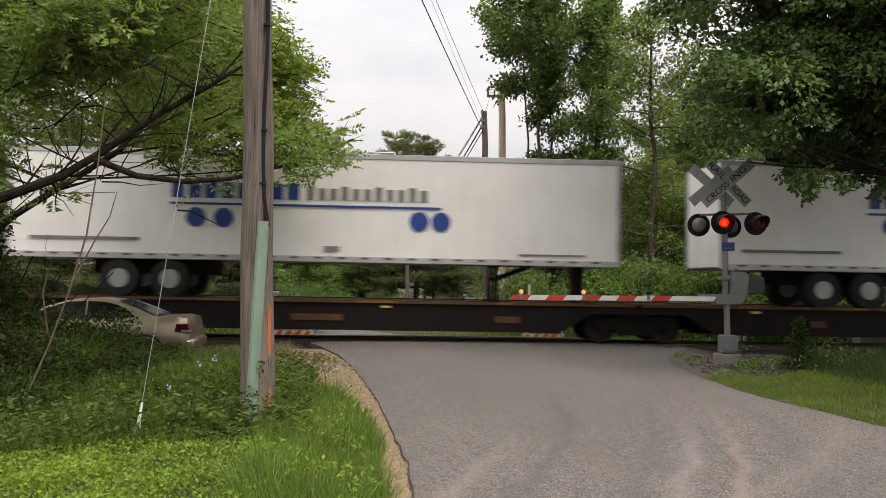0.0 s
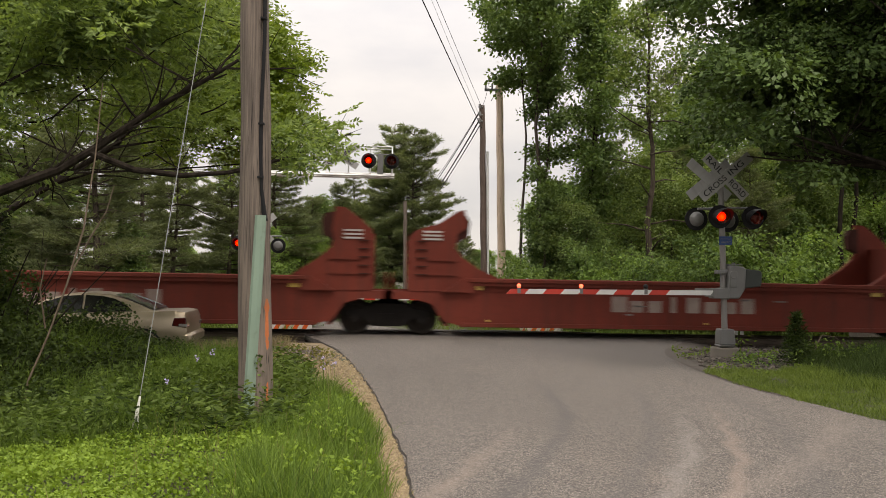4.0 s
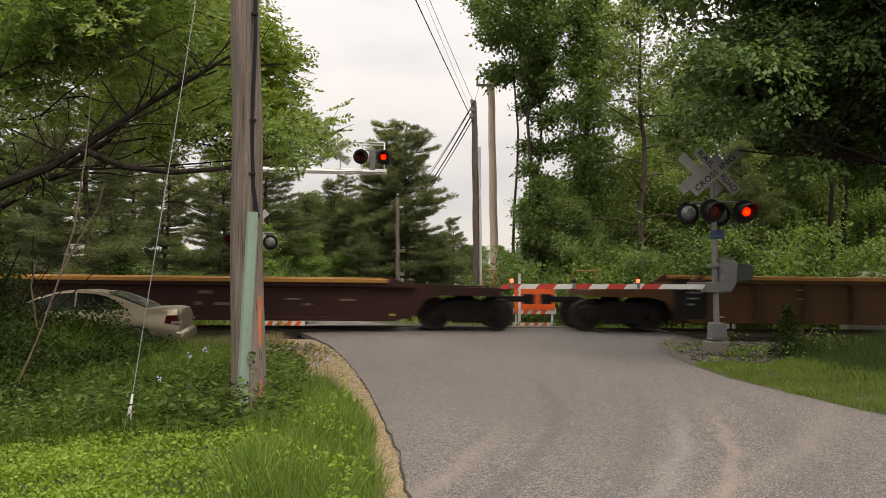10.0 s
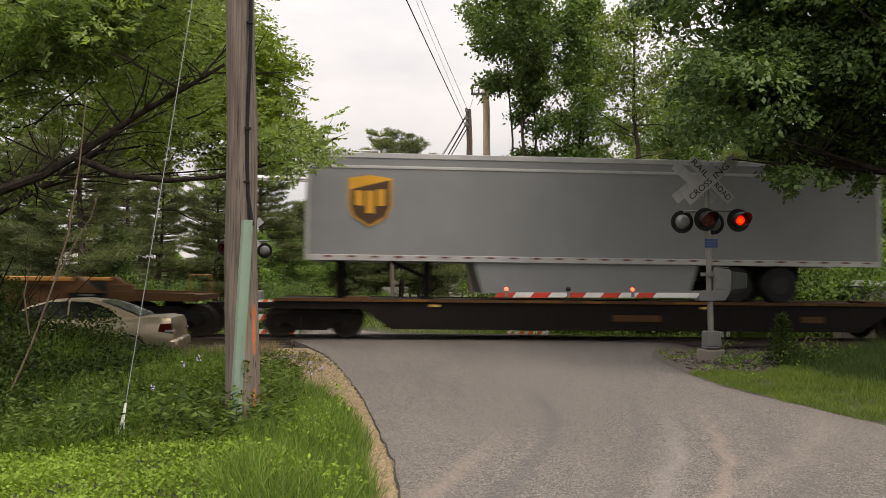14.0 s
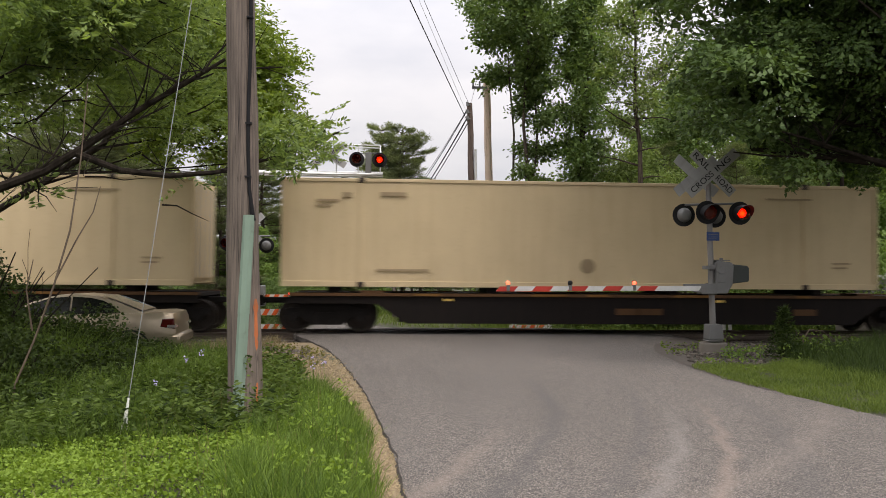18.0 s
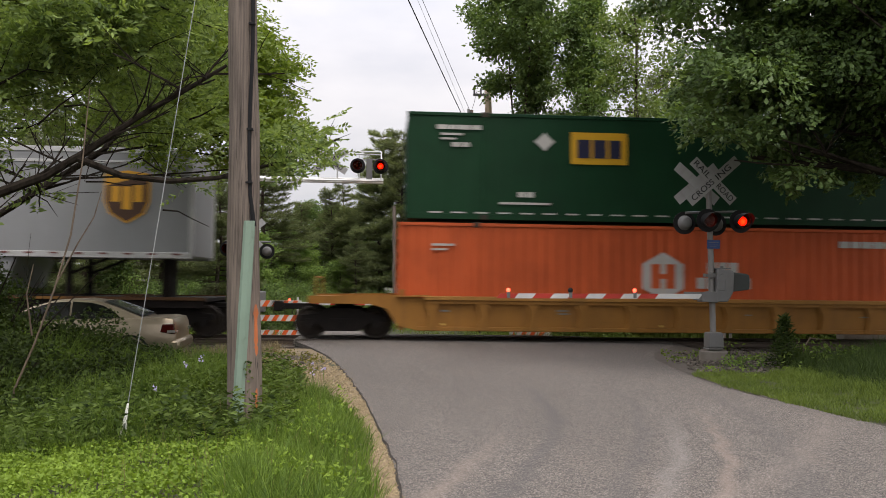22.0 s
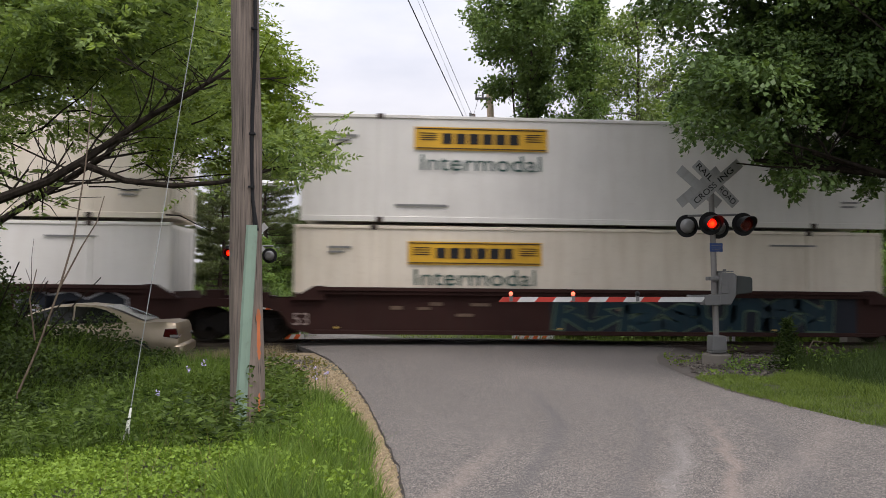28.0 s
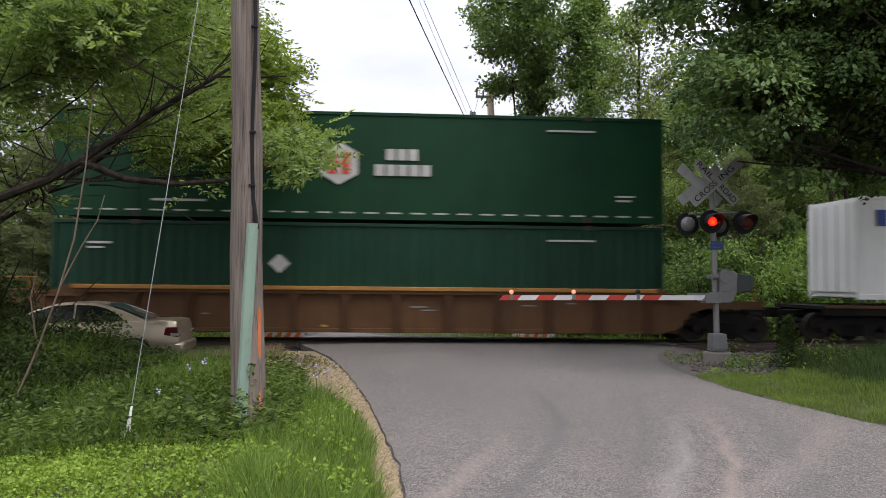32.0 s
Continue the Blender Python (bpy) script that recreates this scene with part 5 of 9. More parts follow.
# 1: flat cars with two white trailers, then the red well car
def build_train():
    spine_car([-10.2, 6.0, 22.35], "dark brown flat car carrying two white trailers")
    for s, up, top, dots in ((-9.49, 0.10, 4.98, (4.84, 5.56, 10.71, 11.29)), (8.12, 0.14, 5.08, (4.83, 5.57, 9.81, 10.42))):
        t, h0, h1 = trailer(s, WHITE_VAN, "white semi-trailer with blue stripe and dots", True, length=16.15, top=top, rail_band=False, floor=2.08)
        w = -1.29
        rects = []
        for k in range(8):
            rects += glyph_rects(4.2 + k * 0.43, h1 - 1.32 + 0.5 * up, 0.32, 0.42)
        mark_bars(t, "blue_lettering_bar", BLUE_MARK, rects, w)
        grey = []
        for k in range(11):
            grey += glyph_rects(7.72 + k * 0.30, h1 - 1.30 + 0.5 * up, 0.20, 0.30 if k % 3 else 0.36)
        mark_bars(t, "grey_lettering_bar", GREY_MARK, grey, w)
        mark_bars(t, "blue_stripe", BLUE_MARK, [(4.15, 11.3, h1 - 1.50 + 0.5 * up, h1 - 1.44 + 0.5 * up)], w)
        for x in dots:
            bm = bm_new()
            tube(bm, (x, w - 0.012, h1 - 1.88 + up), (x, w + 0.004, h1 - 1.88 + up), 0.26, n=24)
            part("blue_dot", bm, BLUE_MARK, t)
        mark_bars(t, "small_print", GREY_MARK, [(0.6, 3.4, h0 + 0.48, h0 + 0.56), (8.2, 8.6, h0 + 0.28, h0 + 0.42), (13.4, 15.2, h0 + 0.26, h0 + 0.31)], w)
    red_car([26.5, 42.1, 56.65, 71.4, 86.2, 101.0])
    # 2: empty yellow wells
    c = well_car([105.0, 120.0, 135.2, 150.1, 164.7, 179.8], CAR_YELLOW, "yellow five-unit well car with side ledges, empty", YELLOW_EDGE, "ledge", 1.36, black_joint=True)
    for x in (23.7, 39.5, 55.4):
        rects = glyph_rects(x, 0.86, 0.55, 0.42) + glyph_rects(x + 0.75, 0.86, 0.55, 0.42) + glyph_rects(x + 1.5, 0.86, 0.5, 0.42)
        mark_bars(c, "faded_lettering_bar", FADED_BROWN, rects, -1.405, "faded brown letter shapes on the car side")
    mark_bars(c, "black_plate", BLACK_PANEL, [(72.1, 73.4, 0.86, 1.14), (73.55, 75.2, 0.86, 1.14)], -1.41)
    mark_bars(c, "plate_print", MARK_WHITE, plain_bars(72.2, 0.93, [0.2, 0.25, 0.2], 0.14) + plain_bars(73.7, 0.93, [0.25, 0.2, 0.3, 0.25], 0.14), -1.425)
    c = well_car([183.9, 198.7], CAR_GOLD, "worn yellow single well car, empty", YELLOW_EDGE, "ribbed", 1.22)
    mark_bars(c, "black_plate", BLACK_PANEL, [(11.65, 12.25, 0.75, 1.05)], -1.41)
    well_car([202.4, 218.0], CAR_BROWN, "dark brown single well car with an orange top edge, empty", YELLOW_EDGE, "plain", 1.32)
    c = well_car([222.0, 236.8, 251.7, 266.6, 281.9, 296.9], CAR_OCHRE, "worn ochre five-unit well car with black panels, empty", YELLOW_EDGE, "ribbed", 1.50, panels=True)
    for x in (22.9, 54.0):
        mark_bars(c, "faded_lettering_bar", CAR_RUST, glyph_rects(x, 0.6, 0.5, 0.4) + glyph_rects(x + 0.7, 0.6, 0.5, 0.4) + glyph_rects(x + 1.4, 0.6, 0.45, 0.4), -1.405)
    # 3: two five-unit flat cars with trailers and tan containers
    spine_car([300.6, 317.0, 333.6, 350.2, 366.9, 383.2], "dark brown five-unit flat car")
    spine_car([387.3, 403.2, 419.9, 437.2, 453.9, 469.7], "dark brown five-unit flat car")
    for s, left, under, shield in ((300.4, False, True, 1.7), (454.9, True, True, 14.2)):
        t, h0, h1 = trailer(s, GREY_VAN, "grey semi-trailer with a brown and gold shield", left, box_under=under)
        bm = bm_new()
        prism(bm, [(shield + a, h1 - 1.3 + b) for a, b in ((-0.58, 0.62), (0.0, 0.70), (0.58, 0.62), (0.58, -0.1), (0.45, -0.42), (0.0, -0.68), (-0.45, -0.42), (-0.58, -0.1))], -1.302, -1.28)
        part("gold_shield", bm, GOLD_MARK, t)
        bm = bm_new()
        prism(bm, [(shield + a, h1 - 1.3 + b) for a, b in ((-0.52, 0.30), (-0.1, 0.42), (0.3, 0.52), (0.52, 0.57), (0.53, -0.1), (0.41, -0.39), (0.0, -0.63), (-0.41, -0.39), (-0.53, -0.1))], -1.312, -1.30)
        part("brown_field", bm, BROWN_MARK, t)
        mark_bars(t, "gold_bar", GOLD_MARK, glyph_rects(shield - 0.40, h1 - 1.42, 0.22, 0.40) + glyph_rects(shield - 0.11, h1 - 1.62, 0.22, 0.60) + glyph_rects(shield + 0.18, h1 - 1.42, 0.22, 0.44), -1.316)
    for s in (334.6, 368.2, 386.15, 421.3):
        c = container(s, 1.26, TAN_BOX, "plain tan container with rust stains at its corners", 16.4, castings=2.0)
        bm = bm_new()
        tube(bm, (8.2, -1.302, 0.6), (8.2, -1.28, 0.6), 0.2, n=14)
        part("faded_patch", bm, TAN_PRINT, c)
        mark_bars(c, "small_plate", TAN_PRINT, [(2.6, 3.3, 2.42, 2.52), (1.6, 1.85, 2.38, 2.5)], -1.292)
        bm = bm_new()
        for x in (1.2, 5.5, 10.5, 14.6):
            box(bm, x, x + 0.3, -1.1, 1.1, -0.16, 0.0)
        part("support_pad", bm, DARK_STEEL, c)
    # 4: single wells with double stacks
    well_car([474.1, 493.0], CAR_YELLOW, "yellow well car with two stacked containers", YELLOW_EDGE, "ribbed", 1.13)
    c = container(475.5, 0.36, ORANGE_BOX, "orange corrugated container in a well car", ribbed=True)
    hex_badge(c, 7.2, 1.45, 0.66, MARK_WHITE, ORANGE_BOX, -1.30)
    mark_bars(c, "small_print", MARK_WHITE, plain_bars(12.2, 2.3, [0.3, 0.25, 0.3, 0.3, 0.25], 0.18), -1.30)
    c = container(475.7, 3.27, GREEN_BOX, "dark green container stacked on an orange one")
    mark_bars(c, "yellow_square", YELLOW_MARK, [(4.45, 6.0, 1.55, 2.42)], -1.29)
    mark_bars(c, "small_print", MARK_WHITE, plain_bars(0.8, 2.42, [0.3, 0.2, 0.35, 0.25], 0.12) + plain_bars(1.2, 1.95, [0.25, 0.2], 0.12) + plain_bars(3.0, 0.62, [0.2, 0.2], 0.14), -1.29)
    bm = bm_new()
    prism(bm, [(3.72 + a, 2.14 + b) for a, b in ((-0.27, 0), (0, -0.25), (0.27, 0), (0, 0.25))], -1.305, -1.285)
    part("diamond_mark", bm, MARK_WHITE, c)
    mark_bars(c, "blue_bar", NAVY_MARK, glyph_rects(4.62, 1.72, 0.36, 0.5) + glyph_rects(5.06, 1.72, 0.36, 0.5) + glyph_rects(5.5, 1.72, 0.32, 0.5), -1.303)
    well_car([496.8, 515.6], CAR_YELLOW, "yellow well car with two stacked containers", YELLOW_EDGE, "ribbed", 1.13)
    c = container(498.3, 0.36, GREEN_BOX, "dark green container in a well car")
    hex_badge(c, 7.1, 1.35, 0.58, CREAM_BOX, RED_MARK)
    c = container(498.3, 3.27, CREAM_BOX, "cream container with a yellow banner")
    banner(c, 3.0, 1.95)
    # 5: brown three-unit wells
    well_car([519.7, 538.6, 558.4, 577.8], CAR_BROWN, "dark brown three-unit well car with stacked containers", CAR_RUST, "ribbed", 1.45)
    c = container(521.1, 0.36, DARK_GREEN_BOX, "dull green corrugated container in a well car", ribbed=True)
    bm = bm_new()
    prism(bm, [(6.1 + a, 1.65 + b) for a, b in ((-0.28, 0), (0, -0.26), (0.28, 0), (0, 0.26))], -1.305, -1.285)
    part("diamond_mark", bm, MARK_WHITE, c)
    c = container(521.1, 3.27, CREAM_BOX, "cream container with a yellow banner")
    banner(c, 3.1, 1.95)
    for s, z, x, zz in ((540.3, 0.36, 2.9, 1.75), (540.3, 3.27, 10.6, 1.95)):
        banner(container(s, z, CREAM_BOX if z < 1 else WHITE_BOX, "white container with a yellow banner"), x, zz)
    container(560.0, 0.36, ORANGE_BOX, "orange corrugated container in a well car", ribbed=True)
    banner(container(560.0, 3.27, CREAM_BOX, "cream container with a yellow banner"), 3.0, 1.95)
    c = well_car([581.8, 600.9, 619.9, 638.9], CAR_BROWN, "dark brown three-unit well car sprayed with graffiti", CAR_BROWN, "plain", 1.45)
    me = word_mesh("marking", "53", 0.46, MARK_FADED)
    link_mesh("marking", me, c, on_side(21.2, -1.412, 0.66))
    scrawl(c, 11.1, 13.7, 0.45, 1.35, GRAFFITI_GREY, GRAFFITI_DARK, 3)
    scrawl(c, 14.1, 16.6, 0.5, 1.35, GRAFFITI_DARK, GRAFFITI_GREY, 8)
    bm = bm_new()
    box(bm, 27.8, 36.3, -1.408, -1.40, 0.3, 1.42)
    part("graffiti_ground", bm, GRAFFITI_DARK, c)
    scrawl(c, 28.0, 36.1, 0.4, 1.35, GRAFFITI_BLUE, GRAFFITI_PALE, 5, -1.408)
    bm = bm_new()
    box(bm, 41.4, 56.1, -1.408, -1.40, 0.3, 0.78)
    part("graffiti_ground", bm, painted("grey_spray_ground", (0.19, 0.20, 0.205), 0.6, wear=0.5), c)
    scrawl(c, 41.8, 45.5, 0.72, 1.42, GRAFFITI_GREY, GRAFFITI_DARK, 12, -1.408)
    scrawl(c, 46.8, 55.7, 0.66, 1.44, GRAFFITI_GREY, GRAFFITI_DARK, 15, -1.408)
    banner(container(583.4, 0.36, WHITE_BOX, "white container with a yellow banner"), 2.1, 1.78)
    banner(container(583.4, 3.27, CREAM_BOX, "cream container with a yellow banner"), 3.0, 1.95)
    banner(container(602.35, 0.36, CREAM_BOX, "cream container with a yellow banner"), 3.0, 1.78)
    banner(container(602.5, 3.27, WHITE_BOX, "white container with a yellow banner"), 3.0, 1.95)
    c = container(621.3, 0.36, ORANGE_BOX, "orange corrugated container in a well car", ribbed=True)
    hex_badge(c, 7.1, 1.55, 0.66, MARK_WHITE, ORANGE_BOX, -1.30)
    c = container(621.4, 3.27, GREEN_BOX, "dark green container with a white hexagon badge")
    hex_badge(c, 7.4, 1.65, 0.66)
    # 6: worn yellow three-unit wells
    c = well_car([642.7, 661.9, 681.1, 700.4], CAR_RUST, "rust-stained yellow three-unit well car with stacked containers", YELLOW_EDGE, "ribbed", 1.42)
    banner(container(644.4, 0.36, CREAM_BOX, "cream container with a yellow banner"), 3.2, 1.85, word=False)
    banner(container(644.4, 3.27, WHITE_BOX, "white container with a yellow banner"), 3.1, 1.95)
    banner(container(663.5, 0.36, WHITE_BOX, "white container with a yellow banner"), 3.0, 1.95)
    banner(container(663.6, 3.27, WHITE_BOX, "white container with a yellow banner"), 3.1, 1.95, word=False)
    c = container(682.6, 0.36, DARK_GREEN_BOX, "dull green corrugated container in a well car", ribbed=True)
    bm = bm_new()
    prism(bm, [(5.82 + a, 1.72 + b) for a, b in ((-0.28, 0), (0, -0.26), (0.28, 0), (0, 0.26))], -1.305, -1.285)
    part("diamond_mark", bm, MARK_WHITE, c)
    c = container(682.6, 3.27, GREEN_BOX, "dark green container with a white hexagon badge")
    hex_badge(c, 7.35, 1.5, 0.58)
    spine_car([704.0, 720.4], "dark brown flat car carrying a white trailer")
    c = container(704.0, 1.26, WHITE_VAN, "white container with a small blue emblem on a flat car")
    mark_bars(c, "blue_emblem", BLUE_MARK, [(0.55, 0.85, 2.05, 2.5)], -1.30)


build_train()

# ---- crossing signals, poles, car and small things ----
FLASHERS = []


def flasher(parent, x, y, z, phase):
    """A flasher that faces the near side, lit by turns: a bulb that always glows, and an added half-round shade that
    turns round it to imitate the flashing.
    """
    bm = bm_new()
    tube(bm, (x, y, z), (x, y + 0.01, z), 0.255, n=28)
    part("background_disc", bm, BLACK, parent, smooth=True)
    bm = bm_new()
    tube(bm, (x, y + 0.20, z), (x, y + 0.012, z), 0.14, 0.19, n=20)
    part("lamp_housing", bm, GREY_BOX, parent, "grey round lamp housing", smooth=True)
    # ring collar in front of the disc, which holds the lens
    bm = bm_new()
    n = 24
    rings = []
    for r, yy in ((0.165, y + 0.0), (0.165, y - 0.17), (0.15, y - 0.17), (0.15, y + 0.0)):
        rings.append([bm.verts.new((x + r * math.cos(k * math.tau / n), yy, z + r * math.sin(k * math.tau / n))) for k in range(n)])
    for p, q in zip(rings, rings[1:]):
        for k in range(n):
            bm.faces.new((p[k], p[(k + 1) % n], q[(k + 1) % n], q[k]))
    part("collar", bm, BLACK, parent, smooth=True)
    bm = bm_new()
    front, back = [], []
    m = 16
    for k in range(m + 1):
        a = math.radians(-20 + 220 * k / m)
        reach = 0.28 * max(0.12, math.sin(math.pi * k / m))
        back.append(bm.verts.new((x + 0.17 * math.cos(a), y - 0.15, z + 0.17 * math.sin(a))))
        front.append(bm.verts.new((x + 0.175 * math.cos(a), y - 0.17 - reach, z + 0.175 * math.sin(a) - 0.03)))
    for k in range(m):
        bm.faces.new((back[k], back[k + 1], front[k + 1], front[k]))
    part("hood", bm, BLACK, parent, smooth=True)
    bm = bm_new()
    tube(bm, (x, y - 0.166, z), (x, y - 0.158, z), 0.15, n=24)
    part("lens", bm, LENS, parent, "dark red glass lens", smooth=True)
    bm = bm_new()
    bmesh.ops.create_uvsphere(bm, u_segments=14, v_segments=8, radius=0.085)
    part("bulb", bm, BULB, parent, "glowing red bulb", smooth=True, m=pose(x, y - 0.085, z) @ Matrix.Diagonal((1.2, 0.72, 1.2, 1)))
    bm = bm_new()
    k_n, v_n = 12, 8
    rows = []
    for j in range(v_n + 1):
        e = math.radians(-84 + 168 * j / v_n)
        rows.append([bm.verts.new((0.125 * math.cos(e) * math.cos(math.pi + math.pi * k / k_n), 0.115 * math.cos(e) * math.sin(math.pi + math.pi * k / k_n) * 0.64, 0.125 * math.sin(e))) for k in range(k_n + 1)])
    for r, q in zip(rows, rows[1:]):
        for k in range(k_n):
            bm.faces.new((r[k], r[k + 1], q[k + 1], q[k]))
    s = part("turning_shade", bm, BLACK, parent, "half-round black shade added to make the lamp flash")
    FLASHERS.append((s, x, y - 0.085, z, phase))


def back_lamp(parent, x, y, z):
    """A flasher seen from behind."""
    bm = bm_new()
    tube(bm, (x, y, z), (x, y + 0.02, z), 0.255, n=28)
    part("background_disc", bm, BLACK, parent, smooth=True)
    bm = bm_new()
    tube(bm, (x, y - 0.16, z), (x, y - 0.004, z), 0.11, 0.175, n=20)
    part("lamp_housing", bm, GREY_BOX, parent, "grey round lamp housing", bevel=0.02, smooth=True)


def crossbuck(parent, x, y, z, tilt=0.0, lettering=True, size=1.22, lean=45):
    h = size / 2
    for k, (ang, word) in enumerate(((-lean, "RAIL    ROAD"), (lean - 4, "CROSS  ING"))):
        bm = bm_new()
        h = size / 2 * (1.14 if k else 1.0)
        box(bm, -h, h, -0.004, 0.004, -0.115, 0.115)
        blade = part("blade", bm, SIGN_WHITE, parent, "weathered white blade", bevel=0.002, m=pose(x, y - 0.012 * k, z, 0, -ang, 0))
        if lettering:
            for side, piece in zip((-1, 1), word.split()):
                wide = 0.46 if word[0] == "R" else (0.62 if side < 0 else 0.40)
                me = shared("word" + piece, lambda: word_mesh("lettering", piece, 0.185, SIGN_BLACK, wide))
                link_mesh("lettering", me, blade, pose(side * (0.13 + wide / 2) if word[0] == "R" else (-0.32 if side < 0 else 0.30) , -0.008, 0, 90, 0, 0))


def gate_arm(parent, x0, x1, y, z, lamps, slope=0.0, height=0.105):
    """A striped arm from its root x0 to its tip x1."""
    sgn = 1 if x1 > x0 else -1
    length = abs(x1 - x0)
    step = 0.384
    n = int(length / step)
    for k in range(n + 1):
        a = x1 - sgn * k * step
        b = x1 - sgn * min(length, (k + 1) * step)
        if abs(x1 - b) > length:
            b = x0
        lo, hi = sorted((a, b))
        sl = 0.09
        za, zb = z + slope * (lo - x0), z + slope * (hi - x0)
        bm = bm_new()
        prism(bm, [(lo, za), (hi, zb), (hi + sl, zb + height), (lo + sl, za + height)], y - 0.025, y + 0.025)
        red = k % 2 == 0 and k < n - 1
        part("red_stripe" if red else "white_stripe", bm, STRIPE_RED if red else STRIPE_WHITE, parent)
    for k, x in enumerate(lamps):
        zz = z + slope * (x - x0) + height
        bm = bm_new()
        box(bm, x - 0.035, x + 0.035, y - 0.03, y + 0.03, zz - height * 0.9, zz + 0.03)
        base = part("lamp_foot", bm, GREY_BOX, parent)
        bm = bm_new()
        bmesh.ops.create_uvsphere(bm, u_segments=12, v_segments=8, radius=0.045)
        part("gate_lamp", bm, GATE_LAMP, base, "small glowing red lamp", smooth=True, m=pose(x, y, zz + 0.07))
        if k == 0:
            continue
        # the inner lamps flash by turns, by an added turning shade; the one at the tip burns steadily
        bm = bm_new()
        rows = []
        for j in range(7):
            e = math.radians(-84 + 168 * j / 6)
            rows.append([bm.verts.new((0.056 * math.cos(e) * math.cos(math.pi + math.pi * i / 8), 0.056 * math.cos(e) * math.sin(math.pi + math.pi * i / 8), 0.056 * math.sin(e))) for i in range(9)])
        for r, q in zip(rows, rows[1:]):
            for i in range(8):
                bm.faces.new((r[i], r[i + 1], q[i + 1], q[i]))
        FLASHERS.append((part("lamp_shade", bm, BLACK, parent, "half-round black shade added to make a gate lamp flash"), x, y, zz + 0.07, k - 1))


def build_near_signal():
    mx, my, mz = 7.2, 17.0, ground_z(7.2, 17.0)
    sig = thing("crossing_signal", "grey crossing signal mast with crossbuck, flashers and a lowered gate", "railroad signal", pose(0, 0, 0))
    bm = bm_new()
    tube(bm, (mx, my, mz - 0.1), (mx, my, mz + 0.22), 0.31, 0.295, n=24)
    part("footing", bm, CONCRETE, sig, "round concrete footing", bevel=0.02, smooth=True)
    bm = bm_new()
    box(bm, mx - 0.17, mx + 0.17, my - 0.17, my + 0.17, mz + 0.24, mz + 0.28)
    prism(bm, [(mx - 0.16, mz + 0.28), (mx + 0.19, mz + 0.28), (mx + 0.16, mz + 0.62), (mx - 0.14, mz + 0.62)], my - 0.16, my + 0.16)
    part("junction_box", bm, GREY_BOX, sig, "grey cast junction box", bevel=0.02)
    bm = bm_new()
    for dx in (-0.13, 0.13):
        for dy in (-0.13, 0.13):
            tube(bm, (mx + dx, my + dy, mz + 0.24), (mx + dx, my + dy, mz + 0.33), 0.02, n=6)
    part("bolt_set", bm, GALVANISED, sig)
    bm = bm_new()
    tube(bm, (mx, my, mz + 0.6), (mx - 0.09, my, 3.86), 0.065, 0.06, n=16)
    part("mast", bm, GALVANISED, sig, "pale grey steel mast", smooth=True)
    bm = bm_new()
    tube(bm, (mx - 0.09, my, 3.85), (mx - 0.09, my, 3.92), 0.08, 0.03, n=14)
    part("mast_cap", bm, GREY_BOX, sig, smooth=True)
    # crossbucks front and back
    crossbuck(sig, mx - 0.02, my - 0.09, 3.865, size=1.28)
    for ang in (-45, 45):
        bm = bm_new()
        box(bm, -0.61, 0.61, -0.004, 0.004, -0.115, 0.115)
        part("rear_blade", bm, SIGN_WHITE, sig, "back of the far-facing blade", bevel=0.002, m=pose(mx - 0.29, my + 0.16 + (0.012 if ang > 0 else 0), 3.83, 0, -ang * 0.88, 4))
    # lamp cross arm
    bm = bm_new()
    tube(bm, (mx - 0.62, my - 0.02, 3.16), (mx + 0.58, my - 0.02, 3.20), 0.025, n=8)
    for x in (-0.13, 0.58):
        tube(bm, (mx + x, my - 0.02, 3.19), (mx + x, my - 0.02, 3.0), 0.022, n=6)
    box(bm, mx - 0.14, mx + 0.1, my - 0.1, my + 0.1, 3.0, 3.2)
    part("lamp_arm", bm, GREY_BOX, sig)
    flasher(sig, mx - 0.20, my - 0.22, 2.98, 0)
    flasher(sig, mx + 0.54, my - 0.22, 2.97, 1)
    back_lamp(sig, mx - 0.56, my + 0.20, 2.95)
    back_lamp(sig, mx + 0.16, my + 0.22, 2.93)
    bm = bm_new()
    box(bm, mx - 0.16, mx + 0.13, my - 0.085, my - 0.075, 2.37, 2.56)
    plate = part("blue_notice", bm, SIGN_BLUE, sig, "small blue notice plate", bevel=0.003)
    mark_bars(plate, "notice_bar", GREY_MARK, [(mx - 0.12, mx + 0.09, 2.45, 2.456), (mx - 0.12, mx + 0.05, 2.42, 2.425), (mx - 0.12, mx + 0.09, 2.50, 2.507)], my - 0.085)
    # gate machine
    bm = bm_new()
    prism(bm, [(mx - 0.22, 1.20), (mx + 0.27, 1.20), (mx + 0.40, 1.42), (mx + 0.42, 1.84), (mx + 0.36, 1.90), (mx + 0.04, 1.93), (mx + 0.02, 1.42), (mx - 0.22, 1.40)], my - 0.17, my + 0.20)
    part("gate_machine", bm, GREY_BOX, sig, "grey cast gate machine", bevel=0.025)
    bm = bm_new()
    tube(bm, (mx + 0.13, my - 0.20, 1.72), (mx + 0.13, my - 0.16, 1.72), 0.09, n=16)
    box(bm, mx + 0.05, mx + 0.21, my - 0.19, my - 0.165, 1.45, 1.72)
    part("machine_cover", bm, GREY_BOX, sig, bevel=0.008)
    bm = bm_new()
    box(bm, mx - 0.34, mx + 0.02, my - 0.22, my + 0.05, 1.20, 1.42)
    box(bm, mx - 0.72, mx - 0.2, my - 0.20, my - 0.14, 1.36, 1.42)
    box(bm, mx - 0.50, mx - 0.2, my - 0.20, my - 0.12, 1.24, 1.31)
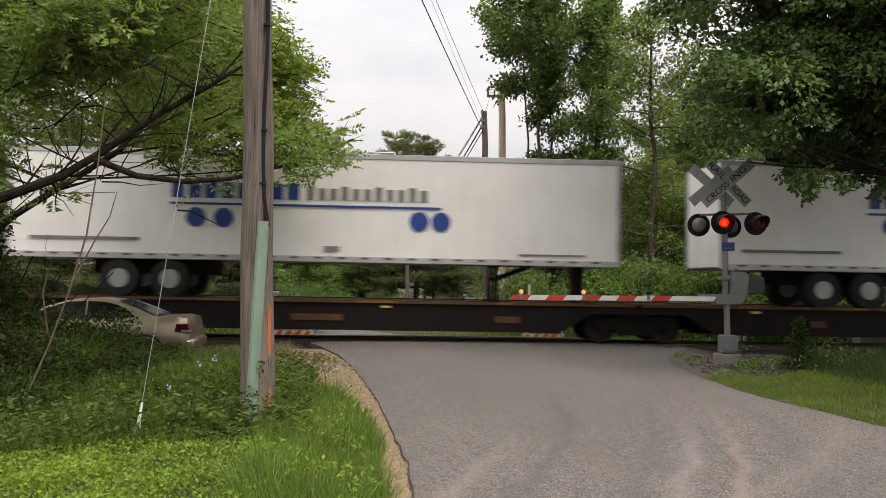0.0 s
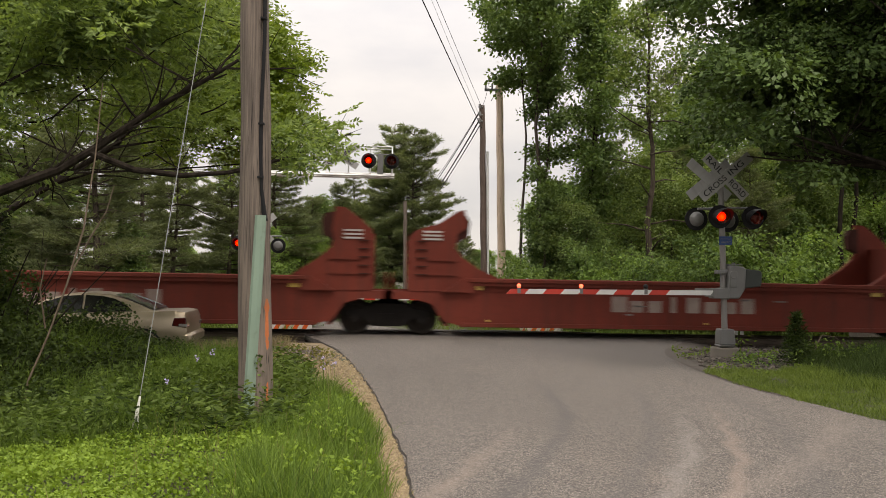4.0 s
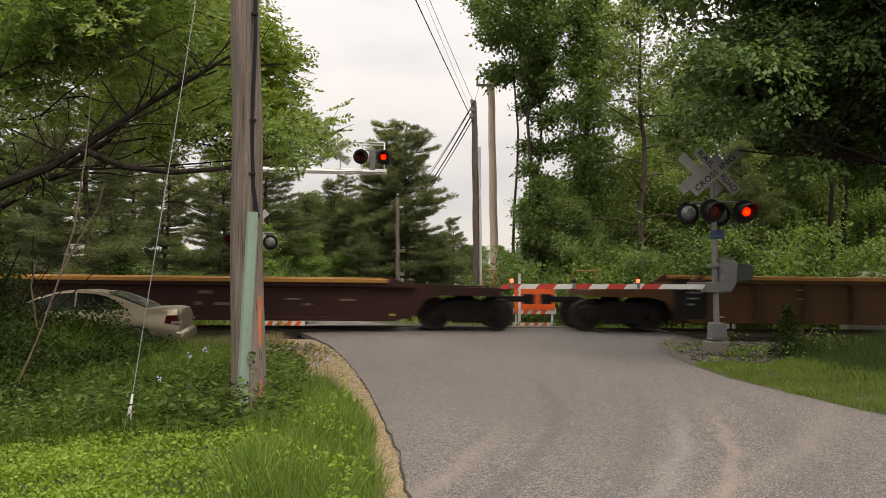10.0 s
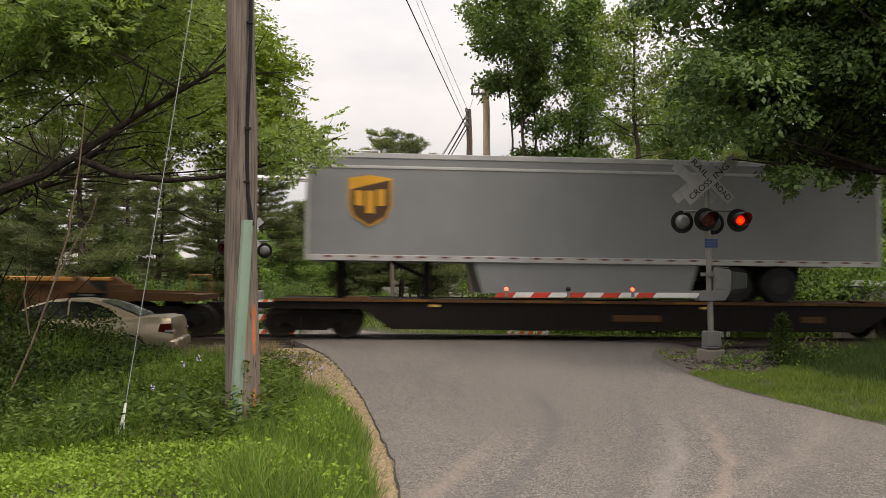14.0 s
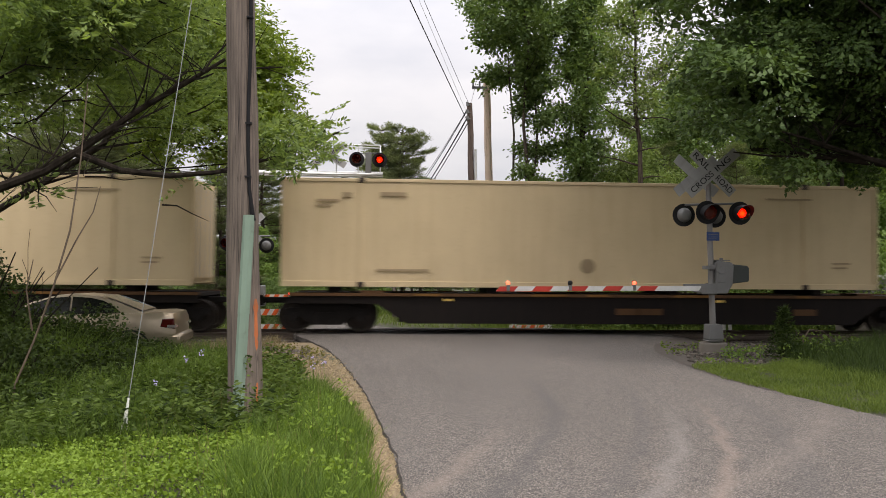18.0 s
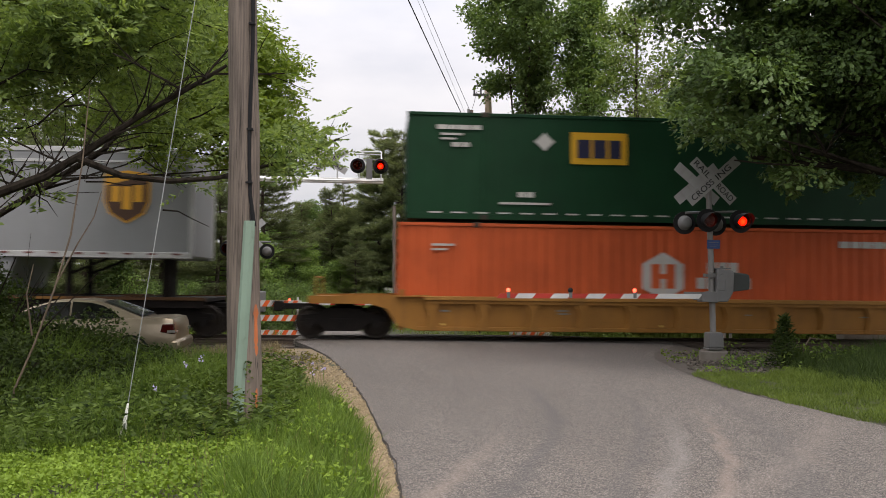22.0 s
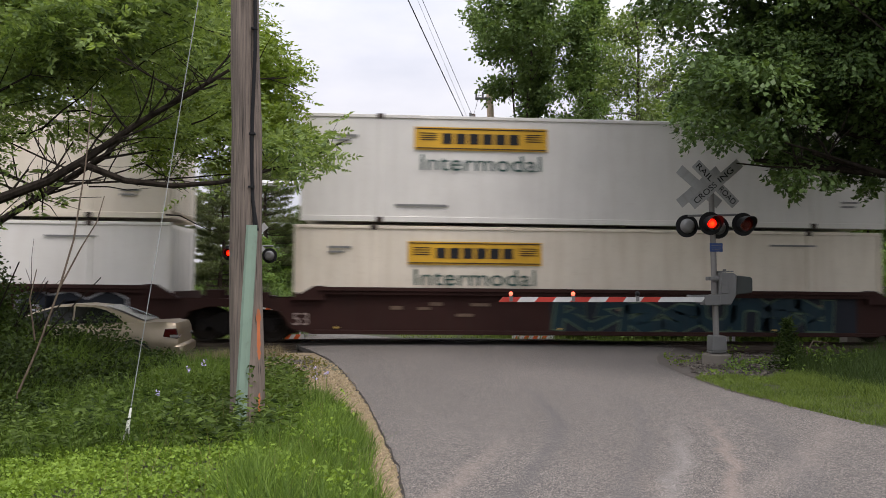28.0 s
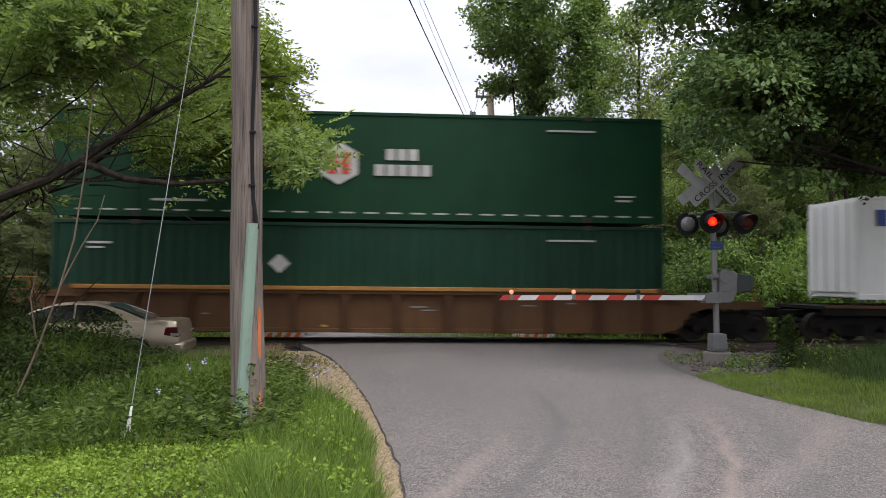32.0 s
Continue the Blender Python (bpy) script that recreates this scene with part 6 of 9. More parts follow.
    tube(bm, (mx - 0.14, my - 0.12, 1.45), (mx - 0.14, my - 0.12, 1.78), 0.018, n=6)
    box(bm, mx - 0.2, mx - 0.06, my - 0.13, my + 0.08, 1.74, 1.82)
    part("arm_bracket", bm, GREY_BOX, sig, bevel=0.01)
    bm = bm_new()
    prism(bm, [(mx + 0.40, 1.42), (mx + 0.80, 1.47), (mx + 0.82, 1.52), (mx + 0.82, 1.78), (mx + 0.78, 1.82), (mx + 0.40, 1.86)], my - 0.05, my + 0.28)
    part("counterweight", bm, COUNTERWEIGHT, sig, "dark green-grey counterweight housing", bevel=0.02)
    bm = bm_new()
    box(bm, mx + 0.02, mx + 0.36, my - 0.12, my + 0.15, 1.93, 1.95)
    tube(bm, (mx + 0.2, my, 1.95), (mx + 0.2, my, 1.99), 0.04, n=10)
    part("machine_lid", bm, GREY_BOX, sig, bevel=0.006)
    bm = bm_new()
    for zz in (1.26, 1.33, 1.78):
        tube(bm, (mx - 0.085, my - 0.01, zz), (mx + 0.085, my - 0.01, zz), 0.085, n=12)
    part("mast_clamp", bm, GREY_BOX, sig)
    gate_arm(sig, mx - 0.4, 2.36, my - 0.18, 1.27, (2.62, 3.97, 5.38), slope=0.004)
    # stray bent conduit behind the machine
    bm = bm_new()
    pts = [(mx + 0.03, my + 0.05, mz + 0.6), (mx + 0.06, my + 0.08, 0.9), (mx + 0.05, my + 0.08, 1.25)]
    path_tube(bm, pts, [0.025] * 3, 6)
    part("conduit", bm, GREY_BOX, sig)


def build_far_signal():
    """The signal beyond the track: a mast with flashers and a cantilever over the road."""
    fx, fy = -4.62, 27.0
    gz = ground_z(fx, fy)
    sig = thing("cantilever_signal", "aluminium cantilever signal with flashers, crossbuck and lowered gate", "railroad signal")
    bm = bm_new()
    tube(bm, (fx, fy, gz - 0.1), (fx, fy, gz + 0.3), 0.45, n=20)
    part("footing", bm, CONCRETE, sig, smooth=True)
    bm = bm_new()
    tube(bm, (fx, fy, gz + 0.3), (fx, fy, 5.3), 0.11, 0.10, n=14)
    part("mast", bm, ALUMINIUM, sig, smooth=True)
    bm = bm_new()
    for z, y in ((4.95, fy - 0.25), (5.06, fy + 0.25), (4.95, fy + 0.25)):
        tube(bm, (fx - 0.3, y, z + 0.02), (-0.12, y, z), 0.045, n=8)
    for k in range(12):
        x = fx + 0.2 + k * 0.37
        tube(bm, (x, fy - 0.25, 4.95), (x, fy + 0.25, 5.02), 0.018, n=6)
    part("arm_truss", bm, ALUMINIUM, sig, "pale aluminium walkway arm")
    bm = bm_new()
    for z in (5.93, 6.02):
        tube(bm, (-1.7, fy + 0.22, z), (-0.2, fy + 0.22, z - 0.01), 0.022, n=6)
    for x in (-1.7, -0.95, -0.2):
        tube(bm, (x, fy + 0.22, 5.0), (x, fy + 0.22, 6.02), 0.025, n=6)
    tube(bm, (-0.2, fy - 0.2, 5.62), (-0.2, fy + 0.22, 6.0), 0.02, n=6)
    part("hand_rail", bm, ALUMINIUM, sig)
    bm = bm_new()
    box(bm, -0.70, -0.50, fy - 0.16, fy + 0.02, 4.98, 5.72)
    tube(bm, (-1.05, fy - 0.1, 5.68), (-0.15, fy - 0.1, 5.70), 0.025, n=6)
    part("lamp_post", bm, GREY_BOX, sig, bevel=0.01)
    flasher(sig, -0.99, fy - 0.3, 5.45, 0)
    flasher(sig, -0.22, fy - 0.3, 5.44, 1)
    for ang in (-32, 32):
        bm = bm_new()
        box(bm, -0.68, 0.68, -0.004, 0.004, -0.115, 0.115)
        part("blade", bm, SIGN_WHITE, sig, "white crossbuck blade", bevel=0.002, m=pose(-1.95, fy - 0.1 - (0.012 if ang > 0 else 0), 5.62, 0, -ang, 0))
        me = shared("far" + str(ang), lambda: word_mesh("lettering", "RAIL   ROAD" if ang < 0 else "CROSSING", 0.175, SIGN_BLACK, 1.0))
        link_mesh("lettering", me, sig, pose(-1.95, fy - 0.118 - (0.012 if ang > 0 else 0), 5.62, 90, -ang, 0))
    # flashers low on the mast
    bm = bm_new()
    tube(bm, (fx - 0.75, fy - 0.15, 2.85), (fx + 0.75, fy - 0.15, 2.85), 0.03, n=8)
    part("lamp_arm", bm, GREY_BOX, sig)
    flasher(sig, fx - 0.63, fy - 0.35, 2.60, 0)
    back_lamp(sig, fx + 0.60, fy + 0.1, 2.54)
    crossbuck(sig, fx, fy - 0.2, 3.1, lettering=False)
    bm = bm_new()
    box(bm, fx + 0.1, fx + 0.6, fy - 0.3, fy + 0.1, 0.5, 1.2)
    part("gate_machine", bm, GREY_BOX, sig, bevel=0.03)
    gate_arm(sig, fx + 0.4, 0.82, fy - 0.25, 0.74, (-0.05, -1.65, -3.2), slope=0.004)
    # second far mast with only its posts in view
    return sig


def barricade(x0, x1, y, label, sign=False):
    gz = ground_z((x0 + x1) / 2, y)
    ob = thing("barricade", label, "barricade", group="striped barricades")
    for x in (x0 + 0.12, x1 - 0.12):
        bm = bm_new()
        box(bm, x - 0.03, x + 0.03, y - 0.03, y + 0.03, gz, gz + 1.35)
        box(bm, x - 0.04, x + 0.04, y - 0.55, y + 0.55, gz, gz + 0.05)
        part("upright", bm, STRIPE_WHITE, ob)
    for z in (0.09, 0.58, 1.05):
        bm = bm_new()
        box(bm, x0, x1, y - 0.055, y - 0.032, gz + z, gz + z + 0.2)
        board = part("board", bm, STRIPE_WHITE, ob, "white board with slanting orange stripes")
        n = int((x1 - x0) / 0.30)
        for k in range(n):
            a = x0 + 0.02 + k * 0.30
            bm = bm_new()
            prism(bm, [(a, gz + z + 0.001), (a + 0.15, gz + z + 0.001), (a + 0.27, gz + z + 0.199), (a + 0.12, gz + z + 0.199)], y - 0.061, y - 0.054)
            part("stripe", bm, ORANGE_STRIPE, board)
    if sign:
        bm = bm_new()
        box(bm, x0 + 0.05, x1 - 0.05, y - 0.085, y - 0.066, gz + 0.72, gz + 1.42)
        part("orange_board", bm, ORANGE_SIGN, ob, "plain orange board")


def utility_pole(base, top, r0, r1, material, label, name="utility_pole"):
    ob = thing(name, label, "utility pole", group="utility poles")
    bm = bm_new()
    b, t = Vector(base), Vector(top)
    n = 14
    pts = [b.lerp(t, k / n) + Vector((0.012 * math.sin(k * 1.7), 0.012 * math.cos(k * 2.3), 0)) for k in range(n + 1)]
    path_tube(bm, pts, [r0 + (r1 - r0) * k / n for k in range(n + 1)], 20)
    part("shaft", bm, material, ob, smooth=True)
    return ob


def sag_wire(name, p, q, r, sag, material, label, category="cable"):
    bm = bm_new()
    p, q = Vector(p), Vector(q)
    n = 14
    pts = [p.lerp(q, k / n) - Vector((0, 0, sag * 4 * (k / n) * (1 - k / n))) for k in range(n + 1)]
    path_tube(bm, pts, [r] * (n + 1), 6)
    return tagged(part(name, bm, material), label, category, "overhead wires")


def build_poles():
    near = utility_pole((-1.57, 9.1, ground_z(-1.5, 9.1) - 0.1), (-1.757, 9.1, 9.8), 0.196, 0.118, POLE_GREY, "weathered grey wooden utility pole with a green conduit")
    gz = ground_z(-1.5, 9.1)
    bm = bm_new()
    n = 10
    prof = [(-0.062, 0.0), (-0.062, -0.05), (-0.03, -0.085), (0.03, -0.085), (0.062, -0.05), (0.062, 0.0)]
    for z0, z1 in ((gz - 0.05, 1.18), (1.18, 2.28)):
        a = [bm.verts.new((-1.617 + p * 1.02 + z0 * 0.042, 8.955 + q + z0 * 0.002, z0)) for p, q in prof]
        b = [bm.verts.new((-1.617 + p * 0.98 + z1 * 0.042, 8.955 + q + z1 * 0.002, z1)) for p, q in prof]
        for i in range(len(prof) - 1):
            bm.faces.new((a[i], a[i + 1], b[i + 1], b[i]))
        bm.faces.new(b)
    part("conduit", bm, CONDUIT, near, "faded green half-round conduit", smooth=True)
    bm = bm_new()
    pts = []
    for k in range(22):
        z = 2.22 + k * 0.34
        pts.append((-1.466 - 0.074 * smooth01(2.25, 2.68, z) + 0.012 * smooth01(2.7, 4.6, z) - 0.008 * max(0, z - 4.6) + 0.006 * math.sin(k * 1.3), 8.915 + 0.008 * z, z))
    path_tube(bm, pts, [0.021] * 22, 8)
    pts2 = [(-1.500, 8.93, 2.22), (-1.508, 8.93, 2.42), (-1.525, 8.934, 2.6), (-1.532, 8.937, 2.75)]
    path_tube(bm, pts2, [0.013] * 4, 6)
    part("service_cable", bm, CABLE, near, "black cable up the pole")
    bm = bm_new()
    path_tube(bm, [(-1.652 - z * 0.0148, 8.975 + 0.004 * z, z) for z in (2.6, 3.2, 4.0, 5, 7)], [0.009] * 5, 5)
    part("ground_wire", bm, WIRE_GREY, near)
    bm = bm_new()
    rows = []
    for k in range(27):
        z = 0.05 + k * 0.050
        w = 0.15 * (0.72 + 0.75 * noise.noise((k * 0.9, 0, 0))) * (0.55 + 0.45 * smooth01(0.25, 0.8, z))
        rows.append([bm.verts.new((-1.57 - z * 0.019 + (0.2005 - z * 0.008) * math.sin(a), 9.1 - (0.2005 - z * 0.008) * math.cos(a), z)) for a in (0.88 - w * 0.9, 0.9, 0.9 + w * 1.4)])
    for r, q in zip(rows, rows[1:]):
        for i in range(2):
            bm.faces.new((r[i], r[i + 1], q[i + 1], q[i]))
    part("orange_paint", bm, ORANGE_PAINT, near, "streak of orange marking paint")
    bm = bm_new()
    for z in (2.3, 2.9, 4.1, 5.2):
        box(bm, -1.57, -1.50, 8.885 + 0.008 * z, 8.94 + 0.009 * z, z + 0.4, z + 0.42)
    part("cable_clip", bm, BLACK, near)
    # ivy tuft on the pole
    dark = utility_pole((3.50, 31, ground_z(3.5, 31) - 0.1), (3.29, 31, 8.35), 0.155, 0.11, POLE_DARK, "slim dark wooden utility pole with a pale conduit")
    bm = bm_new()
    tube(bm, (3.62, 30.86, -0.3), (3.50, 30.86, 6.5), 0.05, n=8)
    part("conduit", bm, ALUMINIUM, dark)
    bm = bm_new()
    for k, dz in enumerate((0.05, -0.25, -0.5)):
        tube(bm, (3.29, 30.85, 8.2 + dz), (3.29 - 0.12, 30.75, 8.2 + dz), 0.03, n=6)
        tube(bm, (3.17, 30.75, 8.15 + dz), (3.17, 30.75, 8.3 + dz), 0.05, n=8)
    part("insulator", bm, GREY_BOX, dark)
    tan = utility_pole((4.86, 36, ground_z(4.9, 36) - 0.1), (4.60, 36, 10.7), 0.20, 0.155, POLE_TAN, "new pale wooden utility pole")
    bm = bm_new()
    box(bm, 3.9, 4.6, 35.72, 35.8, 10.05, 10.16)
    for x, z in ((3.95, 10.16), (4.25, 10.16), (4.1, 10.5)):
        tube(bm, (x, 35.76, z), (x, 35.76, z + 0.22), 0.045, n=8)
    tube(bm, (4.2, 35.76, 9.6), (4.5, 35.76, 10.1), 0.02, n=6)
    part("cross_arm", bm, GREY_BOX, tan)
    # stub post by the pine
    stub = utility_pole((0.38, 33, ground_z(0.4, 33) - 0.1), (0.32, 33, 4.68), 0.09, 0.075, POLE_GREY, "short grey wooden post beside the pine", "wooden_post")
    # overhead wires
    sag_wire("overhead_cable", (-1.63, 9.0, 8.8), (3.29, 31, 7.45), 0.015, 0.05, CABLE, "thick black overhead cable")
    sag_wire("overhead_wire", (-1.63, 9.0, 9.56), (3.29, 31, 8.25), 0.008, 0.05, CABLE, "thin grey overhead wire above the road")
    sag_wire("overhead_wire", (-1.66, 9.0, 9.60), (3.29, 31, 7.70), 0.005, 0.05, WIRE_GREY, "thin grey overhead wire above the road")
    for z0, end, r in ((8.25, (0.9, 70, 6.9), 0.02), (7.95, (0.9, 70, 6.0), 0.03), (7.7, (0.5, 70, 5.0), 0.02), (8.3, (1.1, 70, 7.6), 0.012)):
        sag_wire("overhead_wire", (3.29, 31, z0), end, r, 0.5, CABLE, "black overhead wire beyond the track")
    sag_wire("overhead_wire", (4.1, 35.76, 10.5), (3.29, 31, 8.3), 0.008, 0.15, CABLE, "short jumper wire between two poles")
    sag_wire("overhead_wire", (4.6, 36, 10.6), (6.3, 48, 8.4), 0.01, 0.2, WIRE_GREY, "thin overhead wire beyond the track")
    # guy wire of the near pole
    guy = thing("guy_wire", "steel guy wire with a pale guard at its anchor", "guy wire")
    a, b = Vector((-2.54, 8.0, 0.16)), Vector((-1.62, 9.05, 8.9))
    bm = bm_new()
    path_tube(bm, [a.lerp(b, k / 6) for k in range(7)], [0.0045] * 7, 6)
    part("strand", bm, WIRE_GREY, guy)
    bm = bm_new()
    tube(bm, a.lerp(b, 0.006), a.lerp(b, 0.028), 0.02, 0.01, n=8)
    part("clamp", bm, GUARD, guy)
    bm = bm_new()
    for dx in (-0.035, 0.03):
        tube(bm, (a.x + dx * 1.6 - 0.02, a.y, ground_z(a.x, a.y) - 0.02), a.lerp(b, 0.012) + Vector((dx * 0.2, 0, 0)), 0.009, n=6)
    part("anchor_rod", bm, GUARD, guy)


def loft(bm, sections):
    """Skin through closed rows of points."""
    rings = [[bm.verts.new(p) for p in s] for s in sections]
    for a, b in zip(rings, rings[1:]):
        for i in range(len(a)):
            bm.faces.new((a[i], a[(i + 1) % len(a)], b[(i + 1) % len(a)], b[i]))
    bm.faces.new(rings[0])
    bm.faces.new(rings[-1][::-1])
    return bm


def build_car():
    """A pale champagne saloon, its nose away from the road. Local x runs from the tail to the nose along -x."""
    gz = -0.24
    ob = thing("car", "champagne-coloured saloon parked behind the bushes", "car", pose(-4.20, 17.45, gz + 0.0, 0, 0, 4))
    paint = painted("champagne_paint", (0.33, 0.275, 0.200), 0.28, 0.65, wear=0.12, dirt=(0.2, 0.16, 0.115), streaks=False)
    # rear glass is coloured pale blue-grey, for the sky it mirrors
    tint = painted("sky_pale_glass", (0.30, 0.34, 0.35), 0.08, 0.85, wear=0.05, streaks=False)
    dark_glass = painted("dark_side_glass", (0.006, 0.007, 0.006), 0.12, wear=0.1, streaks=False)
    dark_glass.node_tree.nodes["Principled BSDF"].inputs["Specular IOR Level"].default_value = 0.25
    red = glass_like("tail_lamp_red", (0.20, 0.022, 0.02), 0.12)
    clear = glass_like("lamp_clear", (0.75, 0.72, 0.68), 0.1)

    def ring(x, half, z0, z1, shoulder):
        return [(x, -half * 0.90, z0), (x, -half, z0 + 0.16), (x, -half, (z0 + shoulder) / 2), (x, -half * 0.985, shoulder - 0.06), (x, -half * 0.90, z1),
                (x, half * 0.90, z1), (x, half * 0.985, shoulder - 0.06), (x, half, (z0 + shoulder) / 2), (x, half, z0 + 0.16), (x, half * 0.90, z0)]

    bm = bm_new()
    loft(bm, [ring(-0.15, 0.78, 0.42, 0.92, 0.88), ring(-0.21, 0.83, 0.30, 1.03, 0.95), ring(-0.42, 0.87, 0.26, 1.06, 0.98), ring(-0.95, 0.88, 0.24, 1.04, 0.98), ring(-2.2, 0.89, 0.24, 0.98, 0.94),
              ring(-3.3, 0.885, 0.24, 0.94, 0.90), ring(-4.1, 0.86, 0.26, 0.86, 0.82), ring(-4.55, 0.80, 0.30, 0.72, 0.70), ring(-4.7, 0.70, 0.34, 0.62, 0.60)])
    part("body", bm, paint, ob, bevel=0.0, smooth=True)

    def cabin(x, half, z0, z1, top):
        return [(x, -half, z0), (x, -top, z1), (x, top, z1), (x, half, z0)]

    bm = bm_new()
    loft(bm, [cabin(-0.80, 0.74, 1.0, 1.04, 0.70), cabin(-1.35, 0.77, 0.99, 1.27, 0.63), cabin(-1.72, 0.78, 0.98, 1.38, 0.61), cabin(-2.15, 0.78, 0.97, 1.42, 0.61), cabin(-2.5, 0.78, 0.96, 1.405, 0.61), cabin(-2.95, 0.77, 0.95, 1.28, 0.62), cabin(-3.6, 0.74, 0.92, 0.95, 0.70)])
    part("greenhouse", bm, paint, ob, smooth=True)
    for sgn in (-1, 1):
        for outline in ([(-1.24, 1.05), (-1.36, 1.16), (-1.60, 1.29), (-1.85, 1.35), (-2.2, 1.37), (-2.2, 1.02)], [(-2.24, 1.02), (-2.24, 1.37), (-2.62, 1.345), (-2.98, 1.22), (-3.38, 1.0)]):
            bm = bm_new()
            v = []
            for x, z in outline:
                k = (z - 0.97) / (1.43 - 0.97)
                v.append(bm.verts.new((x, sgn * (0.80 - 0.17 * k), z)))
            bm.faces.new(v)
            part("side_window", bm, dark_glass, ob, "dark tinted side window")
        bm = bm_new()
        box(bm, -3.2, -1.1, sgn * 0.905 - 0.01, sgn * 0.905 + 0.01, 0.56, 0.60)
        part("rub_strip", bm, paint, ob)
        for x in (-1.02, -3.72):
            bm = bm_new()
            tube(bm, (x, sgn * 0.70, 0.31), (x, sgn * 0.905, 0.31), 0.315, n=24)
            t = part("tyre", bm, TYRE, ob, bevel=0.02, smooth=True)
            bm = bm_new()
            tube(bm, (x, sgn * 0.89, 0.31), (x, sgn * 0.912, 0.31), 0.20, n=18)
            part("rim", bm, RIM, t, smooth=True)
            bm = bm_new()
            n = 14
            inner = [(x + 0.36 * math.cos(math.pi * k / n), 0.31 + 0.36 * math.sin(math.pi * k / n)) for k in range(n + 1)]
            outer = [(x + 0.40 * math.cos(math.pi * k / n), 0.31 + 0.40 * math.sin(math.pi * k / n)) for k in range(n + 1)]
            for k in range(n):
                v = [bm.verts.new((p[0], sgn * 0.898, p[1])) for p in (inner[k], inner[k + 1], outer[k + 1], outer[k])]
                bm.faces.new(v)
            part("arch_lip", bm, BLACK, ob)
        bm = bm_new()
        prism(bm, [(-0.44, 0.76), (-0.145, 0.72), (-0.18, 0.93), (-0.40, 0.92)], min(sgn * 0.62, sgn * 0.885), max(sgn * 0.62, sgn * 0.885))
        part("tail_lamp", bm, red, ob, "dark red tail lamp", bevel=0.01)
        bm = bm_new()
        box(bm, -0.30, -0.135, min(sgn * 0.60, sgn * 0.892), max(sgn * 0.60, sgn * 0.892), 0.745, 0.80)
        part("reversing_lamp", bm, clear, ob)
    bm = bm_new()
    v = [bm.verts.new(p) for p in ((-0.84, -0.66, 1.085), (-0.84, 0.66, 1.085), (-1.32, 0.61, 1.285), (-1.64, 0.57, 1.388), (-1.64, -0.57, 1.388), (-1.32, -0.61, 1.285))]
    bm.faces.new(v)
    part("rear_window", bm, tint, ob, "rear window coloured pale for the reflected sky")
    bm = bm_new()
    box(bm, -0.42, -0.06, -0.84, 0.84, 0.38, 0.60)
    part("bumper", bm, paint, ob, bevel=0.05, smooth=True)


def build_small_things():
    # grey signal cabinet beyond the track
    cab = thing("signal_cabinet", "grey steel signal cabinet beside the track", "cabinet", pose(17.3, 26.9, ground_z(17.3, 26.9)))
    bm = bm_new()
    box(bm, -1.0, 1.2, -0.5, 0.5, 0.05, 1.95)
    part("case", bm, GREY_BOX, cab, bevel=0.02)
    bm = bm_new()
    prism(bm, [(-1.08, 1.95), (1.28, 1.95), (1.2, 2.08), (-0.9, 2.16)], -0.58, 0.58)
    part("roof", bm, ALUMINIUM, cab)
    bm = bm_new()
    box(bm, -0.45, -0.33, -0.53, -0.505, 1.45, 1.62)
    part("latch", bm, ALUMINIUM, cab)
    bm = bm_new()
    for x in (-0.02, 0.45):
        box(bm, x, x + 0.008, -0.512, -0.498, 0.1, 1.9)
    part("door_seam", bm, BLACK, cab)
    # pale concrete block and small posts
    bm = bm_new()
    box(bm, 15.0, 17.2, 25.0, 25.5, ground_z(16, 25.2) - 0.1, ground_z(16, 25.2) + 0.42)
    tagged(part("concrete_block", bm, CONCRETE, bevel=0.03), "low pale concrete block beside the track", "block")
    for x in (10.92, 11.12):
        bm = bm_new()
        tube(bm, (x, 24.9, ground_z(x, 24.9) - 0.05), (x, 24.9, ground_z(x, 24.9) + 0.5), 0.05, n=10)
        tagged(part("marker_post", bm, STRIPE_WHITE, smooth=True), "short white marker post beyond the track", "post", "short white posts")
    # tilted marker post beyond the gate tip
    bm = bm_new()
    box(bm, 4.28, 4.36, 26.0, 26.03, ground_z(4.3, 26) - 0.05, 1.55)
    tagged(part("marker_post", bm, STRIPE_WHITE), "slim white marker post beyond the track", "post")
    # slim white pole behind the far gate
    # low grey building far behind the trees
    hut = thing("shed", "low grey shed far behind the trees", "shed", pose(-9.6, 44, ground_z(-9.6, 44)))
    bm = bm_new()
    box(bm, -1.1, 1.1, -1, 1, 0, 1.9)
    part("wall", bm, GREY_BOX, hut)
    bm = bm_new()
    prism(bm, [(-1.3, 1.9), (1.3, 1.9), (0, 2.5)], -1.2, 1.2)
    part("roof", bm, SIGN_WHITE, hut)


build_near_signal()
build_far_signal()
barricade(4.15, 5.62, 26.4, "striped orange and white barricade with an orange board", True)
barricade(-4.3, -2.72, 26.0, "striped orange and white barricade beside the far road")
build_poles()
build_car()
build_small_things()

# ---- trees, shrubs and grass ----
def unit_rows(v):
    return v / np.maximum(np.linalg.norm(v, axis=1, keepdims=True), 1e-9)


